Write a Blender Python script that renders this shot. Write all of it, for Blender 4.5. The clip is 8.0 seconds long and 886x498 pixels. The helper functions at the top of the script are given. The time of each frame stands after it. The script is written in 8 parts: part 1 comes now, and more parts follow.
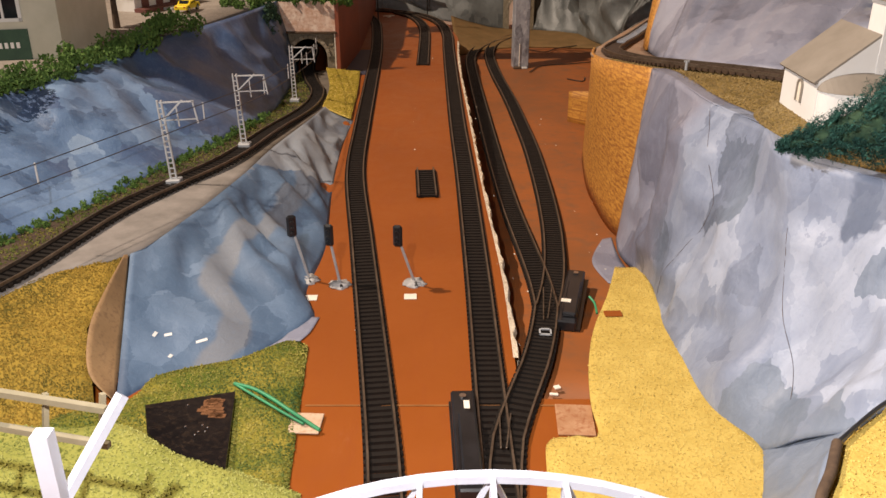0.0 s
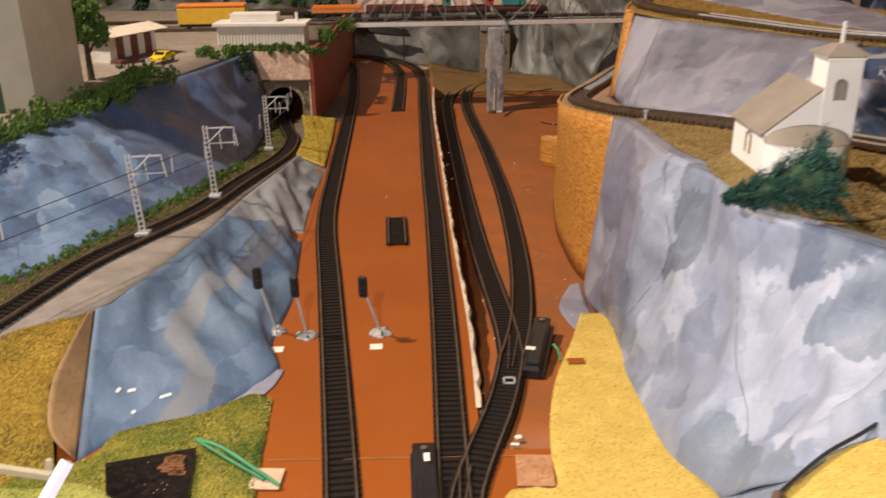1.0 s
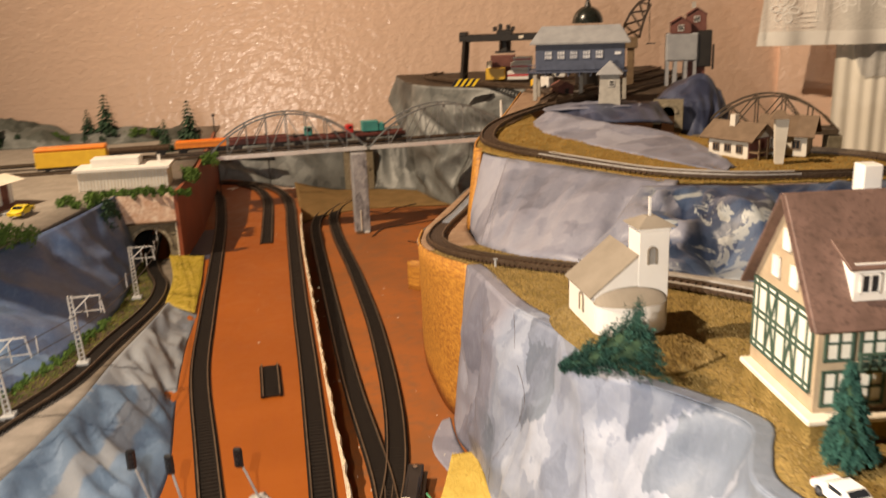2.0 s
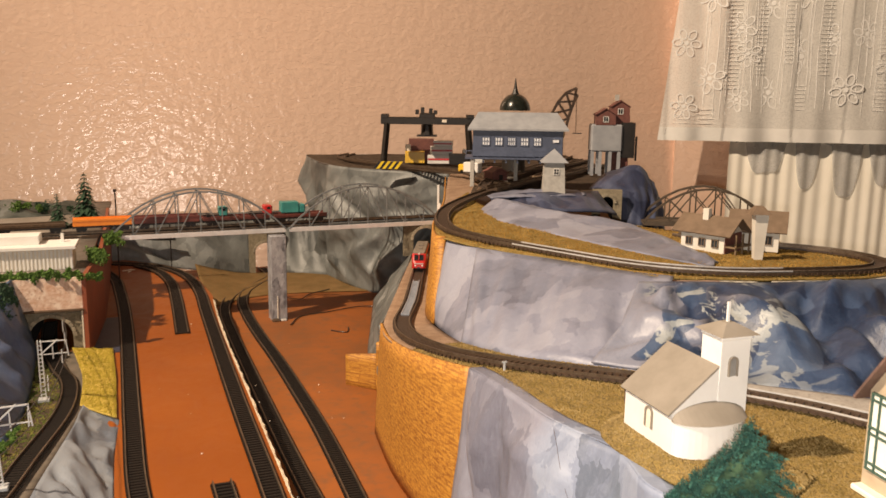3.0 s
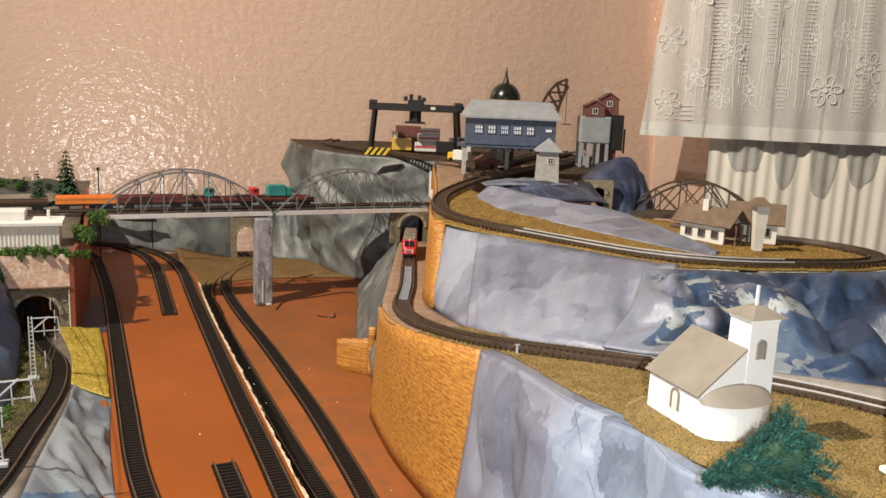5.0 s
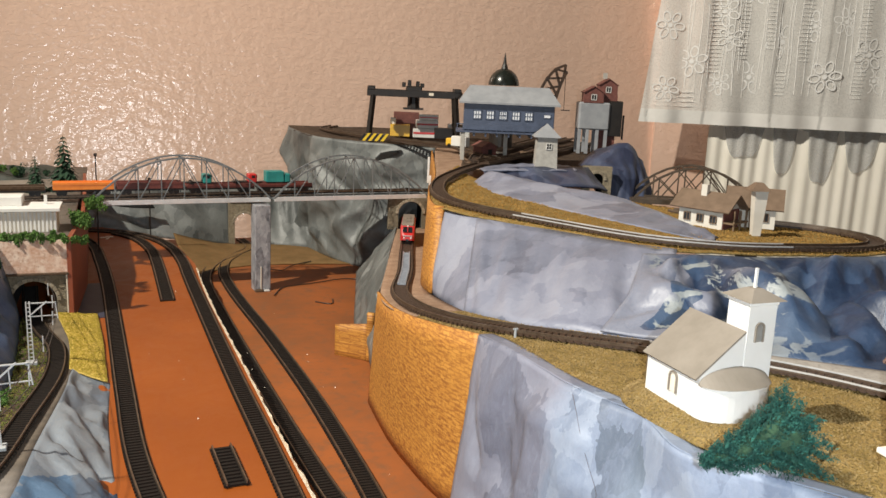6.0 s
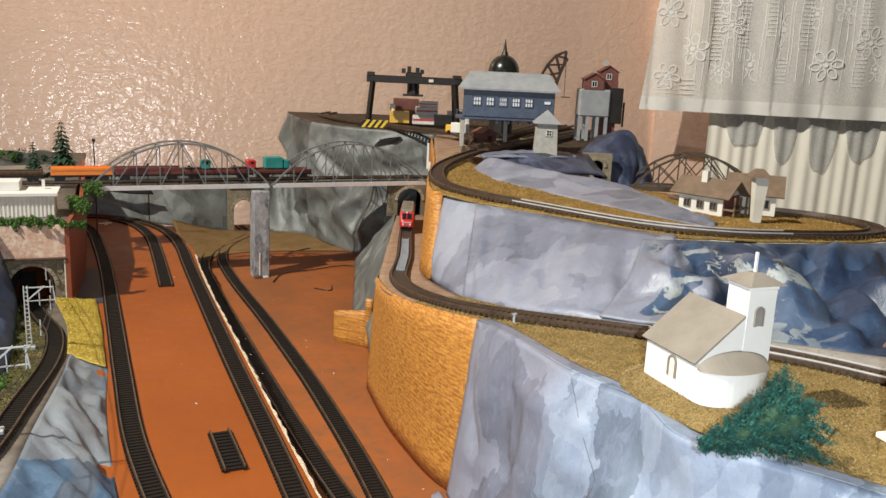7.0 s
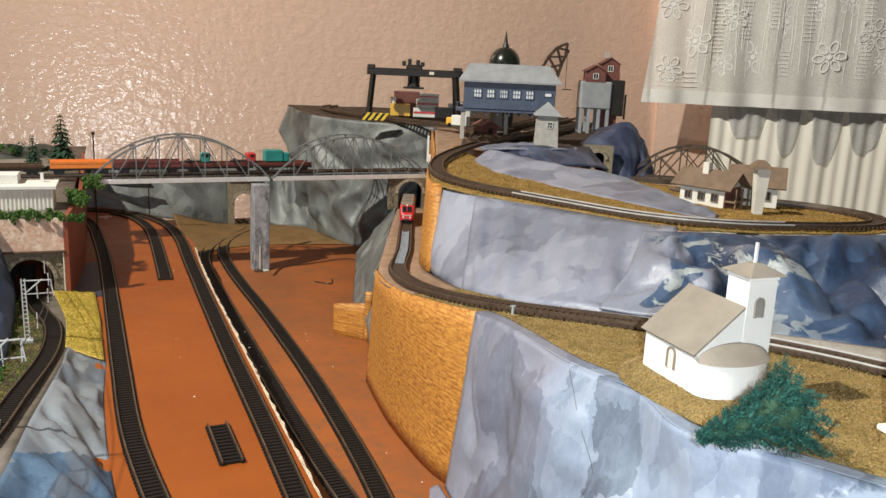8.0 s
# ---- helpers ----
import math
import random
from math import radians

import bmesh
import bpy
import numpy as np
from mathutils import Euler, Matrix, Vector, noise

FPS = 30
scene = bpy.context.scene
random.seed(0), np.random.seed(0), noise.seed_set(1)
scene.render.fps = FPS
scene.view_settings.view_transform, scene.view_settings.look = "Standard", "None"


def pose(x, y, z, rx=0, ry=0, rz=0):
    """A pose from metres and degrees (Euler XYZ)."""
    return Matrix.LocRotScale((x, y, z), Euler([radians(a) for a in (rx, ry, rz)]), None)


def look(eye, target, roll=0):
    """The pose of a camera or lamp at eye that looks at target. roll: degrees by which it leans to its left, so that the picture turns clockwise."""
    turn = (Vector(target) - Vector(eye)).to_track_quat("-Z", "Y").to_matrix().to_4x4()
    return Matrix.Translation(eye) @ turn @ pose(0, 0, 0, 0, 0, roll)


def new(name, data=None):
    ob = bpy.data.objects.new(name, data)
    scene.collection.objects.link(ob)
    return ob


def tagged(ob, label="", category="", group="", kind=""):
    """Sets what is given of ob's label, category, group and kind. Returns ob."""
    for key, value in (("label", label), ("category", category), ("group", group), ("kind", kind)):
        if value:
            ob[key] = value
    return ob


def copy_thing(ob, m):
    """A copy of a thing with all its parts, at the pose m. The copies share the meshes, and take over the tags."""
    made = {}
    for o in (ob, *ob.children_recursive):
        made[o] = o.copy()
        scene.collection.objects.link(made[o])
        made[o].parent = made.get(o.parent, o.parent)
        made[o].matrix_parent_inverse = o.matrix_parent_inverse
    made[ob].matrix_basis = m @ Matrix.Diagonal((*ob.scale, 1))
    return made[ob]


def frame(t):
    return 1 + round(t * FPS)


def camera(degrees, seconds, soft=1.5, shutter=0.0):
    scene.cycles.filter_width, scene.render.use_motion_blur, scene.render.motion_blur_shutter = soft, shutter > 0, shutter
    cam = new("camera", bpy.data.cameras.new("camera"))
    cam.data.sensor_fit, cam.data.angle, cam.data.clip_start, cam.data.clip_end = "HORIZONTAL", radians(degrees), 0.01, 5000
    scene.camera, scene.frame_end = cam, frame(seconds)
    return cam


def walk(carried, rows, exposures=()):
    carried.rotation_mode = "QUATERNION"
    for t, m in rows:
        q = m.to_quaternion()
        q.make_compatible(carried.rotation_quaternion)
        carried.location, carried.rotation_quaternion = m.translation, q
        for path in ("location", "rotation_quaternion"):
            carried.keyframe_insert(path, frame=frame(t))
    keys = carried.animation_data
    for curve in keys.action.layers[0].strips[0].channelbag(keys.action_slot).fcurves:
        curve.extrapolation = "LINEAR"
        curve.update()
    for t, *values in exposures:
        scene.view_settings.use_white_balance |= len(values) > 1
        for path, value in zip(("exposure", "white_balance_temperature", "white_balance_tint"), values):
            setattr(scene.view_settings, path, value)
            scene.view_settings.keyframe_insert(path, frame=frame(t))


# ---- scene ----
cam = camera(55.0, 8.0, 1.5, 0.5)
PATH = [
    (0, (0.0, 0.0, 0.3065), (0.0, 1.8251, -0.5114), -0.02),
    (0.5, (0.0048, 0.0022, 0.3098), (-0.0041, 1.8381, -0.4835), -0.27),
    (1, (0.0179, -0.0036, 0.318), (0.0484, 1.8559, -0.4178), -0.49),
    (1.2, (0.0331, -0.0228, 0.3291), (0.0927, 1.8416, -0.3923), -0.83),
    (1.5, (0.0477, -0.0479, 0.3484), (0.1931, 1.8361, -0.3071), -0.80),
    (1.7, (0.0498, -0.0465, 0.3698), (0.2631, 1.8485, -0.2329), -1.27),
    (2, (0.031, -0.0271, 0.3872), (0.3507, 1.8704, -0.1582), -2.12),
    (2.2, (-0.0066, -0.0019, 0.3851), (0.4105, 1.8902, -0.1109), -1.05),
    (3.3, (-0.0796, 0.0997, 0.3834), (0.5927, 1.9497, 0.0293), 1.01),
    (3.5, (-0.0852, 0.1024, 0.3813), (0.5949, 1.9497, 0.0277), 1.30),
    (4, (-0.0971, 0.1028, 0.3771), (0.6009, 1.9427, 0.0195), 1.91),
    (4.5, (-0.1092, 0.1011, 0.3745), (0.6061, 1.9325, 0.008), 2.35),
    (4.7, (-0.1117, 0.1017, 0.3727), (0.6072, 1.9309, 0.0022), 2.44),
    (5.8, (-0.1123, 0.1017, 0.3716), (0.6108, 1.9217, -0.0341), 2.65),
    (6, (-0.1114, 0.1023, 0.3684), (0.612, 1.9218, -0.0391), 2.57),
    (6.5, (-0.1105, 0.1035, 0.3661), (0.613, 1.9199, -0.0548), 2.65),
    (7, (-0.1096, 0.1043, 0.3641), (0.6136, 1.918, -0.0689), 2.77),
    (7.5, (-0.1074, 0.1058, 0.3622), (0.6138, 1.9184, -0.0783), 2.72),
    (8, (-0.1038, 0.1075, 0.3609), (0.6127, 1.9206, -0.0855), 2.66),
]
walk(cam, [(t, look(eye, target, roll)) for t, eye, target, roll in PATH],
     exposures=[(0, 0.42, 7180, 19), (1.2, 0.51, 7480, 19), (1.6, 0.57, 8100, 19), (2.1, 0.79, 8600, 17), (3.4, 0.87, 7650, 17), (4.5, 0.88, 6800, 11), (5.8, 0.89, 6280, 7), (8, 0.89, 6080, 5)])

# ---- light ----
world = bpy.data.worlds.new("world")
scene.world = world
world.use_nodes = True
world.node_tree.nodes["Background"].inputs[0].default_value = (1.0, 0.86, 0.7, 1)
world.node_tree.nodes["Background"].inputs[1].default_value = 0.0


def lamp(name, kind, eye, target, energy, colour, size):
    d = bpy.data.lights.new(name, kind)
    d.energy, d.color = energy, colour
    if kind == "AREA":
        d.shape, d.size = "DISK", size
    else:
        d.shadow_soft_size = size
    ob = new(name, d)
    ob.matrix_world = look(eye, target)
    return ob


# ceiling lamp, out of view; its spot cone is aimed to dim the left wall
ceiling_lamp = lamp("ceiling_lamp_light", "SPOT", (-1.58, 0.68, 2.25), (0.95, 1.16, 0.36), 292, (1.0, 0.90, 0.76), 0.035)
ceiling_lamp.data.spot_size, ceiling_lamp.data.spot_blend = 1.74, 1.0
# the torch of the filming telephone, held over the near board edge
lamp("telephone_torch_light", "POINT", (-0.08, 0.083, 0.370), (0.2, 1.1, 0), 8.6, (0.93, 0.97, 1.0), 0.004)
scene.view_settings.exposure = 0.0


# ---- materials ----
def material(name):
    m = bpy.data.materials.new(name)
    m.use_nodes = True
    return m, m.node_tree, m.node_tree.nodes["Principled BSDF"]


def add(t, kind, **values):
    n = t.nodes.new(kind)
    for k, v in values.items():
        if k in n.inputs:
            n.inputs[k].default_value = v
    return n


def ramp_of(t, fac, stops, constant=False):
    r = t.nodes.new("ShaderNodeValToRGB")
    e = r.color_ramp.elements
    while len(e) < len(stops):
        e.new(0.5)
    for el, (p, c) in zip(e, stops):
        el.position, el.color = p, (*c, 1)
    if constant:
        r.color_ramp.interpolation = "CONSTANT"
    t.links.new(fac, r.inputs[0])
    return r.outputs[0]


def mixed(t, fac, a, b, mode="MIX"):
    m = t.nodes.new("ShaderNodeMix")
    m.data_type, m.blend_type = "RGBA", mode
    for sock, v in ((m.inputs[0], fac), (m.inputs[6], a), (m.inputs[7], b)):
        if isinstance(v, bpy.types.NodeSocket):
            t.links.new(v, sock)
        else:
            sock.default_value = (*v, 1) if isinstance(v, tuple) else v
    return m.outputs[2]


def coords(t, stretch=(1, 1, 1)):
    c = t.nodes.new("ShaderNodeTexCoord")
    m = t.nodes.new("ShaderNodeMapping")
    m.inputs["Scale"].default_value = stretch
    t.links.new(c.outputs["Object"], m.inputs[0])
    return m.outputs[0]


def noisy(t, vec, scale, detail=4.0, rough=0.6, distort=0.0):
    n = add(t, "ShaderNodeTexNoise", Scale=scale, Detail=detail, Roughness=rough, Distortion=distort)
    t.links.new(vec, n.inputs["Vector"])
    return n.outputs["Fac"]


def bumped(t, bsdf, height, strength=0.3, distance=0.001):
    b = add(t, "ShaderNodeBump", Strength=strength, Distance=distance)
    t.links.new(height, b.inputs["Height"])
    t.links.new(b.outputs[0], bsdf.inputs["Normal"])


def mottled(name, a, b, c=None, rough=0.6, metal=0.0, scale=60.0, fine=500.0, bump=0.2, depth=0.0005, spec=0.5, tint=0.0):
    """Two or three colours in soft patches at two scales, with fine relief."""
    m, t, s = material(name)
    v = coords(t)
    n1 = noisy(t, v, scale, 5)
    n2 = noisy(t, v, fine, 3)
    col = ramp_of(t, n1, [(0.35, a), (0.65, b)])
    if c:
        col = mixed(t, ramp_of(t, n2, [(0.5, (0, 0, 0)), (0.75, (1, 1, 1))]), col, c)
    if tint:
        info = t.nodes.new("ShaderNodeObjectInfo")
        hs = t.nodes.new("ShaderNodeHueSaturation")
        mr = add(t, "ShaderNodeMapRange")
        mr.inputs[3].default_value, mr.inputs[4].default_value = 1 - tint, 1 + tint
        t.links.new(info.outputs["Random"], mr.inputs[0])
        t.links.new(mr.outputs[0], hs.inputs["Value"])
        t.links.new(col, hs.inputs["Color"])
        col = hs.outputs[0]
    t.links.new(col, s.inputs["Base Color"])
    s.inputs["Roughness"].default_value, s.inputs["Metallic"].default_value = rough, metal
    s.inputs["Specular IOR Level"].default_value = spec
    if bump:
        bumped(t, s, n2, bump, depth)
    return m


def painted_rock(name, stops, rough=0.55, seed=0.0, scale=14.0, wash=None, warp=1.0):
    """Crumpled paper brushed with several shades in hard-edged patches."""
    m, t, s = material(name)
    v = coords(t, (1, 1, 0.6))
    off = t.nodes.new("ShaderNodeVectorMath")
    off.inputs[1].default_value = (seed, seed * 0.7, seed * 1.3)
    t.links.new(v, off.inputs[0])

    def patches(size, warp_size, warp_by):
        warp = add(t, "ShaderNodeTexNoise", Scale=warp_size, Detail=4.0, Roughness=0.6)
        t.links.new(off.outputs[0], warp.inputs["Vector"])
        shift = t.nodes.new("ShaderNodeMixRGB")
        shift.blend_type, shift.inputs[0].default_value = "ADD", warp_by
        t.links.new(off.outputs[0], shift.inputs[1])
        t.links.new(warp.outputs["Color"], shift.inputs[2])
        vor = add(t, "ShaderNodeTexVoronoi", Scale=size)
        t.links.new(shift.outputs[0], vor.inputs["Vector"])
        sep = t.nodes.new("ShaderNodeSeparateColor")
        t.links.new(vor.outputs["Color"], sep.inputs[0])
        return sep.outputs[0]

    def math2(op, a, b):
        n = t.nodes.new("ShaderNodeMath")
        n.operation = op
        for sock, val in ((n.inputs[0], a), (n.inputs[1], b)):
            if isinstance(val, float):
                sock.default_value = val
            else:
                t.links.new(val, sock)
        return n.outputs[0]

    big = patches(scale, scale * 1.3, 0.9 * warp / scale)
    small = patches(scale * 2.6, scale * 3.5, 0.4 * warp / scale)
    soft = noisy(t, off.outputs[0], scale * 0.7, 5, 0.65, 0.6)
    cloud = math2("MULTIPLY", math2("SUBTRACT", soft, 0.22), 0.72)
    fac = math2("ADD", math2("ADD", math2("MULTIPLY", big, 0.38), math2("MULTIPLY", small, 0.22)), cloud)
    col = ramp_of(t, fac, stops)
    if wash:
        col = wash(t, col, soft, big)
    brush = noisy(t, coords(t, (70, 70, 22)), 2.0, 5, 0.7, 0.6)
    col = mixed(t, ramp_of(t, brush, [(0.36, (0.16, 0.16, 0.16)), (0.5, (0, 0, 0)), (0.8, (0.2, 0.2, 0.2))]), col, stops[-1][1])
    fine = noisy(t, v, 420, 4, 0.7)
    col = mixed(t, ramp_of(t, fine, [(0.3, (0.14, 0.14, 0.14)), (0.45, (0, 0, 0))]), col, stops[0][1])
    t.links.new(col, s.inputs["Base Color"])
    s.inputs["Roughness"].default_value = rough
    bumped(t, s, math2("ADD", math2("MULTIPLY", noisy(t, v, 110, 6, 0.65, 0.5), 0.8), math2("MULTIPLY", small, 0.25)), 0.35, 0.003)
    return m


def board_paint():
    m, t, s = material("red_brown_board_paint")
    v = coords(t)
    col = ramp_of(t, noisy(t, v, 6, 5, 0.6), [(0.3, (0.248, 0.061, 0.0085)), (0.7, (0.298, 0.077, 0.0115))])
    streak = noisy(t, coords(t, (40, 6, 40)), 3.0, 5, 0.7)
    col = mixed(t, ramp_of(t, streak, [(0.5, (0, 0, 0)), (0.75, (0.35, 0.35, 0.35))]), col, (0.24, 0.052, 0.014))
    dust = noisy(t, v, 300, 3, 0.7)
    col = mixed(t, ramp_of(t, dust, [(0.68, (0, 0, 0)), (0.80, (0.25, 0.25, 0.25))]), col, (0.5, 0.28, 0.16))
    scuff = noisy(t, v, 24, 6, 0.75, 0.8)
    col = mixed(t, ramp_of(t, scuff, [(0.64, (0, 0, 0)), (0.74, (0.2, 0.2, 0.2))]), col, (0.45, 0.18, 0.08))
    s.inputs["Specular IOR Level"].default_value = 0.25
    t.links.new(col, s.inputs["Base Color"])
    t.links.new(ramp_of(t, scuff, [(0.3, (0.38, 0.38, 0.38)), (0.7, (0.6, 0.6, 0.6))]), s.inputs["Roughness"])
    bumped(t, s, streak, 0.12, 0.0006)
    return m


M_BOARD = board_paint()
M_BOARD_LOW = mottled("dusty_brown_board_paint", (0.20, 0.067, 0.020), (0.28, 0.082, 0.019), (0.17, 0.070, 0.030), 0.6, scale=9, fine=60, bump=0.1, spec=0.25)
M_EDGE = mottled("raw_chipboard_edge", (0.62, 0.5, 0.36), (0.78, 0.7, 0.56), (0.4, 0.28, 0.17), 0.9, scale=90, fine=600, bump=0.8, depth=0.002)


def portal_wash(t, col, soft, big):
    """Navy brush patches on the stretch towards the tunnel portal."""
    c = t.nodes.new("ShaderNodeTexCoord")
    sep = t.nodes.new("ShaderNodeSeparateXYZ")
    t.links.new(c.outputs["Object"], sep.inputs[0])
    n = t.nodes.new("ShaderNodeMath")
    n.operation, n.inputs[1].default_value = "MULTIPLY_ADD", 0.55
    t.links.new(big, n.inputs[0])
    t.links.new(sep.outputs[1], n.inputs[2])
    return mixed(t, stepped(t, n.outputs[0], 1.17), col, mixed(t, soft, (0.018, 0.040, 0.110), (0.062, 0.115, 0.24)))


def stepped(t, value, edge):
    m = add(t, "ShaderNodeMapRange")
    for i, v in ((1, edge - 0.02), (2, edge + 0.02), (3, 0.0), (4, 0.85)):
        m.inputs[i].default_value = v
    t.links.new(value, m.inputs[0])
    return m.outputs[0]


def lower_wash(t, col, soft, big):
    """Blue near the viewer with one pale diagonal brush band, pale grey towards the portal."""
    c = t.nodes.new("ShaderNodeTexCoord")
    sep = t.nodes.new("ShaderNodeSeparateXYZ")
    t.links.new(c.outputs["Object"], sep.inputs[0])

    def calc(op, a, b):
        n = t.nodes.new("ShaderNodeMath")
        n.operation = op
        for sock, val in ((n.inputs[0], a), (n.inputs[1], b)):
            if isinstance(val, (int, float)):
                sock.default_value = val
            else:
                t.links.new(val, sock)
        return n.outputs[0]
    wob = calc("MULTIPLY", calc("SUBTRACT", soft, 0.5), 0.04)
    course = ramp_of(t, sep.outputs[1], [(y, (v, v, v)) for y, v in ((0.49, 0.48), (0.515, 0.57), (0.54, 0.53), (0.575, 0.30), (0.61, 0.30), (0.645, 0.35), (0.69, 0.48), (0.79, 0.64))])
    mid = calc("SUBTRACT", calc("ADD", sep.outputs[0], 0.2), calc("MULTIPLY", course, 0.1))
    band = calc("ABSOLUTE", calc("ADD", mid, wob), 0)
    pale = mixed(t, big, (0.055, 0.07, 0.10), (0.235, 0.25, 0.27))
    col = mixed(t, ramp_of(t, band, [(0.008, (0.9, 0.9, 0.9)), (0.012, (0, 0, 0))]), col, pale)
    far = calc("ADD", calc("MULTIPLY", sep.outputs[1], 1.0), calc("MULTIPLY", calc("SUBTRACT", big, 0.5), 0.25))
    return mixed(t, ramp_of(t, far, [(0.76, (0, 0, 0)), (0.78, (0.9, 0.9, 0.9))]), col, pale)


def hill_wash(t, col, soft, big):
    """Teal-grey brush patches at one end, lilac-grey paint at the end by the ochre wall."""
    c = t.nodes.new("ShaderNodeTexCoord")
    sep = t.nodes.new("ShaderNodeSeparateXYZ")
    t.links.new(c.outputs["Object"], sep.inputs[0])
    n = t.nodes.new("ShaderNodeMath")
    n.operation, n.inputs[1].default_value = "MULTIPLY_ADD", 0.22
    t.links.new(big, n.inputs[0])
    t.links.new(sep.outputs[1], n.inputs[2])
    far = t.nodes.new("ShaderNodeMath")
    far.operation, far.inputs[1].default_value = "MULTIPLY_ADD", 0.10
    t.links.new(soft, far.inputs[0])
    t.links.new(sep.outputs[1], far.inputs[2])
    col = mixed(t, ramp_of(t, far.outputs[0], [(0.645, (0, 0, 0)), (0.67, (0.8, 0.8, 0.8))]), col, mixed(t, big, (0.13, 0.13, 0.175), (0.23, 0.225, 0.28)))
    return mixed(t, ramp_of(t, n.outputs[0], [(0.53, (0.75, 0.75, 0.75)), (0.55, (0, 0, 0))]), col, mixed(t, soft, (0.11, 0.145, 0.19), (0.195, 0.24, 0.31)))


def dark_wash(t, col, soft, big):
    """Lilac-grey paint worked over the end of the dark wall, with torn pale streaks beside it."""
    c = t.nodes.new("ShaderNodeTexCoord")
    sep = t.nodes.new("ShaderNodeSeparateXYZ")
    t.links.new(c.outputs["Object"], sep.inputs[0])

    def fma(a, k, b):
        n = t.nodes.new("ShaderNodeMath")
        n.operation, n.inputs[1].default_value = "MULTIPLY_ADD", k
        t.links.new(a, n.inputs[0])
        if isinstance(b, float):
            n.inputs[2].default_value = b
        else:
            t.links.new(b, n.inputs[2])
        return n.outputs[0]
    along_wall = fma(sep.outputs[2], -2.02, fma(sep.outputs[0], 1.0, 0.017))
    ragged = fma(big, 0.09, fma(soft, 0.08, along_wall))
    streak = noisy(t, coords(t, (26, 26, 60)), 1.0, 4, 0.6, 0.9)
    pale = mixed(t, soft, (0.22, 0.25, 0.27), (0.42, 0.44, 0.43))
    near = ramp_of(t, along_wall, [(0.08, (1, 1, 1)), (0.15, (0.0, 0.0, 0.0))])
    gate = t.nodes.new("ShaderNodeMath")
    gate.operation = "MULTIPLY"
    t.links.new(near, gate.inputs[0])
    t.links.new(ramp_of(t, streak, [(0.55, (0, 0, 0)), (0.585, (0.9, 0.9, 0.9))]), gate.inputs[1])
    col = mixed(t, gate.outputs[0], col, pale)
    return mixed(t, ramp_of(t, ragged, [(0.105, (1, 1, 1)), (0.125, (0, 0, 0))]), col, mixed(t, soft, (0.13, 0.143, 0.195), (0.29, 0.30, 0.365)))


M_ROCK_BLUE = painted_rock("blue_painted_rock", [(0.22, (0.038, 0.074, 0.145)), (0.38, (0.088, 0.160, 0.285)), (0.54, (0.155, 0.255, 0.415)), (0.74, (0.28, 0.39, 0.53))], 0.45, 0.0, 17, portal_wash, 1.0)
M_ROCK_LOWER = painted_rock("blue_and_pale_painted_rock", [(0.25, (0.036, 0.069, 0.130)), (0.45, (0.061, 0.112, 0.188)), (0.62, (0.088, 0.149, 0.236)), (0.8, (0.15, 0.225, 0.33))], 0.62, 1.7, 12, lower_wash, 1.0)
M_ROCK_LIGHT = painted_rock("pale_painted_rock", [(0.28, (0.105, 0.130, 0.180)), (0.42, (0.165, 0.198, 0.275)), (0.54, (0.205, 0.245, 0.335)), (0.65, (0.255, 0.297, 0.388)), (0.79, (0.345, 0.388, 0.48))], 0.5, 3.1, 19, hill_wash, 1.0)
M_ROCK_LILAC = painted_rock("lilac_grey_painted_wall", [(0.24, (0.105, 0.115, 0.160)), (0.40, (0.160, 0.172, 0.228)), (0.54, (0.200, 0.212, 0.280)), (0.68, (0.24, 0.252, 0.322)), (0.84, (0.30, 0.312, 0.382))], 0.42, 5.3, 15)
M_ROCK_DARK = painted_rock("dark_blue_painted_rock", [(0.22, (0.010, 0.018, 0.042)), (0.44, (0.022, 0.040, 0.086)), (0.64, (0.042, 0.073, 0.140)), (0.82, (0.085, 0.125, 0.20))], 0.42, 8.0, 15, dark_wash, 0.25)
M_ROCK_NAVY = painted_rock("navy_painted_rock", [(0.25, (0.016, 0.021, 0.044)), (0.5, (0.034, 0.044, 0.086)), (0.8, (0.09, 0.11, 0.18))], 0.45, 6.0, 15, None, 0.3)
M_ROCK_GREY = painted_rock("grey_green_painted_rock", [(0.20, (0.052, 0.058, 0.058)), (0.40, (0.110, 0.118, 0.115)), (0.58, (0.155, 0.165, 0.160)), (0.80, (0.245, 0.255, 0.25))], 0.5, 2.2, 16, None, 0.8)
M_ORANGE_DARK = mottled("dark_ochre_joint", (0.22, 0.085, 0.02), (0.30, 0.12, 0.03), None, 0.85, scale=60)
M_GRASS_Y = mottled("yellow_scatter_ground", (0.50, 0.35, 0.085), (0.59, 0.425, 0.115), (0.45, 0.30, 0.07), 0.95, scale=55, fine=420, bump=0.5, depth=0.0015, spec=0.1)
M_MOUND = mottled("ochre_scatter_ground", (0.31, 0.20, 0.035), (0.40, 0.26, 0.048), (0.16, 0.13, 0.03), 0.95, scale=26, fine=420, bump=0.5, depth=0.0015, spec=0.1)
M_GRASS_PALE = mottled("pale_green_scatter_ground", (0.27, 0.275, 0.065), (0.36, 0.35, 0.09), (0.18, 0.20, 0.045), 0.95, scale=30, fine=420, bump=0.5, depth=0.0015, spec=0.1)
M_GRASS_B = mottled("brown_green_scatter", (0.22, 0.15, 0.05), (0.34, 0.23, 0.085), (0.13, 0.10, 0.035), 0.95, scale=60, fine=420, bump=0.9, depth=0.003, spec=0.1)
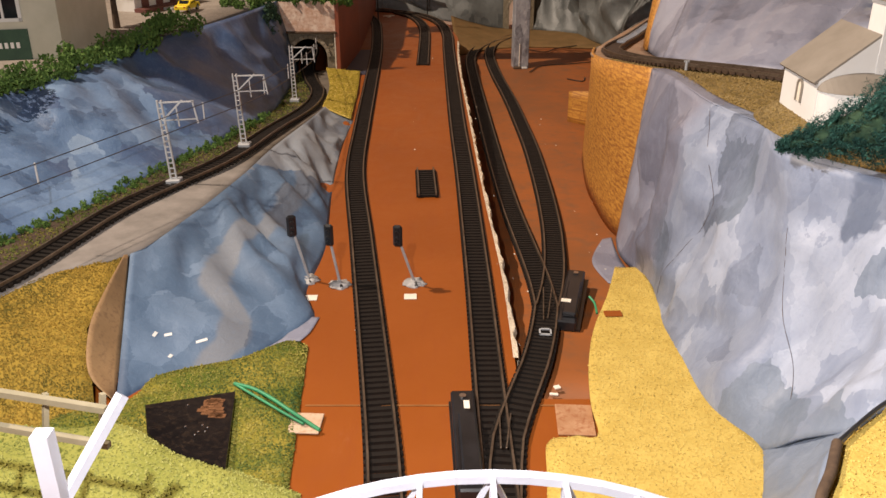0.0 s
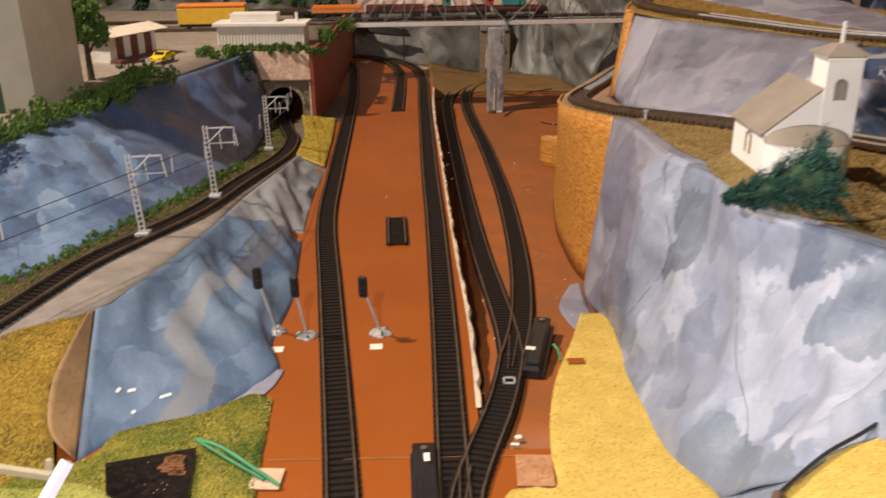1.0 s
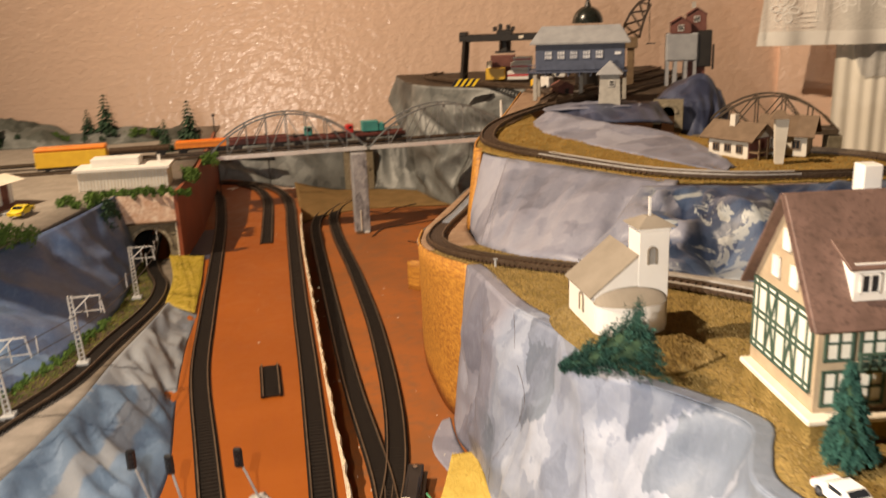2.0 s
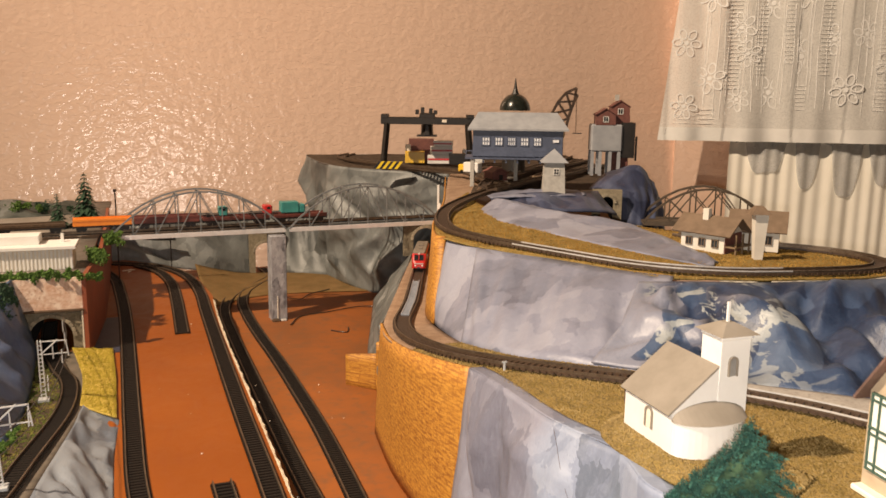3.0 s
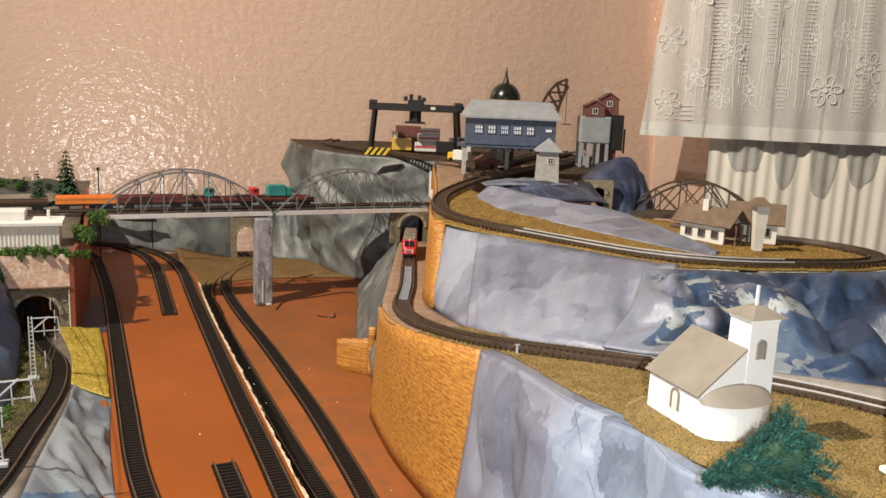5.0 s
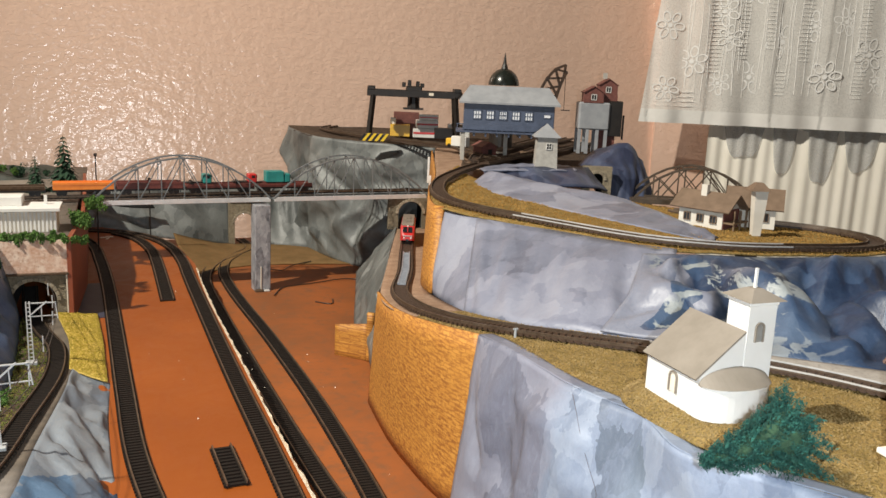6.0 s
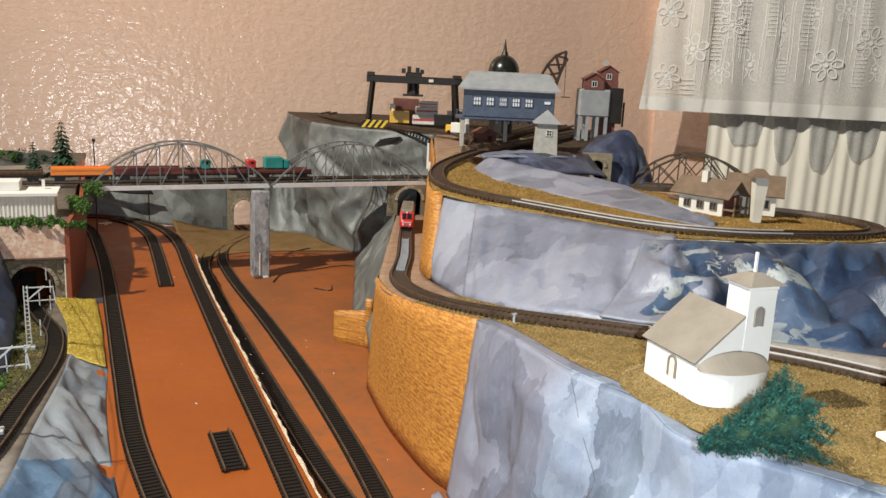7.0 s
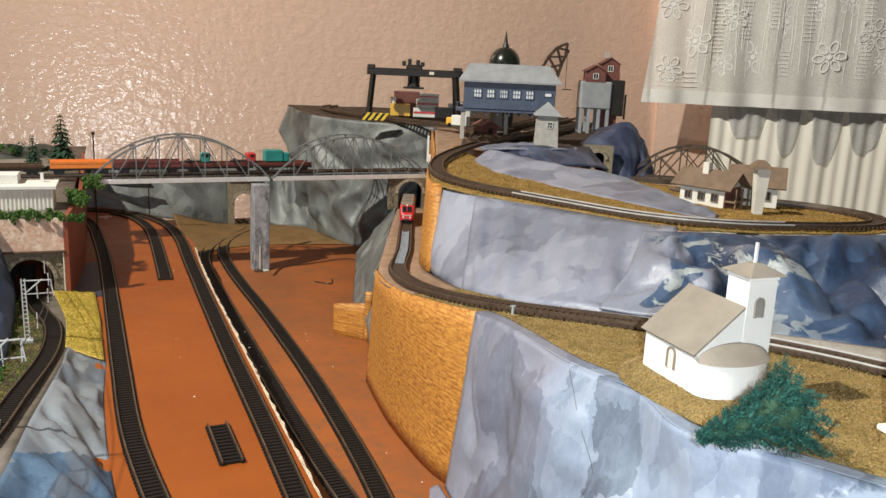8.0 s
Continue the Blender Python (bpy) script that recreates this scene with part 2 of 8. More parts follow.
M_GRASS_G = mottled("green_scatter", (0.10, 0.13, 0.02), (0.36, 0.28, 0.05), (0.06, 0.10, 0.02), 0.95, scale=28, fine=420, bump=0.9, depth=0.003, spec=0.1)
M_SAND = mottled("grey_sand_painted_ground", (0.25, 0.215, 0.18), (0.34, 0.295, 0.25), (0.18, 0.155, 0.13), 0.8, scale=40, fine=300, bump=0.4)
def ledge_paint():
    """Grey sand near the viewer, dark brown towards the portal."""
    m, t, b = material("grey_sand_ledge")
    c = t.nodes.new("ShaderNodeTexCoord")
    sep = t.nodes.new("ShaderNodeSeparateXYZ")
    t.links.new(c.outputs["Object"], sep.inputs[0])
    sand = ramp_of(t, noisy(t, coords(t), 40, 5), [(0.35, (0.19, 0.17, 0.15)), (0.65, (0.28, 0.25, 0.225))])
    dark = ramp_of(t, noisy(t, coords(t), 60, 5), [(0.35, (0.07, 0.055, 0.04)), (0.65, (0.14, 0.11, 0.08))])
    t.links.new(mixed(t, stepped(t, sep.outputs[1], 0.80), sand, dark), b.inputs["Base Color"])
    b.inputs["Roughness"].default_value = 0.85
    bumped(t, b, noisy(t, coords(t), 300, 4), 0.4, 0.001)
    return m


M_LEDGE = ledge_paint()
M_BALLAST = mottled("dark_brown_ballast", (0.045, 0.03, 0.022), (0.085, 0.058, 0.04), (0.12, 0.085, 0.06), 0.9, scale=60, fine=350, bump=0.9, depth=0.002, spec=0.2)
M_SLEEPER = mottled("black_plastic_sleeper", (0.010, 0.008, 0.007), (0.018, 0.014, 0.011), None, 0.6, scale=80, fine=900, bump=0.2, spec=0.2)
M_RAIL = mottled("tarnished_rail", (0.13, 0.09, 0.062), (0.22, 0.165, 0.12), (0.08, 0.055, 0.04), 0.42, 0.7, scale=70, fine=700, bump=0.1)
# pale base colour puts the glint of the rail tops into the material
M_RAIL_GLINT = mottled("glint_painted_rail", (0.60, 0.59, 0.57), (0.74, 0.72, 0.70), None, 0.3, 0.35, scale=70, fine=700, bump=0.05)
M_WHITE = mottled("white_card", (0.69, 0.67, 0.635), (0.75, 0.74, 0.71), None, 0.7, scale=30, bump=0.05)
M_ROOF = mottled("brown_grey_card_roof", (0.205, 0.175, 0.14), (0.26, 0.225, 0.185), None, 0.75, scale=40, fine=600, bump=0.15)
M_STEEL = mottled("grey_blue_bridge_plastic", (0.13, 0.145, 0.155), (0.19, 0.205, 0.215), None, 0.42, scale=90, bump=0.1)
M_STEEL_BRIGHT = mottled("silver_deck_edge", (0.66, 0.67, 0.69), (0.78, 0.78, 0.79), None, 0.25, 0.3, scale=60, bump=0.1)
M_CARD = mottled("bare_brown_card", (0.28, 0.165, 0.075), (0.36, 0.215, 0.10), (0.22, 0.125, 0.06), 0.7, scale=40, fine=300, bump=0.2)


def wallpaper():
    m, t, s = material("embossed_peach_wallpaper")
    v = coords(t)
    big = noisy(t, v, 1.6, 3)
    t.links.new(ramp_of(t, big, [(0.3, (0.77, 0.545, 0.43)), (0.7, (0.81, 0.58, 0.46))]), s.inputs["Base Color"])
    s.inputs["Roughness"].default_value = 0.22
    s.inputs["Metallic"].default_value = 0.05
    s.inputs["Specular IOR Level"].default_value = 0.9
    h = noisy(t, coords(t, (1, 1, 1.7)), 80, 1, 0.4, 0.5)
    saw = t.nodes.new("ShaderNodeTexWave")
    saw.wave_profile, saw.bands_direction = "SAW", "Z"
    for k, val in (("Scale", 13.0), ("Distortion", 9.0), ("Detail", 2.0), ("Detail Scale", 3.0)):
        saw.inputs[k].default_value = val
    t.links.new(v, saw.inputs["Vector"])
    both = t.nodes.new("ShaderNodeMath")
    both.operation, both.inputs[1].default_value = "MULTIPLY_ADD", -1.15
    t.links.new(saw.outputs["Fac"], both.inputs[0])
    t.links.new(h, both.inputs[2])
    bumped(t, s, both.outputs[0], 0.75, 0.0012)
    return m


M_WALL = wallpaper()
# brown keeps light bounced off the unseen walls and ceiling low
M_ROOM_UNSEEN = mottled("unseen_room_brown", (0.26, 0.17, 0.10), (0.34, 0.23, 0.14), None, 0.9, scale=3, bump=0.05)
M_FLOOR = mottled("brown_carpet", (0.14, 0.10, 0.07), (0.2, 0.15, 0.11), None, 0.95, scale=8, fine=300, bump=0.4)


# ---- mesh helpers ----
def mesh_of(bm, name, smooth=False, recalc=True):
    me = bpy.data.meshes.new(name)
    if recalc:
        bmesh.ops.recalc_face_normals(bm, faces=bm.faces[:])
    bm.to_mesh(me)
    bm.free()
    if smooth:
        me.shade_smooth()
    return me


def part(name, bm, mat, parent=None, label="", smooth=False, recalc=True):
    ob = new(name, mesh_of(bm, name, smooth, recalc))
    if mat:
        ob.data.materials.append(mat)
    if parent:
        ob.parent = parent
    if label:
        ob["label"] = label
    return ob


def thing(name, m, label, category, group="", kind=""):
    ob = new(name)
    ob.empty_display_size = 0.01
    ob.matrix_world = m
    return tagged(ob, label, category, group, kind)


def box(bm, sx, sy, sz, x=0, y=0, z=0, m=None, bevel=0.0):
    """A box of that size whose base centre is at x, y, z."""
    r = bmesh.ops.create_cube(bm, size=1)
    vs = r["verts"]
    mat = Matrix.Translation((x, y, z + sz / 2)) @ Matrix.Diagonal((sx, sy, sz, 1))
    bmesh.ops.transform(bm, matrix=(m @ mat) if m else mat, verts=vs)
    if bevel:
        es = list({e for v in vs for e in v.link_edges})
        bmesh.ops.bevel(bm, geom=es, offset=bevel, segments=1, affect="EDGES")
    return bm


def boxed(*args, **kw):
    return box(bmesh.new(), *args, **kw)


def bar(bm, a, b, w, h=None):
    """A straight bar with a rectangular section from a to b."""
    a, b = Vector(a), Vector(b)
    d = b - a
    m = Matrix.Translation(a) @ d.to_track_quat("Z", "X").to_matrix().to_4x4()
    return box(bm, w, h or w, d.length, 0, 0, 0, m)


def rod(bm, a, b, r, n=8, r2=None):
    a, b = Vector(a), Vector(b)
    d = b - a
    m = Matrix.Translation((a + b) / 2) @ d.to_track_quat("Z", "X").to_matrix().to_4x4()
    bmesh.ops.create_cone(bm, cap_ends=True, segments=n, radius1=r, radius2=r if r2 is None else r2, depth=d.length, matrix=m)
    return bm


def prism(bm, pts, lo, hi):
    """An upright slab over the outline pts (x, y) from z lo to hi."""
    a = [bm.verts.new((x, y, lo)) for x, y in pts]
    b = [bm.verts.new((x, y, hi)) for x, y in pts]
    n = len(pts)
    bm.faces.new(a[::-1])
    bm.faces.new(b)
    for i in range(n):
        bm.faces.new((a[i], a[(i + 1) % n], b[(i + 1) % n], b[i]))
    return bm


def along(pts, n):
    """n points evenly along a smooth line through pts."""
    p = [Vector(q) for q in pts]
    fine = []
    for i in range(len(p) - 1):
        p0, p1, p2, p3 = p[max(i - 1, 0)], p[i], p[i + 1], p[min(i + 2, len(p) - 1)]
        for k in range(16):
            u = k / 16
            fine.append(0.5 * ((2 * p1) + (p2 - p0) * u + (2 * p0 - 5 * p1 + 4 * p2 - p3) * u * u + (3 * p1 - p0 - 3 * p2 + p3) * u ** 3))
    fine.append(p[-1])
    run = [0.0]
    for a, b in zip(fine, fine[1:]):
        run.append(run[-1] + (b - a).length)
    out, j = [], 0
    for k in range(n):
        s = run[-1] * k / (n - 1)
        while j < len(run) - 2 and run[j + 1] < s:
            j += 1
        u = (s - run[j]) / max(run[j + 1] - run[j], 1e-9)
        out.append(fine[j].lerp(fine[j + 1], u))
    return out


def crumple(p, amp, scale, seed):
    q = (p + Vector((seed, seed * 2, seed * 3))) * (1 / scale)
    d = noise.voronoi(q)[0]
    d2 = noise.voronoi(q * 2.3 + Vector((7, 3, 1)))[0]
    return amp * ((d[1] - d[0]) * 0.9 - 0.3 + 0.35 * ((d2[1] - d2[0]) - 0.3) + 0.5 * noise.noise(q * 0.6))


def folds(rows, cols, sr, sc, rng, wave):
    """Heights of a sheet folded into flat facets of about sr by sc cells."""
    nr, nc = int(rows / sr) + 4, int(cols / sc) + 4
    h = [[rng.uniform(-1, 1) for _ in range(nc)] for _ in range(nr)]
    side = [[rng.random() < 0.5 for _ in range(nc)] for _ in range(nr)]

    def at(i, k):
        y, x = i / sr + 0.5 + 0.3 * math.sin(k * wave), k / sc + 0.5 + 0.5 * math.sin(i * 0.23) + 0.5
        y = max(y, 0)
        a, b = int(y), int(x)
        u, v = y - a, x - b
        h00, h01, h10, h11 = h[a][b], h[a][b + 1], h[a + 1][b], h[a + 1][b + 1]
        if side[a][b]:
            return h00 + (h01 - h00) * v + (h11 - h01) * u if v > u else h00 + (h10 - h00) * u + (h11 - h10) * v
        return h00 + (h01 - h00) * v + (h10 - h00) * u if u + v < 1 else h11 + (h10 - h11) * (1 - v) + (h01 - h11) * (1 - u)
    return at


def loft(lines, n, rows, amp=0.0, scale=0.04, seed=0.0, free=False, step=0, crisp=False):
    """A sheet through several lines, crumpled like painted paper; its first and last lines stay put unless free."""
    curves = [along(l, n) for l in lines]
    grid = []
    for i in range(len(curves) - 1):
        for r in range(rows):
            grid.append([curves[i][k].lerp(curves[i + 1][k], r / rows) for k in range(n)])
    grid.append(curves[-1])
    total = len(grid)
    moved = [[v.copy() for v in row] for row in grid]
    if amp:
        rng = random.Random(int(seed * 10))
        tall, wave = (1.15, 0.11) if crisp else (3.0, 0.7)
        fold = folds(total, n, step * tall, step * 1.1, rng, wave) if step else None
        fine = folds(total, n, step * tall * 0.53, step * 0.6, rng, wave) if step else None
        soft = 0.12 if crisp else 0.55 if step else 1.0
        for i in range(total):
            for k in range(n):
                du = grid[i][min(k + 1, n - 1)] - grid[i][max(k - 1, 0)]
                dv = grid[min(i + 1, total - 1)][k] - grid[max(i - 1, 0)][k]
                nn = du.cross(dv)
                if nn.length > 0:
                    nn.normalize()
                edge = 1.0 if free else min(1.0, min(i, total - 1 - i) / max(3.0, 0.2 * total)) * (min(1.0, (min(k, n - 1 - k) + 1) / (0.09 * n)) if step else 1.0)
                moved[i][k] += nn * (soft * crumple(grid[i][k], amp, scale, seed) + (amp * (0.95 * fold(i, k) + 0.45 * fine(i, k)) if fold else 0)) * edge
    bm = bmesh.new()
    vs = [[bm.verts.new(v) for v in row] for row in moved]
    for i in range(total - 1):
        for k in range(n - 1):
            bm.faces.new((vs[i][k], vs[i][k + 1], vs[i + 1][k + 1], vs[i + 1][k]))
    eye = Vector((0.0, 0.0, 0.36))
    bm.normal_update()
    if sum((eye - f.calc_center_median()).normalized().dot(f.normal) * f.calc_area() for f in bm.faces) < 0:
        bmesh.ops.reverse_faces(bm, faces=bm.faces[:])
    return bm


def sheet(name, lines, n, rows, mat, amp=0.0, scale=0.04, seed=0.0, thick=0.002, label="", category="terrain", free=False, step=5, crisp=False):
    bm = loft(lines, n, rows, amp, scale, seed, free, step if mat.name.endswith(("_rock", "_wall")) else 0, crisp)
    ob = part(name, bm, mat, smooth=True, recalc=False)
    if thick:
        s = ob.modifiers.new("thick", "SOLIDIFY")
        s.thickness, s.offset = thick, -1
    return tagged(ob, label, category, "", "structure")


def crumb_foam(name, stops, scale=26.0):
    m, t, s = material(name)
    v = coords(t)
    g = t.nodes.new("ShaderNodeNewGeometry")
    mix = t.nodes.new("ShaderNodeMath")
    mix.operation, mix.inputs[1].default_value = "MULTIPLY_ADD", 0.10
    half = t.nodes.new("ShaderNodeMath")
    half.operation, half.inputs[1].default_value, half.inputs[2].default_value = "MULTIPLY_ADD", 0.8, 0.06
    t.links.new(noisy(t, v, scale, 4, 0.62), half.inputs[0])
    t.links.new(g.outputs["Random Per Island"], mix.inputs[0])
    t.links.new(half.outputs[0], mix.inputs[2])
    t.links.new(ramp_of(t, mix.outputs[0], stops), s.inputs["Base Color"])
    s.inputs["Roughness"].default_value, s.inputs["Specular IOR Level"].default_value = 0.85, 0.25
    return m


def strew(name, ground, count, size, mat, label, seed, keep=None):
    """Small foam crumbs glued all over a sheet of ground, as one mass."""
    rng = random.Random(seed)
    me = ground.data
    polys = [(p.area, p) for p in me.polygons if not keep or keep(p.center)]
    picks = rng.choices([p for _, p in polys], weights=[a for a, _ in polys], k=count)
    co, fa = [], []
    for p in picks:
        vs = [me.vertices[i].co for i in p.vertices]
        a, b = rng.random(), rng.random()
        c = vs[0].lerp(vs[1], a).lerp(vs[3].lerp(vs[2], a), b) + Vector((0, 0, size * rng.uniform(-0.1, 0.7)))
        k = len(co)
        q = Euler((rng.uniform(0, 6.3), rng.uniform(0, 6.3), rng.uniform(0, 6.3))).to_matrix()
        s = size * rng.uniform(0.5, 1.3)
        co += [c + q @ Vector(v) * s for v in ((1, 0, -0.5), (-0.6, 0.8, -0.4), (-0.5, -0.9, -0.5), (0.1, 0.1, 0.9))]
        fa += [(k, k + 2, k + 1), (k, k + 1, k + 3), (k + 1, k + 2, k + 3), (k + 2, k, k + 3)]
    m2 = bpy.data.meshes.new(name)
    m2.from_pydata(co, [], fa)
    m2.materials.append(mat)
    return tagged(new(name, m2), label, "scatter", "", "stuff")


def right_level(y):
    return -0.066 * (1 - math.exp(-max(y - 0.45, 0) / 0.55))


# ---- the room ----
def wall_panel(name, a, b, label, lean=0.0, mat=None):
    a, b = Vector((*a, 0)), Vector((*b, 0))
    d = (b - a).normalized()
    m = Matrix.Translation((a + b) / 2) @ Matrix.Rotation(math.atan2(d.y, d.x), 4, "Z") @ Matrix.Rotation(-lean, 4, "X")
    ob = part(name, boxed((b - a).length, 0.1, 3.5, 0, 0.05, -1.0), mat or M_WALL)
    ob.matrix_world = m
    return tagged(ob, label, "wall", "", "structure")


# the window wall runs at an angle; the back wall leans very slightly
CD, CN, CO = Vector((0.906, -0.423, 0)), Vector((0.423, 0.906, 0)), Vector((1.315, 2.178, 0))
ROOM = [(-4.2, 2.32), (1.45, 2.32), (3.62, 1.307), (3.62, -3.4), (-4.2, -3.4)]
wall_panel("wall_north", ROOM[0], (1.53, 2.32), "embossed peach wallpaper wall behind the layout", radians(4.4))
wall_panel("wall_window", ROOM[1], ROOM[2], "peach wallpaper wall behind the curtains")
wall_panel("wall_east", ROOM[2], ROOM[3], "unseen brown room wall, dark to cut bounced light", 0.0, M_ROOM_UNSEEN)
wall_panel("wall_south", ROOM[3], ROOM[4], "unseen brown wall behind the viewer, dark to cut bounced light", 0.0, M_ROOM_UNSEEN)
wall_panel("wall_west", ROOM[4], ROOM[0], "unseen brown room wall, dark to cut bounced light", 0.0, M_ROOM_UNSEEN)
for nm, z, mt, lb in (("floor", -1.0, M_FLOOR, "brown carpet floor under the layout"), ("ceiling", 2.5, M_ROOM_UNSEEN, "unseen plain brown ceiling, dark to cut bounced light")):
    out = prism(bmesh.new(), [(-4.3, 2.55), (1.5, 2.55), (3.72, 1.4), (3.72, -3.5), (-4.3, -3.5)], z, z + 0.1)
    tagged(part(nm, out, mt), lb, nm, "", "structure")

# ---- the baseboard ----
bm = prism(bmesh.new(), [(-0.9, -0.6), (0.30, -0.6), (0.30, 0.452), (0.049, 0.452), (0.049, 0.63), (0.042, 0.83), (0.035, 1.12), (0.027, 1.45),
                         (0.03, 1.70), (0.012, 1.86), (-0.03, 1.95), (-0.1, 2.06), (-0.25, 2.2), (-0.9, 2.2)], -0.02, 0.0)
tagged(part("ground_upper_board", bm, M_BOARD), "red-brown painted board carrying the station tracks", "baseboard", "", "structure")
ys = [0.452 + 1.8 * k / 40 for k in range(41)]
sheet("ground_lower_board", [[(-0.02, y, right_level(y) - 0.0015) for y in ys], [(0.32, y, right_level(y) - 0.0015) for y in ys], [(0.9, y, right_level(y) - 0.0015) for y in ys]],
      41, 1, M_BOARD_LOW, thick=0.01, label="red-brown lower board sloping away beside the station", category="baseboard")

# ---- terrain of the near hillside ----
BACK = [(-0.40, 0.42, 0.045), (-0.339, 0.596, 0.045), (-0.300, 0.673, 0.045), (-0.268, 0.769, 0.045), (-0.236, 0.88, 0.040), (-0.222, 1.0, 0.028), (-0.222, 1.15, 0.012), (-0.235, 1.385, 0.004)]
LEDGE = [(-0.34, 0.36, 0.045), (-0.303, 0.49, 0.045), (-0.270, 0.545, 0.045), (-0.232, 0.575, 0.045), (-0.212, 0.64, 0.044), (-0.190, 0.755, 0.042), (-0.179, 0.87, 0.0365), (-0.164, 1.03, 0.0225), (-0.159, 1.15, 0.0095), (-0.16, 1.385, 0.003)]
CREST = [(-0.44, 0.55, 0.115), (-0.408, 0.773, 0.115), (-0.388, 0.893, 0.115), (-0.363, 1.035, 0.115), (-0.318, 1.154, 0.115), (-0.290, 1.25, 0.115), (-0.262, 1.385, 0.115)]
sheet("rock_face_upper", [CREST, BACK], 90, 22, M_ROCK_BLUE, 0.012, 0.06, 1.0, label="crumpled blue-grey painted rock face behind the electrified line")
BED = [(-0.375, 0.38, 0.0455), (-0.325, 0.49, 0.0455), (-0.290, 0.59, 0.0455), (-0.262, 0.68, 0.0455), (-0.232, 0.765, 0.044), (-0.207, 0.87, 0.0385), (-0.190, 0.98, 0.0285), (-0.182, 1.08, 0.018), (-0.183, 1.22, 0.0075), (-0.212, 1.385, 0.0045)]
sheet("track_ledge", [BED, LEDGE], 70, 5, M_LEDGE, 0.001, 0.05, 2.0, label="grey sandy ledge of the electrified line")
LEDGE_GREEN = sheet("track_verge", [BACK, BED], 70, 5, M_BALLAST, 0.001, 0.05, 2.5, label="olive scatter verge between rock and electrified line")
FOOT = [(-0.205, 0.447, 0.0), (-0.181, 0.478, 0.0), (-0.139, 0.49, 0.0), (-0.113, 0.528, 0.0), (-0.096, 0.56, 0.0), (-0.108, 0.60, 0.0), (-0.104, 0.69, 0.0), (-0.116, 0.845, 0.0), (-0.121, 0.984, 0.0), (-0.119, 1.10, 0.0)]
sheet("rock_face_lower", [LEDGE[3:9], FOOT], 90, 22, M_ROCK_LOWER, 0.0085, 0.05, 4.0, label="crumpled blue painted rock slope below the electrified line")
PATCH = sheet("grass_patch_by_portal", [[(-0.163, 1.13, 0.012), (-0.168, 1.25, 0.010), (-0.19, 1.385, 0.009)], [(-0.122, 1.10, 0.003), (-0.127, 1.25, 0.003), (-0.135, 1.385, 0.003)]], 24, 8, M_GRASS_Y, 0.002, 0.02, 3.0, label="yellow scatter patch beside the tunnel portal", free=True)
sheet("town_plateau", [[(-0.9, 0.5, 0.113), (-0.9, 2.26, 0.113)], [(-0.445, 0.5, 0.113), (-0.40, 0.85, 0.113), (-0.335, 1.14, 0.113), (-0.27, 1.38, 0.113), (-0.168, 1.39, 0.113), (-0.168, 1.5, 0.113), (-0.16, 2.26, 0.113)]], 40, 6, M_SAND, 0.001, 0.05, 5.0, thick=0.006, label="sandy plateau with town buildings")
MOUND_BACK = [(-0.372, 0.30, 0.0445), (-0.322, 0.43, 0.0445), (-0.288, 0.525, 0.0445), (-0.235, 0.572, 0.0445)]
MOUND_MID = [(-0.372, 0.26, 0.032), (-0.325, 0.375, 0.033), (-0.285, 0.455, 0.034), (-0.2335, 0.488, 0.031)]
MOUND_FRONT = [(-0.372, 0.22, 0.014), (-0.315, 0.33, 0.012), (-0.262, 0.39, 0.006), (-0.211, 0.430, 0.003)]
MOUND = sheet("grass_mound", [MOUND_BACK, MOUND_MID, MOUND_FRONT], 30, 8, M_MOUND, 0.003, 0.03, 6.0, label="yellow scatter mound beside the electrified line", free=True)
sheet("mound_side", [[(-0.2345, 0.570, 0.0465), (-0.2325, 0.52, 0.0405), (-0.2305, 0.485, 0.0325), (-0.222, 0.455, 0.0175), (-0.203, 0.442, 0.006)], [(-0.2335, 0.575, 0.0445), (-0.226, 0.543, 0.032), (-0.218, 0.508, 0.020), (-0.211, 0.474, 0.009), (-0.2055, 0.446, 0.001)]], 24, 6, M_CARD, 0.0005, 0.02, 6.5, thick=0.0007, label="brown bare card side of the mound")
HUMP = sheet("grass_hump", [[(-0.30, 0.425, 0.004), (-0.215, 0.405, 0.006), (-0.183, 0.412, 0.006), (-0.149, 0.389, 0.006), (-0.116, 0.376, 0.006), (-0.090, 0.366, 0.003), (-0.076, 0.362, 0.001)], [(-0.30, 0.41, 0.018), (-0.215, 0.392, 0.021), (-0.181, 0.399, 0.018), (-0.147, 0.377, 0.0155), (-0.114, 0.366, 0.012), (-0.090, 0.358, 0.006), (-0.075, 0.354, 0.002)], [(-0.30, 0.33, 0.020), (-0.21, 0.33, 0.023), (-0.17, 0.33, 0.020), (-0.13, 0.32, 0.016), (-0.10, 0.31, 0.012), (-0.085, 0.30, 0.006), (-0.074, 0.30, 0.002)], [(-0.30, 0.2, 0.004), (-0.21, 0.2, 0.004), (-0.17, 0.2, 0.004), (-0.13, 0.2, 0.004), (-0.10, 0.2, 0.004), (-0.08, 0.2, 0.003), (-0.072, 0.2, 0.002)]],
      40, 8, M_GRASS_PALE, 0.0016, 0.02, 7.5, label="pale yellow-green scatter hump at the board edge", free=True)
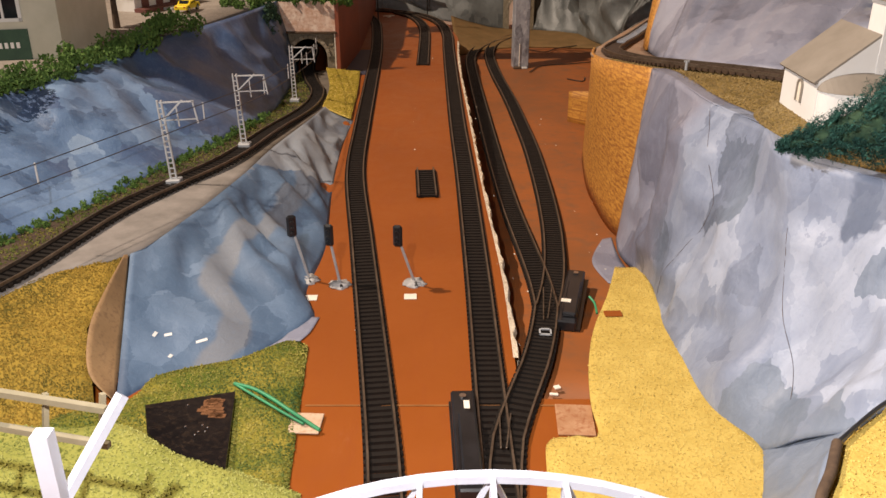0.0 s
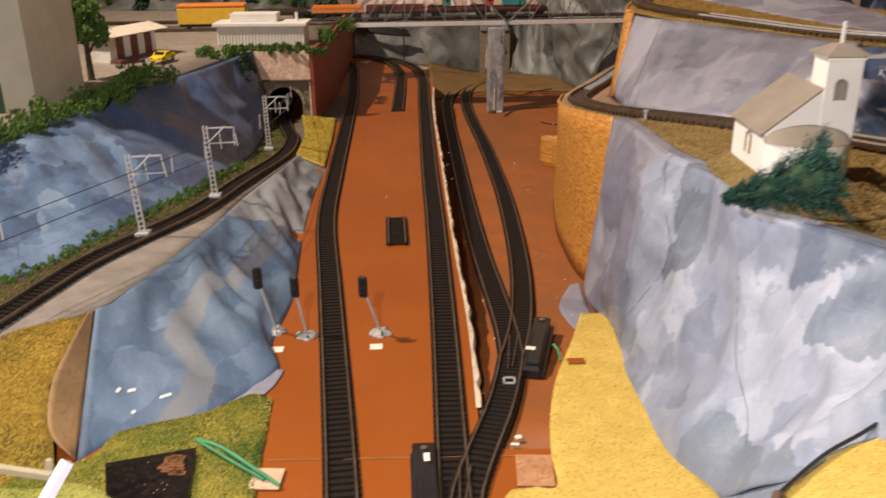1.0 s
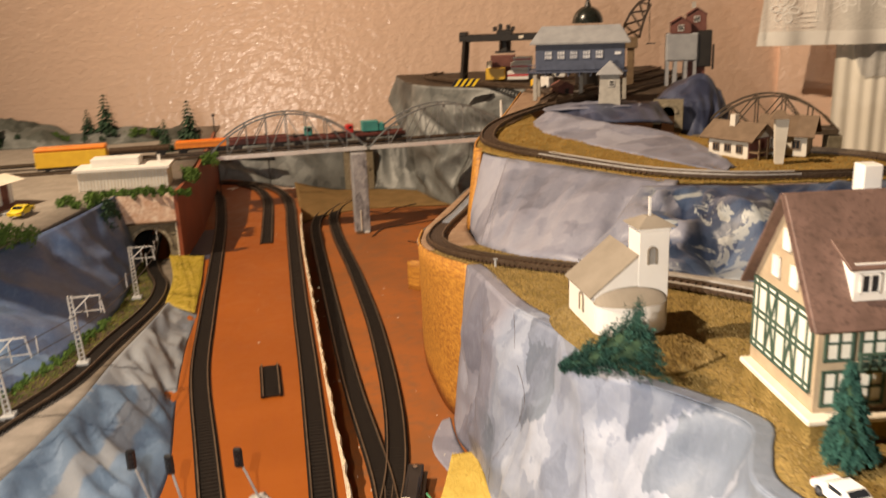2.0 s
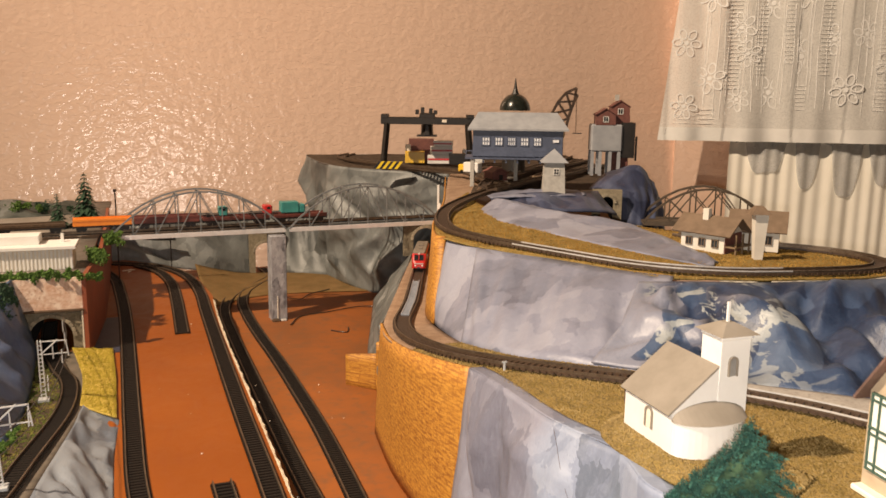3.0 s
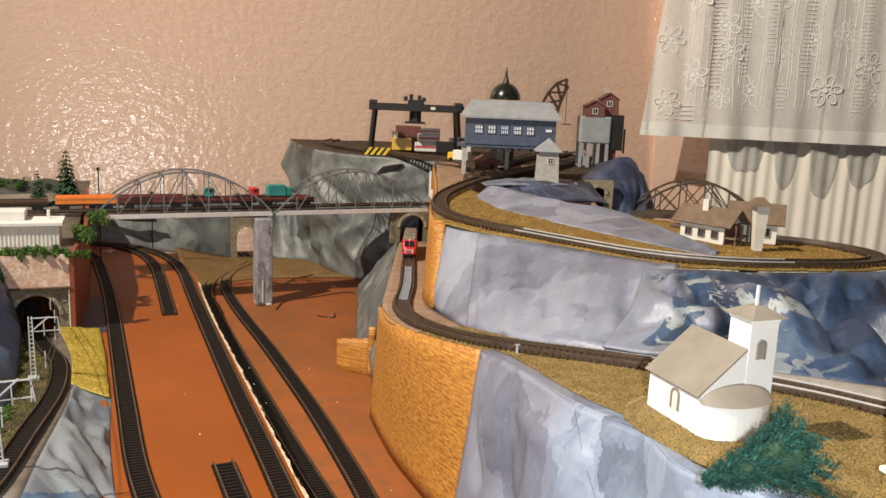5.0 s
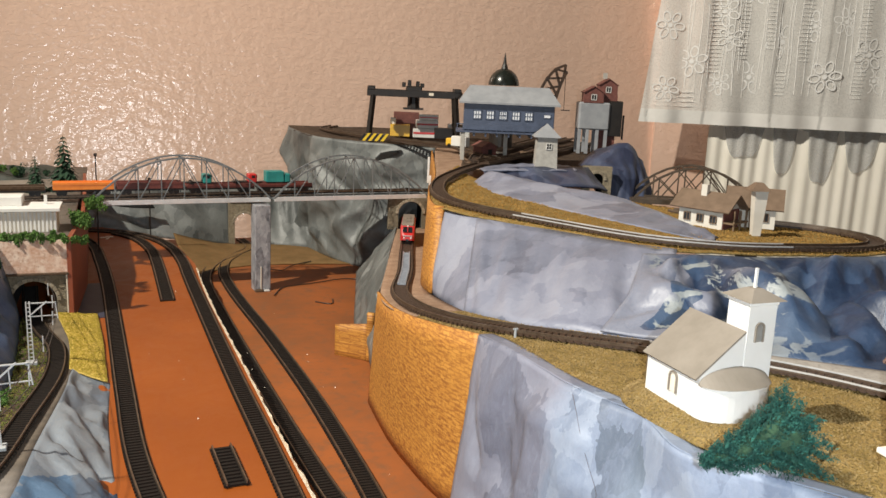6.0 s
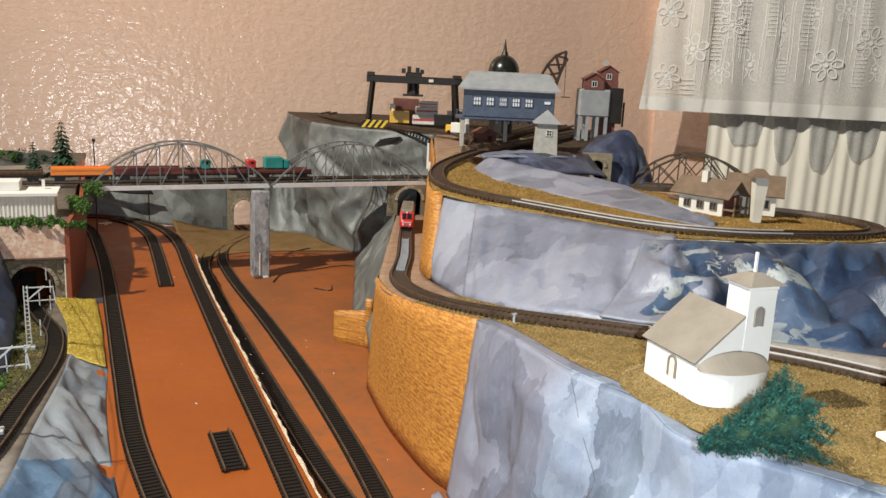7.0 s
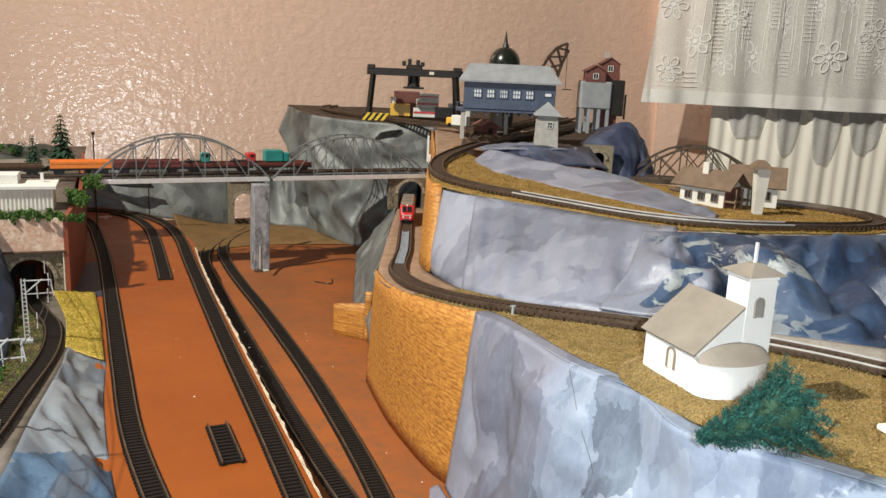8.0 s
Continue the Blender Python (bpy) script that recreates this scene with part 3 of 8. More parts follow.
GRASS_LOW = sheet("grass_low", [[(-0.45, 0.41, 0.006), (-0.22, 0.43, 0.006), (-0.185, 0.47, 0.006), (-0.139, 0.49, 0.006), (-0.108, 0.520, 0.003), (-0.094, 0.514, 0.0008)], [(-0.45, 0.2, 0.006), (-0.22, 0.2, 0.006), (-0.15, 0.2, 0.006), (-0.1, 0.2, 0.006), (-0.085, 0.2, 0.0035), (-0.071, 0.2, 0.0008)]],
      44, 30, M_GRASS_G, 0.0016, 0.02, 7.0, label="green and yellow scatter ground at the board edge", free=True)

# ---- terrain of the church hill ----
RIM = [(0.186, 0.757, 0.143), (0.188, 0.70, 0.149), (0.194, 0.615, 0.15), (0.212, 0.55, 0.15), (0.204, 0.495, 0.15), (0.230, 0.455, 0.15), (0.252, 0.425, 0.15), (0.274, 0.382, 0.15), (0.258, 0.35, 0.15), (0.245, 0.322, 0.15), (0.252, 0.282, 0.15), (0.258, 0.24, 0.15), (0.26, 0.05, 0.15)]
RFOOT = [(0.170, 0.768, -0.028), (0.165, 0.72, -0.024), (0.169, 0.645, -0.012), (0.160, 0.56, 0.0), (0.160, 0.50, 0.0), (0.164, 0.444, 0.0), (0.180, 0.402, 0.0), (0.192, 0.372, 0.03), (0.214, 0.338, 0.06), (0.238, 0.318, 0.07), (0.246, 0.26, 0.075), (0.25, 0.05, 0.075)]
sheet("rock_face_church", [RIM, RFOOT], 110, 34, M_ROCK_LIGHT, 0.0115, 0.07, 9.0, label="crumpled pale blue and lilac painted rock face below the church")
LIP = RIM[:12]
sheet("rock_lip", [[(x + 0.015, y + 0.002, z - 0.0006) for x, y, z in LIP], [(x + 0.0004, y, z + 0.0003) for x, y, z in LIP]], 80, 6, M_ROCK_LIGHT, 0.0006, 0.02, 9.5, thick=0.0003, label="painted paper lip lapping over the meadow edge", free=True)
WALL2 = [(0.512, 1.762, 0.0445), (0.305, 1.20, 0.0925), (0.252, 1.07, 0.102), (0.238, 0.98, 0.112), (0.228, 0.89, 0.125), (0.245, 0.80, 0.137), (0.275, 0.742, 0.145), (0.32, 0.685, 0.15), (0.395, 0.62, 0.15), (0.46, 0.56, 0.15), (0.60, 0.46, 0.15)]
INNER_Z = 0.0014
INNER = [(0.443, 1.762, 0.0445), (0.240, 1.20, 0.0925), (0.187, 1.05, 0.104), (0.165, 0.955, 0.117), (0.164, 0.87, 0.128), (0.176, 0.80, 0.137), *[(x + 0.007, y, z - INNER_Z) for x, y, z in RIM]]
TOP2 = [(0.37, 1.38, 0.200), (0.297, 1.20, 0.200), (0.272, 1.10, 0.200), (0.295, 1.02, 0.200), (0.355, 0.925, 0.200), (0.395, 0.855, 0.200), (0.432, 0.815, 0.200), (0.555, 0.780, 0.200), (0.68, 0.775, 0.200), (0.75, 0.80, 0.200)]
M_DUST = mottled("tan_dusty_ground", (0.26, 0.165, 0.11), (0.37, 0.25, 0.175), (0.19, 0.125, 0.085), 0.9, scale=45, fine=400, bump=0.5, spec=0.1)
sheet("tunnel_line_bed", [WALL2[:5], INNER[:5]], 40, 8, M_DUST, 0.001, 0.03, 11.5, label="tan dusty ground beside the tunnel line")
MEADOW = sheet("church_meadow", [[*WALL2[4:], (0.66, 0.3, 0.15), (0.66, 0.05, 0.15)], INNER[4:]], 70, 16, M_GRASS_B, 0.0015, 0.03, 11.0, label="brown-green scatter meadow around church and house")
KNOLL = sheet("church_knoll", [[(0.305, 0.60, 0.1508), (0.25, 0.605, 0.1508), (0.215, 0.575, 0.1508), (0.214, 0.525, 0.1508), (0.228, 0.475, 0.1508), (0.265, 0.455, 0.1508), (0.31, 0.475, 0.1508)], [(0.288, 0.578, 0.1605), (0.25, 0.582, 0.1608), (0.226, 0.568, 0.1610), (0.2255, 0.525, 0.1610), (0.238, 0.496, 0.1610), (0.265, 0.488, 0.1610), (0.288, 0.495, 0.1606)], [(0.262, 0.545, 0.1612), (0.258, 0.545, 0.1612), (0.255, 0.542, 0.1612), (0.255, 0.538, 0.1612), (0.257, 0.535, 0.1612), (0.26, 0.534, 0.1612), (0.263, 0.536, 0.1612)]], 50, 8, M_GRASS_B, 0.0012, 0.02, 11.7, label="brown-green scatter rise under the church")
sheet("rock_wall_loop", [TOP2[3:7], WALL2[4:8]], 50, 14, M_ROCK_LILAC, 0.006, 0.07, 12.0, label="lilac-grey and blue painted wall below the loop line")


def brick_card():
    m, t, s = material("ochre_stone_card")
    uv = t.nodes.new("ShaderNodeUVMap")
    wob = noisy(t, uv.outputs[0], 90, 3)
    add_v = t.nodes.new("ShaderNodeMixRGB")
    add_v.blend_type, add_v.inputs[0].default_value = "ADD", 0.007
    t.links.new(uv.outputs[0], add_v.inputs[1])
    t.links.new(wob, add_v.inputs[2])
    b = add(t, "ShaderNodeTexBrick", Scale=1.0)
    b.inputs["Brick Width"].default_value, b.inputs["Row Height"].default_value = 0.0095, 0.0043
    b.inputs["Mortar Size"].default_value, b.inputs["Mortar Smooth"].default_value = 0.0005, 0.5
    b.inputs["Color1"].default_value = (0.47, 0.205, 0.035, 1)
    b.inputs["Color2"].default_value = (0.56, 0.265, 0.05, 1)
    b.inputs["Mortar"].default_value = (0.35, 0.14, 0.025, 1)
    t.links.new(add_v.outputs[0], b.inputs["Vector"])
    flat_uv = t.nodes.new("ShaderNodeMapping")
    flat_uv.inputs["Scale"].default_value = (0.45, 1.5, 1)
    t.links.new(uv.outputs[0], flat_uv.inputs[0])
    dash = noisy(t, flat_uv.outputs[0], 240, 4, 0.7)
    col = mixed(t, ramp_of(t, dash, [(0.48, (0, 0, 0)), (0.58, (0.9, 0.9, 0.9))]), b.outputs[0], (0.25, 0.085, 0.018))
    big = noisy(t, uv.outputs[0], 14, 3)
    col = mixed(t, ramp_of(t, big, [(0.4, (0, 0, 0)), (0.75, (0.3, 0.3, 0.3))]), col, (0.60, 0.29, 0.055))
    t.links.new(col, s.inputs["Base Color"])
    s.inputs["Roughness"].default_value = 0.6
    bumped(t, s, dash, -0.6, 0.0012)
    return m


M_BRICK = brick_card()


def with_uv(ob):
    """Runs u along and v up a wall, in metres."""
    me = ob.data
    lay = me.uv_layers.new(name="UVMap")
    for loop in me.loops:
        v = me.vertices[loop.vertex_index].co
        lay.data[loop.index].uv = (v.x * 0.75 + v.y, v.z)
    return ob


# curved ochre retaining wall, with its capping
WTOP = [(0.186, 1.06, 0.104), (0.166, 0.955, 0.118), (0.163, 0.88, 0.1275), (0.172, 0.81, 0.137), (0.187, 0.757, 0.1435)]
WBOT = [(0.184, 1.08, -0.047), (0.170, 0.955, -0.040), (0.168, 0.87, -0.036), (0.170, 0.81, -0.033), (0.178, 0.765, -0.030)]
with_uv(sheet("retaining_wall", [WTOP, WBOT], 40, 8, M_BRICK, 0.0012, 0.05, 13.0, thick=0.003, label="curved ochre stone-pattern retaining wall with embossed courses", category="wall"))
ST = [(0.515, 1.76, 0.208), (0.386, 1.40, 0.205), (0.302, 1.20, 0.203), (0.272, 1.10, 0.203), (0.2775, 1.08, 0.203)]
SB = [(0.508, 1.76, 0.043), (0.380, 1.40, 0.075), (0.300, 1.20, 0.091), (0.259, 1.10, 0.096), (0.247, 1.03, 0.106)]
with_uv(sheet("retaining_wall_loop", [ST, SB], 40, 6, M_BRICK, 0.0006, 0.05, 14.0, thick=0.003, label="ochre stone-pattern wall under the loop line", category="wall"))
sheet("rock_wall_corner", [[(0.2765, 1.082, 0.2), (0.294, 1.025, 0.2), (0.32, 0.975, 0.2), (0.355, 0.925, 0.2)], [(0.246, 1.032, 0.105), (0.24, 0.98, 0.111), (0.234, 0.94, 0.116), (0.228, 0.89, 0.124)]], 20, 14, M_ROCK_LILAC, 0.004, 0.07, 12.0, label="lilac-grey painted wall rounding the corner")
# low ochre wall on the lower board
with_uv(sheet("low_wall", [[(0.193, 1.288, -0.006), (0.230, 1.246, 0.004)], [(0.193, 1.288, -0.057), (0.230, 1.246, -0.057)]], 8, 4, M_BRICK, thick=0.004, label="short ochre stone-pattern wall standing on the board", category="wall"))
with_uv(sheet("low_wall_pillar", [[(0.2285, 1.243, 0.022), (0.2365, 1.237, 0.022)], [(0.2285, 1.243, -0.057), (0.2365, 1.237, -0.057)]], 4, 6, M_BRICK, thick=0.006, label="narrow ochre stone-pattern pillar beside the low wall", category="wall"))
# embankment between the lower board and the line to the tunnel
sheet("rock_slope_tunnel", [[(0.452, 1.79, 0.046), (0.385, 1.60, 0.058), (0.312, 1.40, 0.0755), (0.243, 1.20, 0.0915), (0.185, 1.055, 0.102)], [(0.375, 1.82, -0.0605), (0.318, 1.62, -0.0595), (0.262, 1.42, -0.056), (0.238, 1.26, -0.053), (0.204, 1.085, -0.047)]],
      90, 20, M_ROCK_GREY, 0.008, 0.06, 15.0, label="grey-green painted rock slope beside the tunnel line", step=6, crisp=True)
# cliff of the upper plateau
RIM3 = [(0.52, 2.27, 0.217), (0.36, 2.265, 0.218), (0.30, 2.20, 0.222), (0.315, 1.99, 0.216), (0.40, 1.89, 0.213), (0.47, 1.845, 0.211), (0.535, 1.80, 0.209), (0.545, 1.70, 0.209), (0.515, 1.60, 0.210), (0.455, 1.46, 0.211)]
CLIFF_FOOT = [(0.52, 2.22, -0.062), (0.37, 2.22, -0.062), (0.32, 2.15, -0.062), (0.355, 1.965, -0.062), (0.405, 1.87, -0.062), (0.455, 1.82, -0.03), (0.53, 1.785, 0.04)]
sheet("rock_cliff_plateau", [RIM3[:7], CLIFF_FOOT], 130, 44, M_ROCK_GREY, 0.025, 0.085, 17.0, label="crumpled grey-green rock cliff under the freight yard", step=9, crisp=True)
sheet("yard_plateau", [RIM3, [(1.0, 2.2, 0.217), (0.98, 2.1, 0.217), (0.95, 1.95, 0.217), (0.93, 1.8, 0.216), (0.90, 1.7, 0.215), (0.86, 1.6, 0.214), (0.80, 1.5, 0.213), (0.62, 1.37, 0.213)]], 60, 14, M_BALLAST, 0.003, 0.03, 18.0, label="dark brown ballast ground of the freight yard", free=True)
M_OLIVE = mottled("dark_olive_scatter", (0.16, 0.105, 0.045), (0.23, 0.145, 0.065), (0.24, 0.105, 0.04), 0.95, scale=30, fine=300, bump=0.8, depth=0.002, spec=0.1)
M_HOLLOW_SHADE = mottled("hollow_shade_black", (0.006, 0.008, 0.008), (0.015, 0.017, 0.016), None, 0.7, scale=40)
sheet("bridge_head_ground", [[(0.540, 1.80, 0.2095), (0.512, 1.74, 0.2085), (0.445, 1.56, 0.206), (0.384, 1.40, 0.2045), (0.300, 1.20, 0.2025)], [(0.60, 1.78, 0.211), (0.56, 1.70, 0.211), (0.50, 1.52, 0.211), (0.45, 1.42, 0.2115), (0.355, 1.26, 0.2055)]],
      40, 10, M_DUST, 0.0018, 0.04, 16.0, label="tan dusty ground above the wall beside the loop line", free=True)
# back cliff behind the arch bridge
sheet("rock_back_left", [[(-0.9, 2.20, 0.098), (-0.18, 2.15, 0.094), (0.0, 2.18, 0.09), (0.10, 2.19, 0.086), (0.155, 2.19, 0.086)], [(-0.9, 2.15, 0.0), (-0.18, 2.09, 0.0), (0.0, 2.10, -0.03), (0.10, 2.13, -0.05), (0.155, 2.15, -0.062)]], 110, 20, M_ROCK_GREY, 0.012, 0.06, 20.0, label="grey-green painted rock with dark hollows", step=6, crisp=True)
sheet("rock_back_right", [[(0.214, 2.19, 0.086), (0.27, 2.21, 0.09), (0.33, 2.19, 0.10), (0.37, 2.17, 0.11)], [(0.217, 2.145, -0.062), (0.27, 2.12, -0.062), (0.33, 2.08, -0.062), (0.37, 2.05, -0.062)]], 36, 14, M_ROCK_GREY, 0.010, 0.06, 19.0, label="grey-green painted rock face behind the arch bridge")
sheet("rock_back_lintel", [[(0.15, 2.19, 0.087), (0.186, 2.195, 0.088), (0.22, 2.19, 0.087)], [(0.15, 2.14, 0.046), (0.186, 2.14, 0.046), (0.22, 2.14, 0.046)]], 16, 8, M_ROCK_GREY, 0.003, 0.05, 19.5, label="grey-green painted rock above the archway")
# flat black sheet; its colour stands for the shade in a rock hollow
sheet("rock_hollow_shade", [[(-0.14, 2.085, 0.075), (-0.09, 2.08, 0.068), (-0.03, 2.09, 0.058)], [(-0.12, 2.075, 0.052), (-0.07, 2.072, 0.046), (-0.02, 2.085, 0.042)]], 16, 4, M_HOLLOW_SHADE, 0.002, 0.03, 20.5, label="black sheet for the shade of a rock hollow behind the bridge")
sheet("olive_ground", [[(0.02, 2.11, -0.02), (0.08, 2.12, -0.04), (0.16, 2.15, -0.058), (0.34, 2.13, -0.058)], [(0.03, 1.83, -0.0600), (0.10, 1.90, -0.0605), (0.20, 1.93, -0.0605), (0.40, 1.90, -0.0605)]], 40, 12, M_OLIVE, 0.0012, 0.03, 21.0, label="olive scatter ground below the back cliff", free=True)
# loop island
LOOP_IN = [(0.45, 1.46, 0.212), (0.42, 1.34, 0.210), (0.43, 1.25, 0.207), (0.5, 1.2, 0.205), (0.57, 1.11, 0.202), (0.625, 1.03, 0.20), (0.685, 0.97, 0.198), (0.735, 0.915, 0.196), (0.75, 0.86, 0.195)]
LOOP_GROUND = sheet("loop_meadow", [[(0.395, 1.40, 0.203), (0.304, 1.20, 0.202), (0.272, 1.10, 0.202), (0.295, 1.02, 0.202), (0.355, 0.925, 0.201), (0.395, 0.855, 0.200), (0.432, 0.815, 0.199), (0.555, 0.780, 0.197), (0.68, 0.775, 0.195), (0.74, 0.80, 0.194)], LOOP_IN], 70, 16, M_GRASS_B, 0.002, 0.03, 22.0, label="brown scatter ground inside the loop line", free=True)
sheet("loop_mound", [[(0.40, 1.28, 0.206), (0.392, 1.18, 0.204), (0.442, 1.0, 0.202), (0.50, 0.84, 0.200)], [(0.43, 1.29, 0.222), (0.455, 1.19, 0.221), (0.525, 1.06, 0.211), (0.515, 0.86, 0.203)], [(0.46, 1.285, 0.214), (0.50, 1.20, 0.208), (0.56, 1.06, 0.202), (0.53, 0.87, 0.198)]], 60, 12, M_ROCK_LILAC, 0.0045, 0.04, 23.0, label="pale lilac painted mound beside the loop line")
sheet("rock_below_hut", [[(0.44, 1.33, 0.222), (0.52, 1.32, 0.226), (0.60, 1.33, 0.224), (0.648, 1.36, 0.220)], [(0.42, 1.28, 0.205), (0.52, 1.25, 0.205), (0.60, 1.26, 0.20), (0.646, 1.29, 0.19)]], 40, 8, M_ROCK_NAVY, 0.006, 0.04, 24.0, label="dark blue painted rocks below the pump house")
sheet("rock_ledge_pale", [[(0.436, 1.338, 0.2215), (0.47, 1.342, 0.2265), (0.52, 1.345, 0.2285), (0.57, 1.345, 0.2275), (0.60, 1.345, 0.2255)], [(0.434, 1.318, 0.2185), (0.468, 1.308, 0.2215), (0.52, 1.302, 0.2225), (0.57, 1.306, 0.2215), (0.60, 1.315, 0.2195)]], 40, 8, M_ROCK_LILAC, 0.0022, 0.03, 24.5, label="pale painted ledge in front of the pump house", free=True)
sheet("rock_hump", [[(0.69, 1.47, 0.21), (0.735, 1.48, 0.240), (0.785, 1.48, 0.235), (0.82, 1.47, 0.17), (0.83, 1.46, 0.10)], [(0.688, 1.42, 0.217), (0.725, 1.42, 0.246), (0.765, 1.415, 0.250), (0.797, 1.40, 0.195), (0.805, 1.39, 0.10)], [(0.69, 1.375, 0.207), (0.725, 1.37, 0.212), (0.76, 1.365, 0.195), (0.785, 1.365, 0.15), (0.79, 1.365, 0.10)], [(0.69, 1.345, 0.13), (0.725, 1.335, 0.13), (0.755, 1.335, 0.12), (0.775, 1.345, 0.11), (0.78, 1.35, 0.10)]], 50, 9, M_ROCK_NAVY, 0.006, 0.05, 25.0, label="dark blue painted rock hump beside the brown bridge")
sheet("loop_fill", [[(0.60, 1.40, 0.15), (0.95, 1.0, 0.15)], [(0.95, 2.1, 0.05), (1.5, 1.2, 0.04)]], 20, 8, M_ROCK_GREY, 0.004, 0.06, 26.0, label="grey painted ground beyond the loop line")
# dark blue crumpled part of the wall, towards the house
sheet("rock_wall_dark", [[(0.385, 0.806, 0.199), (0.452, 0.792, 0.198), (0.50, 0.773, 0.198), (0.60, 0.765, 0.196), (0.72, 0.765, 0.194), (0.85, 0.80, 0.19)], [(0.335, 0.752, 0.174), (0.40, 0.70, 0.182), (0.46, 0.69, 0.18), (0.52, 0.67, 0.178), (0.60, 0.64, 0.178), (0.75, 0.61, 0.175)], [(0.288, 0.722, 0.151), (0.352, 0.652, 0.152), (0.40, 0.614, 0.152), (0.47, 0.554, 0.152), (0.60, 0.457, 0.152), (0.75, 0.40, 0.152)]], 130, 16, M_ROCK_DARK, 0.021, 0.07, 27.0, label="dark blue crumpled rock wall with white streaks", step=8, crisp=True)
M_VERGE = mottled("pale_grey_verge", (0.30, 0.27, 0.24), (0.40, 0.365, 0.33), (0.22, 0.20, 0.18), 0.8, scale=40, fine=300, bump=0.3)
sheet("track_verge", [[(0.335, 0.672, 0.1532), (0.374, 0.632, 0.1532), (0.42, 0.594, 0.1532), (0.49, 0.536, 0.1532), (0.60, 0.452, 0.1532)], [(0.318, 0.664, 0.1530), (0.358, 0.626, 0.1530), (0.398, 0.580, 0.1530), (0.425, 0.539, 0.1530), (0.470, 0.461, 0.1530)]], 40, 5, M_VERGE, 0.0005, 0.03, 27.5, label="pale grey painted verge between the dark rock and the track", free=True)
# yellow ground near the viewer
STRIP = sheet("yellow_strip", [[(0.150, 0.672, -0.012), (0.128, 0.59, 0.0035), (0.109, 0.537, 0.0035), (0.098, 0.491, 0.0035), (0.092, 0.445, 0.0035), (0.0915, 0.412, 0.0035), (0.084, 0.4075, 0.0035), (0.062, 0.4055, 0.0035), (0.057, 0.375, 0.0035), (0.052, 0.30, 0.0035), (0.05, 0.1, 0.0035)], [(0.172, 0.672, -0.012), (0.166, 0.60, 0.0035), (0.166, 0.55, 0.0035), (0.166, 0.50, 0.0035), (0.172, 0.444, 0.0035), (0.182, 0.41, 0.0035), (0.188, 0.395, 0.0035), (0.19, 0.38, 0.0035), (0.188, 0.35, 0.0035), (0.18, 0.30, 0.0035), (0.14, 0.1, 0.0035)]],
      110, 12, M_GRASS_Y, 0.0008, 0.02, 28.0, label="yellow scatter strip along the board edge", free=True)
SHELF = [(0.12, 0.0, 0.09), (0.125, 0.20, 0.09), (0.137, 0.243, 0.09), (0.160, 0.283, 0.09), (0.20, 0.316, 0.09), (0.238, 0.331, 0.09)]
SHELF_TOP = sheet("yellow_shelf", [SHELF, [(0.30, 0.0, 0.092), (0.30, 0.20, 0.092), (0.30, 0.25, 0.092), (0.30, 0.30, 0.092), (0.295, 0.34, 0.092), (0.28, 0.36, 0.092)]], 40, 14, M_GRASS_Y, 0.002, 0.03, 29.0, label="yellow scatter shelf at the near board edge", free=True)
sheet("shelf_side", [[(x - 0.001, y, z + 0.001) for x, y, z in SHELF], [(0.11, 0.0, 0.0), (0.113, 0.2, 0.0), (0.126, 0.26, 0.0), (0.150, 0.315, 0.0), (0.172, 0.37, 0.0), (0.182, 0.405, 0.0)]], 50, 16, M_ROCK_LIGHT, 0.006, 0.05, 30.0, label="pale painted rock side of the yellow shelf")
# the chipped chipboard edge of the station board
rng = random.Random(5)
bm = bmesh.new()
EDGE = along([(0.049, 0.50, 0), (0.049, 0.63, 0), (0.042, 0.83, 0), (0.035, 1.12, 0), (0.027, 1.45, 0), (0.029, 1.66, 0)], 110)
vs = []
for i, p in enumerate(EDGE):
    j = rng.uniform(-0.0012, 0.0014)
    vs.append([bm.verts.new((p.x - 0.001, p.y, 0.0012)), bm.verts.new((p.x + 0.002 + j, p.y, 0.001 + rng.uniform(-0.0008, 0.0004))), bm.verts.new((p.x + 0.0035 + j, p.y, -0.004)), bm.verts.new((p.x + 0.001, p.y, -0.009)), bm.verts.new((p.x - 0.002, p.y, -0.009))])
for a, b in zip(vs, vs[1:]):
    for k in range(4):
        bm.faces.new((a[k], a[k + 1], b[k + 1], b[k]))
tagged(part("board_edge_trim", bm, M_EDGE), "chipped pale raw chipboard edge of the station board", "board edge", "", "structure")

# foam crumbs on the scatter ground
FOAM_YELLOW = crumb_foam("yellow_foam_crumbs", [(0.25, (0.50, 0.35, 0.085)), (0.5, (0.57, 0.415, 0.115)), (0.75, (0.63, 0.47, 0.14))])
FOAM_MOUND = crumb_foam("yellow_olive_foam_crumbs", [(0.38, (0.10, 0.092, 0.020)), (0.46, (0.21, 0.145, 0.026)), (0.54, (0.33, 0.205, 0.034)), (0.70, (0.43, 0.275, 0.048))], 13)
FOAM_HUMP = crumb_foam("pale_yellow_green_foam_crumbs", [(0.38, (0.17, 0.20, 0.045)), (0.48, (0.29, 0.30, 0.078)), (0.62, (0.40, 0.385, 0.115))], 18)
FOAM_GREEN = crumb_foam("green_yellow_foam_crumbs", [(0.40, (0.045, 0.085, 0.022)), (0.48, (0.11, 0.14, 0.03)), (0.56, (0.27, 0.235, 0.05)), (0.70, (0.40, 0.33, 0.08))], 16)
FOAM_OLIVE = crumb_foam("olive_foam_crumbs", [(0.25, (0.125, 0.086, 0.036)), (0.5, (0.25, 0.172, 0.070)), (0.75, (0.385, 0.28, 0.125))], 40)
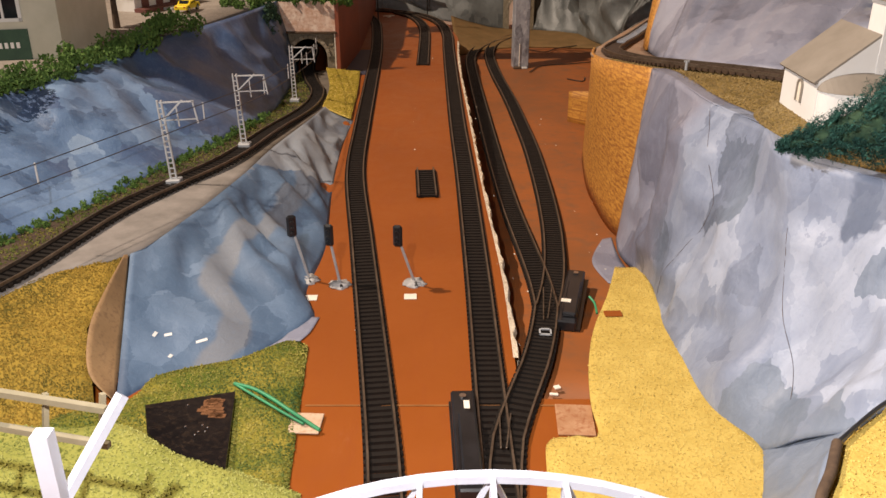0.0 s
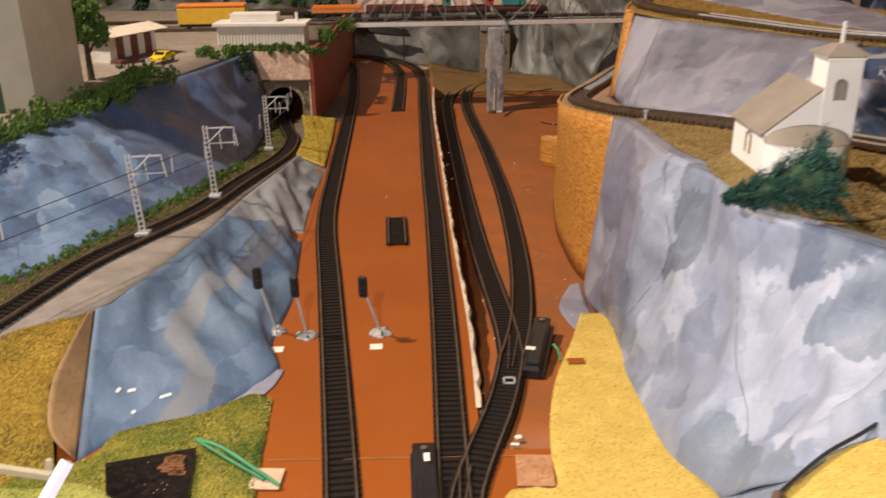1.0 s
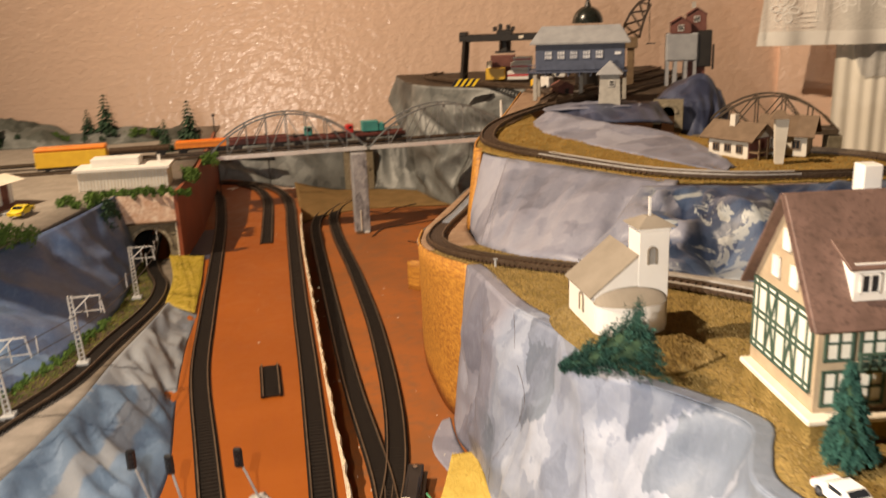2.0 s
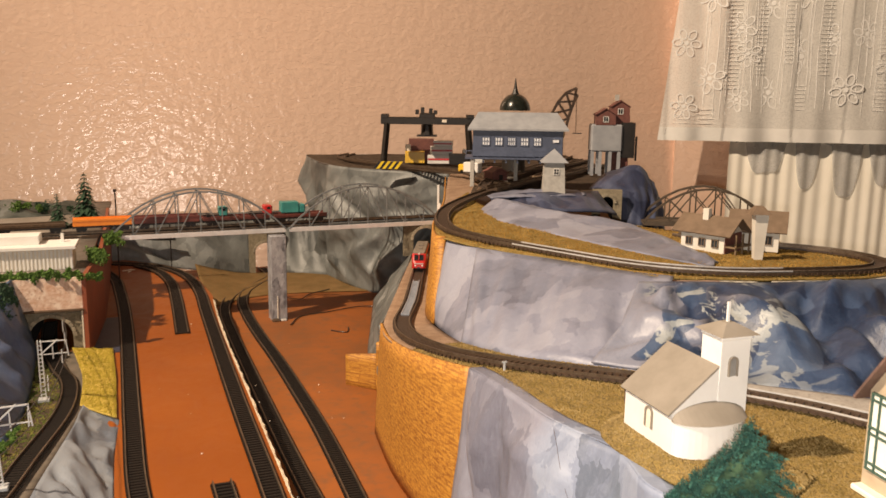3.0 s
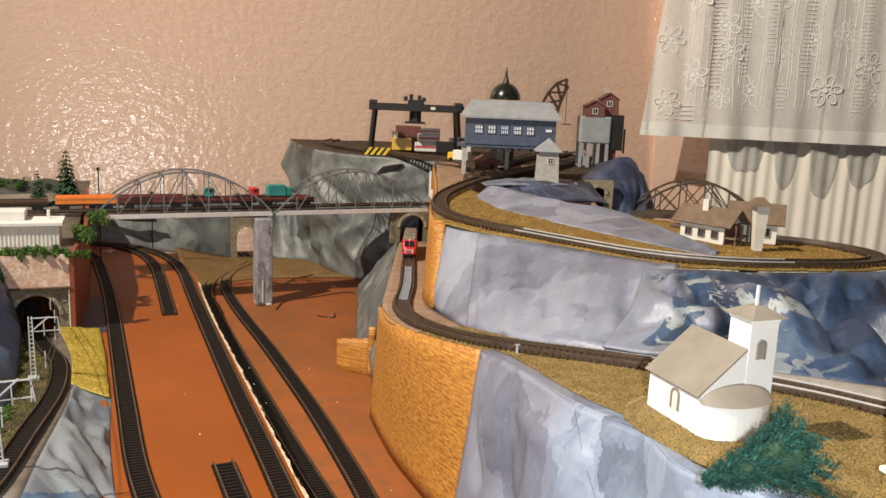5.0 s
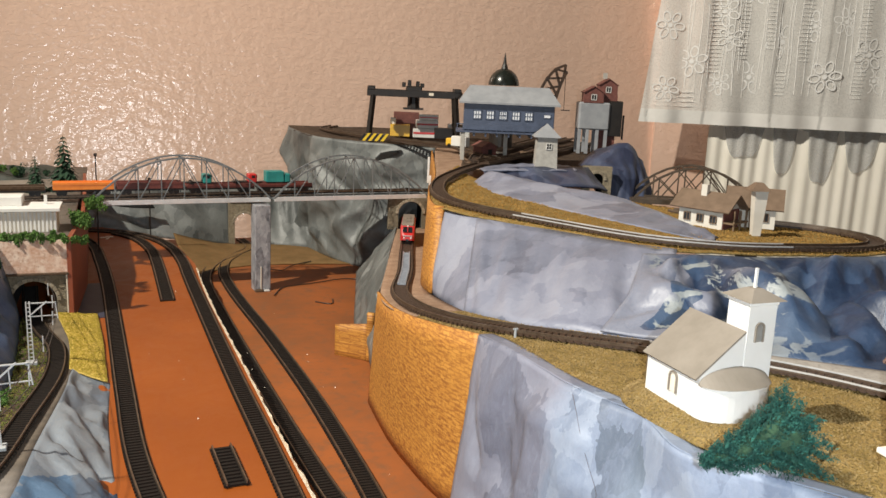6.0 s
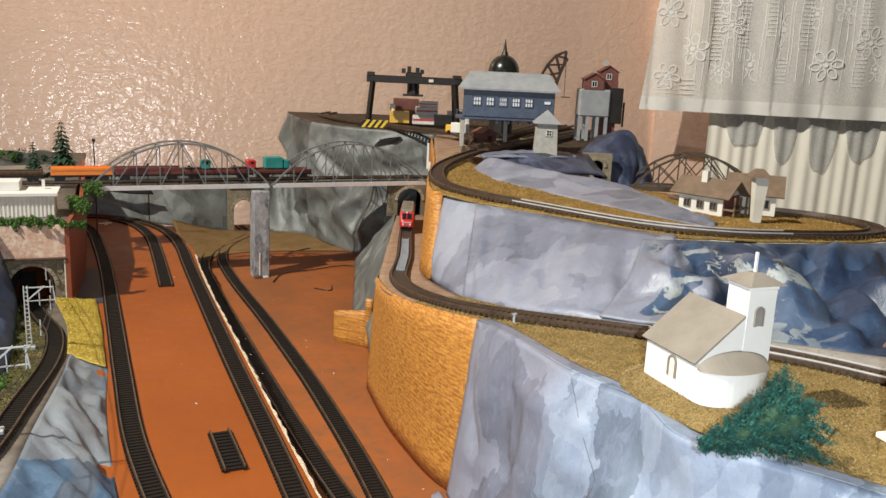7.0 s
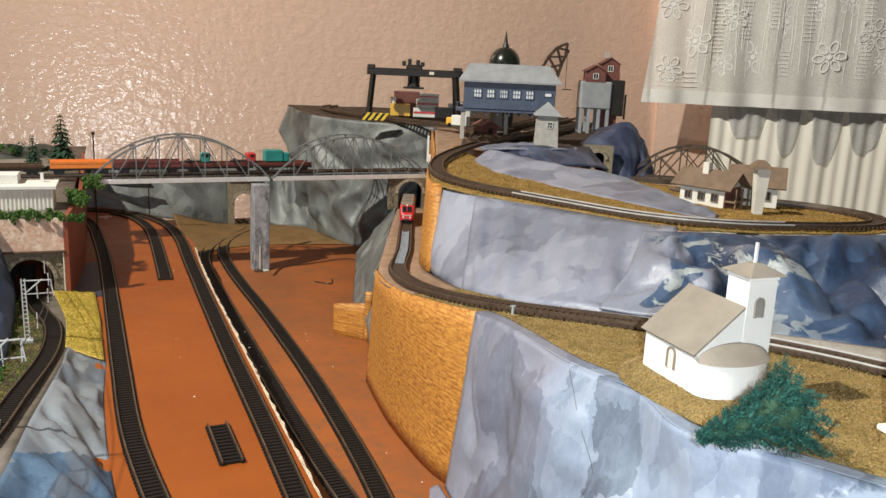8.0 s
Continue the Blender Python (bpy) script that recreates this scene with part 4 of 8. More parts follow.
strew("yellow_scatter", MOUND, 16000, 0.0008, FOAM_MOUND, "yellow foam scatter with olive patches on the mound", 1)
strew("yellow_green_scatter", HUMP, 16000, 0.0008, FOAM_HUMP, "pale yellow-green foam scatter on the hump", 10)
strew("green_scatter", GRASS_LOW, 45000, 0.0008, FOAM_GREEN, "green and yellow foam scatter at the board edge", 2)
strew("yellow_scatter", STRIP, 16000, 0.0006, FOAM_YELLOW, "fine yellow foam scatter along the board edge", 3)
strew("yellow_scatter", SHELF_TOP, 16000, 0.0006, FOAM_YELLOW, "fine yellow foam scatter on the near shelf", 4)
FOAM_PATCH = crumb_foam("olive_yellow_foam_crumbs", [(0.30, (0.20, 0.165, 0.025)), (0.48, (0.36, 0.275, 0.035)), (0.7, (0.46, 0.35, 0.055))], 22)
strew("yellow_scatter", PATCH, 9000, 0.0007, FOAM_PATCH, "yellow foam scatter beside the portal", 5)
FOAM_WEED = crumb_foam("dark_green_foam_crumbs", [(0.3, (0.045, 0.07, 0.015)), (0.5, (0.10, 0.12, 0.025)), (0.72, (0.26, 0.20, 0.05))], 30)
strew("green_scatter", LEDGE_GREEN, 6000, 0.0012, FOAM_WEED, "dark green foam scatter beside the electrified line", 8)
strew("olive_scatter", MEADOW, 52000, 0.0008, FOAM_OLIVE, "olive-brown foam scatter on the church meadow", 6)
FOAM_LOOP = crumb_foam("ochre_brown_foam_crumbs", [(0.25, (0.16, 0.085, 0.022)), (0.5, (0.30, 0.165, 0.04)), (0.75, (0.42, 0.26, 0.075))], 34)
strew("olive_scatter", KNOLL, 9000, 0.0008, FOAM_OLIVE, "olive-brown foam scatter round the church", 9)
strew("olive_scatter", LOOP_GROUND, 22000, 0.0009, FOAM_LOOP, "olive-brown foam scatter beside the loop line", 7)
sheet("paint_smear", [[(0.168, 0.78, right_level(0.78) - 0.0008), (0.165, 0.72, right_level(0.72) - 0.0008), (0.170, 0.65, right_level(0.65) - 0.0008)], [(0.158, 0.775, right_level(0.775) - 0.0008), (0.138, 0.715, right_level(0.715) - 0.0008), (0.143, 0.66, right_level(0.66) - 0.0008)]], 20, 8, M_ROCK_LIGHT, 0.0004, 0.02, 31.0, thick=0.0003, label="lilac paint smeared on the board below the rock", free=True)
sheet("paint_smear", [[(-0.125, 0.512, 0.0004), (-0.113, 0.530, 0.0004), (-0.106, 0.560, 0.0004)], [(-0.104, 0.517, 0.0008), (-0.096, 0.535, 0.0008), (-0.092, 0.558, 0.0008)]], 20, 8, M_ROCK_LILAC, 0.0004, 0.02, 31.5, thick=0.0004, label="pale lilac paint smeared on the board below the blue rock", free=True)
tagged(part("board_seam", boxed(0.158, 0.0012, 0.0005, -0.007, 0.4445, 0.0001), M_ORANGE_DARK), "dark joint line across the station board", "board seam", "", "structure")

# plain table under the layout
bm = bmesh.new()
box(bm, 1.9, 2.74, 0.80, 0.05, 0.88, -0.90)
tagged(part("layout_table", bm, M_CARD), "plain brown table carrying the model railway", "table", "", "structure")


from mathutils.bvhtree import BVHTree

# ---- railway track ----
bm = bmesh.new()
box(bm, 0.0228, 0.0036, 0.0022, 0, 0, 0)
SLEEPER = mesh_of(bm, "sleeper")
SLEEPER.materials.append(M_SLEEPER)
M_TIE_BROWN = mottled("brown_plastic_sleeper", (0.045, 0.024, 0.013), (0.075, 0.042, 0.024), (0.03, 0.018, 0.01), 0.6, scale=80, fine=900, bump=0.2)
SLEEPER_BROWN = SLEEPER.copy()
SLEEPER_BROWN.materials.clear()
SLEEPER_BROWN.materials.append(M_TIE_BROWN)


def strip(pts, side, w, lo, hi):
    """A bar with a rectangular section beside a line of points."""
    bm = bmesh.new()
    prev = None
    for i, p in enumerate(pts):
        d = pts[min(i + 1, len(pts) - 1)] - pts[max(i - 1, 0)]
        n = Vector((d.y, -d.x, 0)).normalized()
        ring = [bm.verts.new(p + n * (side + q) + Vector((0, 0, z))) for q, z in ((-w / 2, lo), (w / 2, lo), (w / 2, hi), (-w / 2, hi))]
        if prev:
            for k in range(4):
                bm.faces.new((prev[k], prev[(k + 1) % 4], ring[(k + 1) % 4], ring[k]))
        else:
            bm.faces.new(ring)
        prev = ring
    bm.faces.new(prev[::-1])
    return bm


def railway(pts, label, rail=M_RAIL, group="railway tracks", pitch=0.0064):
    """A piece of line: two rails in chairs on separate sleepers."""
    brown = "brown" in label
    tie, tie_mat = (SLEEPER_BROWN, M_TIE_BROWN) if brown else (SLEEPER, M_SLEEPER)
    p = [Vector(q) for q in pts]
    length = sum((b - a).length for a, b in zip(p, p[1:]))
    top = thing("railway_track", Matrix(), label, "railway track", group)
    fine = along(pts, max(8, int(length / 0.02)))
    for s in (-1, 1):
        shining = rail is M_RAIL_GLINT
        web = part("rail", strip(fine, s * 0.00875, 0.0011 if shining else 0.0013, 0.0022, 0.0037 if shining else 0.0049), M_RAIL, top)
        if shining:
            part("rail_head", strip(fine, s * 0.00875, 0.0012, 0.0037, 0.0049), rail, web, "rail head painted pale for its glint")
        part("chair_strip", strip(fine, s * 0.00875, 0.0026, 0.0002, 0.0025), tie_mat, top)
    n = int(length / pitch)
    line = along(pts, n + 1)
    for i in range(n):
        d = line[i + 1] - line[i]
        m = Matrix.Translation((line[i] + line[i + 1]) / 2) @ Matrix.Rotation(math.atan2(d.y, d.x) - math.pi / 2, 4, "Z") @ Matrix.Rotation(math.asin(max(-1, min(1, d.z / d.length))), 4, "X")
        if i < 300:
            s = new("sleeper", tie)
            s.parent, s.matrix_local = top, m
    return top


def low(pts):
    return [(x, y, right_level(y)) for x, y in pts]


def flat(pts, z=0.0):
    return [(x, y, z) for x, y in pts]


railway(flat([(-0.024, 0.27), (-0.031, 0.361), (-0.038, 0.427), (-0.054, 0.554), (-0.073, 0.701), (-0.096, 0.885), (-0.104, 1.068), (-0.111, 1.287), (-0.120, 1.548), (-0.133, 1.75), (-0.150, 1.90), (-0.20, 2.05)]), "black plastic track with tarnished rails along the station")
railway(flat([(0.031, 0.27), (0.031, 0.361), (0.030, 0.451), (0.029, 0.59), (0.027, 0.728), (0.024, 0.889), (0.018, 1.123), (0.011, 1.548), (0.009, 1.72), (-0.004, 1.85), (-0.035, 1.945), (-0.085, 2.01), (-0.16, 2.05)]), "black plastic main track beside the chipboard edge")
railway(flat([(-0.034, 1.445), (-0.036, 1.72), (-0.043, 1.84), (-0.065, 1.94), (-0.105, 2.01)]), "short black siding track ending on the board")
railway([(0.031, 0.34, 0.0004), (0.037, 0.400, 0.0004), (0.044, 0.430, 0.0004), (0.0535, 0.462, 0.0), (0.0638, 0.500, -0.004), (0.0740, 0.548, -0.009), (0.0825, 0.60, -0.0145)], "black turnout track branching off to the lower board")
railway(low([(0.0825, 0.60), (0.0832, 0.646), (0.082, 0.694), (0.078, 0.78), (0.0735, 0.88), (0.0685, 1.07), (0.063, 1.35), (0.058, 1.60), (0.0575, 1.77), (0.071, 1.88), (0.105, 1.97), (0.155, 2.04), (0.192, 2.11), (0.186, 2.22)]), "black track descending along the board edge")
railway(low([(0.0830, 0.60), (0.0925, 0.645), (0.100, 0.692), (0.106, 0.745), (0.1115, 0.81), (0.1165, 0.91), (0.1195, 1.025), (0.1205, 1.12), (0.119, 1.23), (0.1135, 1.42), (0.104, 1.60), (0.099, 1.74), (0.101, 1.86), (0.119, 1.96), (0.155, 2.035)]), "black descending track on the lower board")
railway([(-0.40, 0.33, 0.0465), (-0.350, 0.43, 0.0465), (-0.303, 0.524, 0.0465), (-0.271, 0.649, 0.0465), (-0.244, 0.717, 0.0455), (-0.211, 0.800, 0.0435), (-0.193, 0.931, 0.0345), (-0.180, 1.055, 0.021), (-0.177, 1.15, 0.0115), (-0.183, 1.23, 0.0075), (-0.202, 1.30, 0.006), (-0.222, 1.40, 0.006), (-0.235, 1.55, 0.006)], "dark electrified track on the rock ledge")
MIDLINE = [(0.52, 0.33, 0.1525), (0.455, 0.455, 0.1525), (0.411, 0.531, 0.1525), (0.385, 0.572, 0.1525), (0.345, 0.618, 0.1525), (0.297, 0.663, 0.152), (0.247, 0.712, 0.1495), (0.214, 0.765, 0.1435), (0.190, 0.835, 0.134), (0.184, 0.925, 0.123), (0.2065, 1.035, 0.108), (0.247, 1.14, 0.0985), (0.270, 1.20, 0.0945), (0.340, 1.40, 0.0785), (0.412, 1.60, 0.0615), (0.470, 1.76, 0.0465), (0.535, 1.94, 0.0465)]
railway(MIDLINE[:6], "brown track behind the church, rail glint painted pale", M_RAIL_GLINT)
railway(MIDLINE[5:], "brown curved track on the retaining wall leading into the tunnel")
LOOPLINE = [(0.714, 1.679, 0.219), (0.567, 1.506, 0.217), (0.470, 1.415, 0.2155), (0.400, 1.340, 0.213), (0.345, 1.27, 0.209), (0.311, 1.195, 0.2055), (0.297, 1.12, 0.204), (0.310, 1.05, 0.204), (0.336, 0.995, 0.2035), (0.368, 0.935, 0.203), (0.405, 0.875, 0.202), (0.440, 0.838, 0.2015), (0.50, 0.808, 0.200), (0.56, 0.796, 0.199), (0.63, 0.790, 0.1975), (0.685, 0.797, 0.197), (0.715, 0.83, 0.197), (0.712, 0.875, 0.197), (0.68, 0.915, 0.198), (0.62, 0.965, 0.199), (0.58, 1.03, 0.20)]
railway(LOOPLINE[:9], "brown track climbing round the loop to the yard")
railway(LOOPLINE[8:14], "brown loop track above the wall, rail glint painted pale", M_RAIL_GLINT)
railway(LOOPLINE[13:], "brown loop track around the small house")
for pts in ([(0.48, 1.43), (0.60, 1.52), (0.75, 1.65), (0.92, 1.82)], [(0.475, 1.45), (0.53, 1.55), (0.62, 1.66), (0.78, 1.84), (0.95, 2.05)], [(0.47, 1.40), (0.52, 1.46), (0.515, 1.56), (0.53, 1.70), (0.45, 1.87), (0.385, 2.0), (0.37, 2.12), (0.42, 2.22)],
            [(0.55, 1.60), (0.66, 1.70), (0.82, 1.82), (0.94, 1.94)]):
    railway(flat(pts, 0.2205), "rusty brown track of the freight yard", group="yard tracks")
railway(flat([(-0.0195, 0.893), (-0.0155, 0.81)], 0.0006), "loose short length of black track lying on the board")
BRIDGE_A, BRIDGE_B = Vector((-0.146, 1.735, 0.1075)), Vector((0.500, 1.775, 0.1075))
railway([BRIDGE_A - (BRIDGE_B - BRIDGE_A) * 0.9 + Vector((0, 0, 0.0125)), BRIDGE_A - (BRIDGE_B - BRIDGE_A) * 0.3 + Vector((0, 0, 0.0125)), BRIDGE_A + Vector((0, 0, 0.0125)), BRIDGE_B + Vector((0, 0, 0.0125)), (0.58, 1.70, 0.117)], "dark track across the double arch bridge")

M_BLACK = mottled("black_plastic", (0.008, 0.008, 0.009), (0.016, 0.016, 0.018), None, 0.3, scale=60, bump=0.03)
M_PALE = mottled("grey_plastic_pole", (0.35, 0.36, 0.37), (0.45, 0.46, 0.46), None, 0.5, scale=80, bump=0.05)
M_MASTGREY = mottled("light_grey_mast", (0.55, 0.55, 0.54), (0.68, 0.68, 0.66), None, 0.45, scale=80, bump=0.05)
M_PUTTY = mottled("grey_plaster_lump", (0.26, 0.25, 0.24), (0.48, 0.46, 0.44), None, 0.8, scale=120, bump=0.5)
M_PAPER = mottled("cream_paper", (0.72, 0.64, 0.52), (0.80, 0.73, 0.62), None, 0.8, scale=50, bump=0.05)
M_RED = mottled("red_plastic", (0.45, 0.02, 0.02), (0.55, 0.03, 0.03), None, 0.35, scale=60, bump=0.03)
M_DRED = mottled("dark_red_wagon", (0.11, 0.025, 0.02), (0.16, 0.04, 0.03), None, 0.5, scale=60, bump=0.05)
M_ORANGE_P = mottled("orange_plastic", (0.75, 0.20, 0.02), (0.82, 0.25, 0.03), None, 0.4, scale=60, bump=0.03)
M_YELLOW_P = mottled("yellow_plastic", (0.72, 0.42, 0.04), (0.80, 0.50, 0.05), None, 0.4, scale=60, bump=0.03)
M_TEAL = mottled("teal_plastic", (0.02, 0.20, 0.19), (0.03, 0.27, 0.25), None, 0.4, scale=60, bump=0.03)
M_GREEN_W = mottled("green_wire_insulation", (0.02, 0.20, 0.09), (0.03, 0.28, 0.12), None, 0.45, scale=60, bump=0.03)
M_GLASS = mottled("dark_window_glass", (0.012, 0.014, 0.018), (0.02, 0.024, 0.03), None, 0.08, scale=60, bump=0.0)
M_CHROME = mottled("bare_metal", (0.55, 0.52, 0.5), (0.65, 0.62, 0.6), None, 0.25, 1.0, scale=60, bump=0.03)
M_PIER = painted_rock("grey_marbled_paper", [(0.2, (0.10, 0.10, 0.115)), (0.45, (0.24, 0.24, 0.26)), (0.7, (0.36, 0.36, 0.38)), (0.9, (0.52, 0.52, 0.54))], 0.5, 4.4, 70)
M_CONIFER = mottled("dark_conifer", (0.012, 0.035, 0.018), (0.03, 0.075, 0.035), (0.02, 0.05, 0.03), 0.9, scale=200, bump=0.3)
M_LEAF = mottled("green_foam_leaves", (0.04, 0.095, 0.016), (0.11, 0.20, 0.035), (0.06, 0.12, 0.025), 0.9, scale=200, bump=0.3)
M_BARK = mottled("brown_bark", (0.06, 0.035, 0.02), (0.1, 0.06, 0.035), None, 0.9, scale=200, bump=0.5)
M_TEALTREE = mottled("blue_green_fir", (0.008, 0.055, 0.045), (0.02, 0.11, 0.085), (0.012, 0.075, 0.06), 0.9, scale=200, bump=0.3)


M_TANCARD = mottled("pale_tan_glued_card", (0.34, 0.15, 0.065), (0.46, 0.25, 0.13), (0.28, 0.09, 0.03), 0.7, scale=60, fine=300, bump=0.2)
M_PINKCARD = mottled("pale_pinkish_card", (0.50, 0.34, 0.22), (0.60, 0.44, 0.31), (0.42, 0.24, 0.13), 0.75, scale=60, fine=300, bump=0.2)


# ---- turnout motors and frogs ----
def turnout_motor(m, length, label, flag):
    top = thing("turnout_motor", m, label, "turnout motor", "turnout motors")
    part("housing", boxed(0.0145, length, 0.009, 0, 0, 0, bevel=0.0012), M_BLACK, top)
    part("cover", boxed(0.0105, length * 0.62, 0.004, 0.001, -length * 0.12, 0.009, bevel=0.001), M_BLACK, top)
    part("base_flange", boxed(0.019, length * 0.96, 0.0018, 0.001, 0, 0), M_BLACK, top)
    part("screw", rod(bmesh.new(), (0, length * 0.42, 0.009), (0, length * 0.42, 0.0102), 0.0022, 10), M_CHROME, top, "small metal screw")
    part("sticker", boxed(*flag), M_PAPER, top, "white paper sticker with dark marks")
    return top


turnout_motor(pose(0.0135, 0.402, 0.0, 0, 0, 2), 0.094, "black turnout motor beside the near turnout", (0.0035, 0.008, 0.0004, 0.0015, 0.025, 0.013))
turnout_motor(pose(0.1030, 0.606, -0.0135, 0, 0, -13), 0.092, "black turnout motor beside the branching turnout", (0.0075, 0.005, 0.0004, -0.003, -0.02, 0.013))
for x, y, z, a, ln in ((0.0335, 0.412, 0.0047, -2, 0.034), (0.0385, 0.412, 0.0047, -8, 0.034), (0.0795, 0.597, -0.0085, -6, 0.055), (0.0850, 0.600, -0.0090, -10, 0.055)):
    o = tagged(part("switch_blade", boxed(0.0009, ln, 0.0012, bevel=0.0002), M_RAIL), "dull metal switch blade lying between the rails", "switch blade", "switch blades")
    o.matrix_world = pose(x, y, z, 0, 0, a)
top = thing("tie_bar", pose(0.0752, 0.546, right_level(0.546) + 0.0052, 0, 0, -4), "pale plastic tie bar frame across the turnout rails", "tie bar")
for sx, sy, x, y in ((0.0092, 0.0014, 0, 0.004), (0.0092, 0.0014, 0, -0.004), (0.0012, 0.0094, -0.004, 0), (0.0012, 0.0094, 0.004, 0)):
    part("bar", boxed(sx, sy, 0.001, x, y, 0), M_PALE, top)


# ---- light signals ----
def light_signal(foot, head, label, yaw=0):
    foot, head = Vector(foot), Vector(head)
    top = thing("light_signal", Matrix.Translation(foot), label, "signal", "light signals")
    d = head - foot
    part("pole", rod(bmesh.new(), (0, 0, 0.003), d * 0.82, 0.0011, 8), M_PALE, top)
    bm = boxed(0.0075, 0.0035, 0.0185, 0, 0, -0.0095, bevel=0.0017)
    head_ob = part("signal_head", bm, M_BLACK, top, "black oval signal screen")
    head_ob.matrix_local = Matrix.Translation(d) @ Matrix.Rotation(yaw, 4, "Z")
    for z in (0.004, -0.001, -0.005):
        o = part("lens_hood", rod(bmesh.new(), (0, -0.0016, z), (0, -0.0038, z - 0.0004), 0.0013, 10), M_BLACK, head_ob)
    part("lamp_housing", boxed(0.0045, 0.0045, 0.006, 0, 0.003, -0.006, bevel=0.0008), M_DRED, head_ob, "dark red lamp housing")
    bm = bmesh.new()
    bmesh.ops.create_icosphere(bm, subdivisions=3, radius=0.0088, matrix=Matrix.Diagonal((1, 0.85, 0.42, 1)))
    for v in bm.verts:
        v.co += v.co.normalized() * noise.noise(v.co * 420 + foot * 99) * 0.0042
        v.co.z = max(v.co.z, -0.0008)
    part("plaster_foot", bm, M_PUTTY, top, "rough grey plaster foot", smooth=True)
    part("contact", rod(bmesh.new(), (0.0015, -0.003, 0.003), (0.0022, -0.0068, 0.0015), 0.0012, 8), M_BLACK, top)
    return top


light_signal((-0.109, 0.621, 0.0), (-0.118, 0.612, 0.052), "black colour-light signal leaning on a plaster foot", 0.3)
light_signal((-0.083, 0.613, 0.0), (-0.0885, 0.606, 0.047), "dark red-black colour-light signal on a plaster foot", -0.2)
light_signal((-0.0235, 0.615, 0.0), (-0.035, 0.604, 0.047), "colour-light signal tilted on a grey plaster foot", -0.2)
for x, y in ((-0.103, 0.590), (-0.0255, 0.592)):
    o = tagged(part("paper_label", boxed(0.0098, 0.0088, 0.0004), M_PAPER), "small cream paper label glued to the board", "paper label", "paper labels")
    o.matrix_world = pose(x, y, 0.0003, 0, 0, 2)
for dx, dy, a in ((0, 0, 20), (0.012, 0.006, -35), (0.008, -0.012, 70)):
    o = tagged(part("white_scrap", boxed(0.014, 0.004, 0.0016, bevel=0.0005), M_PAPER), "small white plastic scrap lying beside the far track", "scrap", "white scraps")
    o.matrix_world = pose(-0.128 + dx, 1.97 + dy, 0.0001, 0, 0, a)
for x, y, sx, sy, a in ((-0.085, 0.424, 0.024, 0.02, -3), (0.080, 0.4285, 0.0225, 0.031, -3), (0.126, 0.556, 0.013, 0.008, 2), (0.0735, 0.464, 0.0042, 0.0035, 20), (0.0705, 0.456, 0.0055, 0.002, -8)):
    o = tagged(part("card_patch", boxed(sx, sy, 0.0012, bevel=0.0003), M_PINKCARD if x < 0 else M_PAPER if sx < 0.01 else M_TANCARD if y < 0.5 else M_BOARD), "square card patch glued to the board", "card patch", "card patches")
    o.matrix_world = pose(x, y, 0.0012 if x < 0 else 0.0004 if y < 0.5 else 0.0042, 0, 0, a)


# ---- black plate with green wire ----
top = thing("circuit_plate", pose(-0.148, 0.410, 0.0095, -2, 2, 0), "glossy black plate with rusty patch lying in the grass", "plate")
bm = prism(bmesh.new(), [(-0.031, 0.018), (0.019, 0.036), (0.031, -0.041), (-0.003, -0.027), (-0.021, -0.010)], 0, 0.0022)
part("plate", bm, mottled("scratched_black_plate", (0.004, 0.004, 0.005), (0.010, 0.008, 0.008), (0.030, 0.020, 0.014), 0.18, scale=90, fine=300, bump=0.12, spec=0.35), top)
M_RUST = mottled("rust_patch", (0.13, 0.052, 0.02), (0.22, 0.095, 0.038), None, 0.5, scale=200)
rng = random.Random(9)
for i in range(26):
    part("rust_chip", boxed(rng.uniform(0.004, 0.008), rng.uniform(0.002, 0.004), 0.0004, rng.uniform(0.004, 0.017), rng.uniform(0.006, 0.026), 0.0022), M_RUST, top)
for i in range(7):
    part("solder_blob", boxed(0.0012, 0.0012, 0.0008, rng.uniform(-0.012, 0.016), rng.uniform(-0.018, 0.02), 0.0022, bevel=0.0003), M_CHROME, top)


def wire(name, pts, r, mat, label, category, group=""):
    c = bpy.data.curves.new(name, "CURVE")
    c.dimensions, c.bevel_depth, c.bevel_resolution = "3D", r, 2
    s = c.splines.new("POLY")
    p = along(pts, 24)
    s.points.add(len(p) - 1)
    for q, v in zip(s.points, p):
        q.co = (*v, 1)
    c.materials.append(mat)
    dg = new(name, c)
    return tagged(dg, label, category, group)


wire("green_wire", [(-0.131, 0.453, 0.011), (-0.118, 0.446, 0.012), (-0.106, 0.4385, 0.0105), (-0.09, 0.4265, 0.0075), (-0.073, 0.4155, 0.003)], 0.0012, M_GREEN_W, "green insulated wires leaving the black plate", "wire", "loose wires")
wire("green_wire", [(-0.130, 0.452, 0.011), (-0.110, 0.437, 0.009), (-0.095, 0.427, 0.0065), (-0.083, 0.4195, 0.0045)], 0.0009, M_GREEN_W, "thin green insulated wire beside the plate", "wire", "loose wires")
wire("green_wire", [(0.113, 0.585, 0.004), (0.116, 0.578, 0.002), (0.116, 0.565, 0.0)], 0.0009, M_GREEN_W, "short green wire end at the turnout motor", "wire", "loose wires")
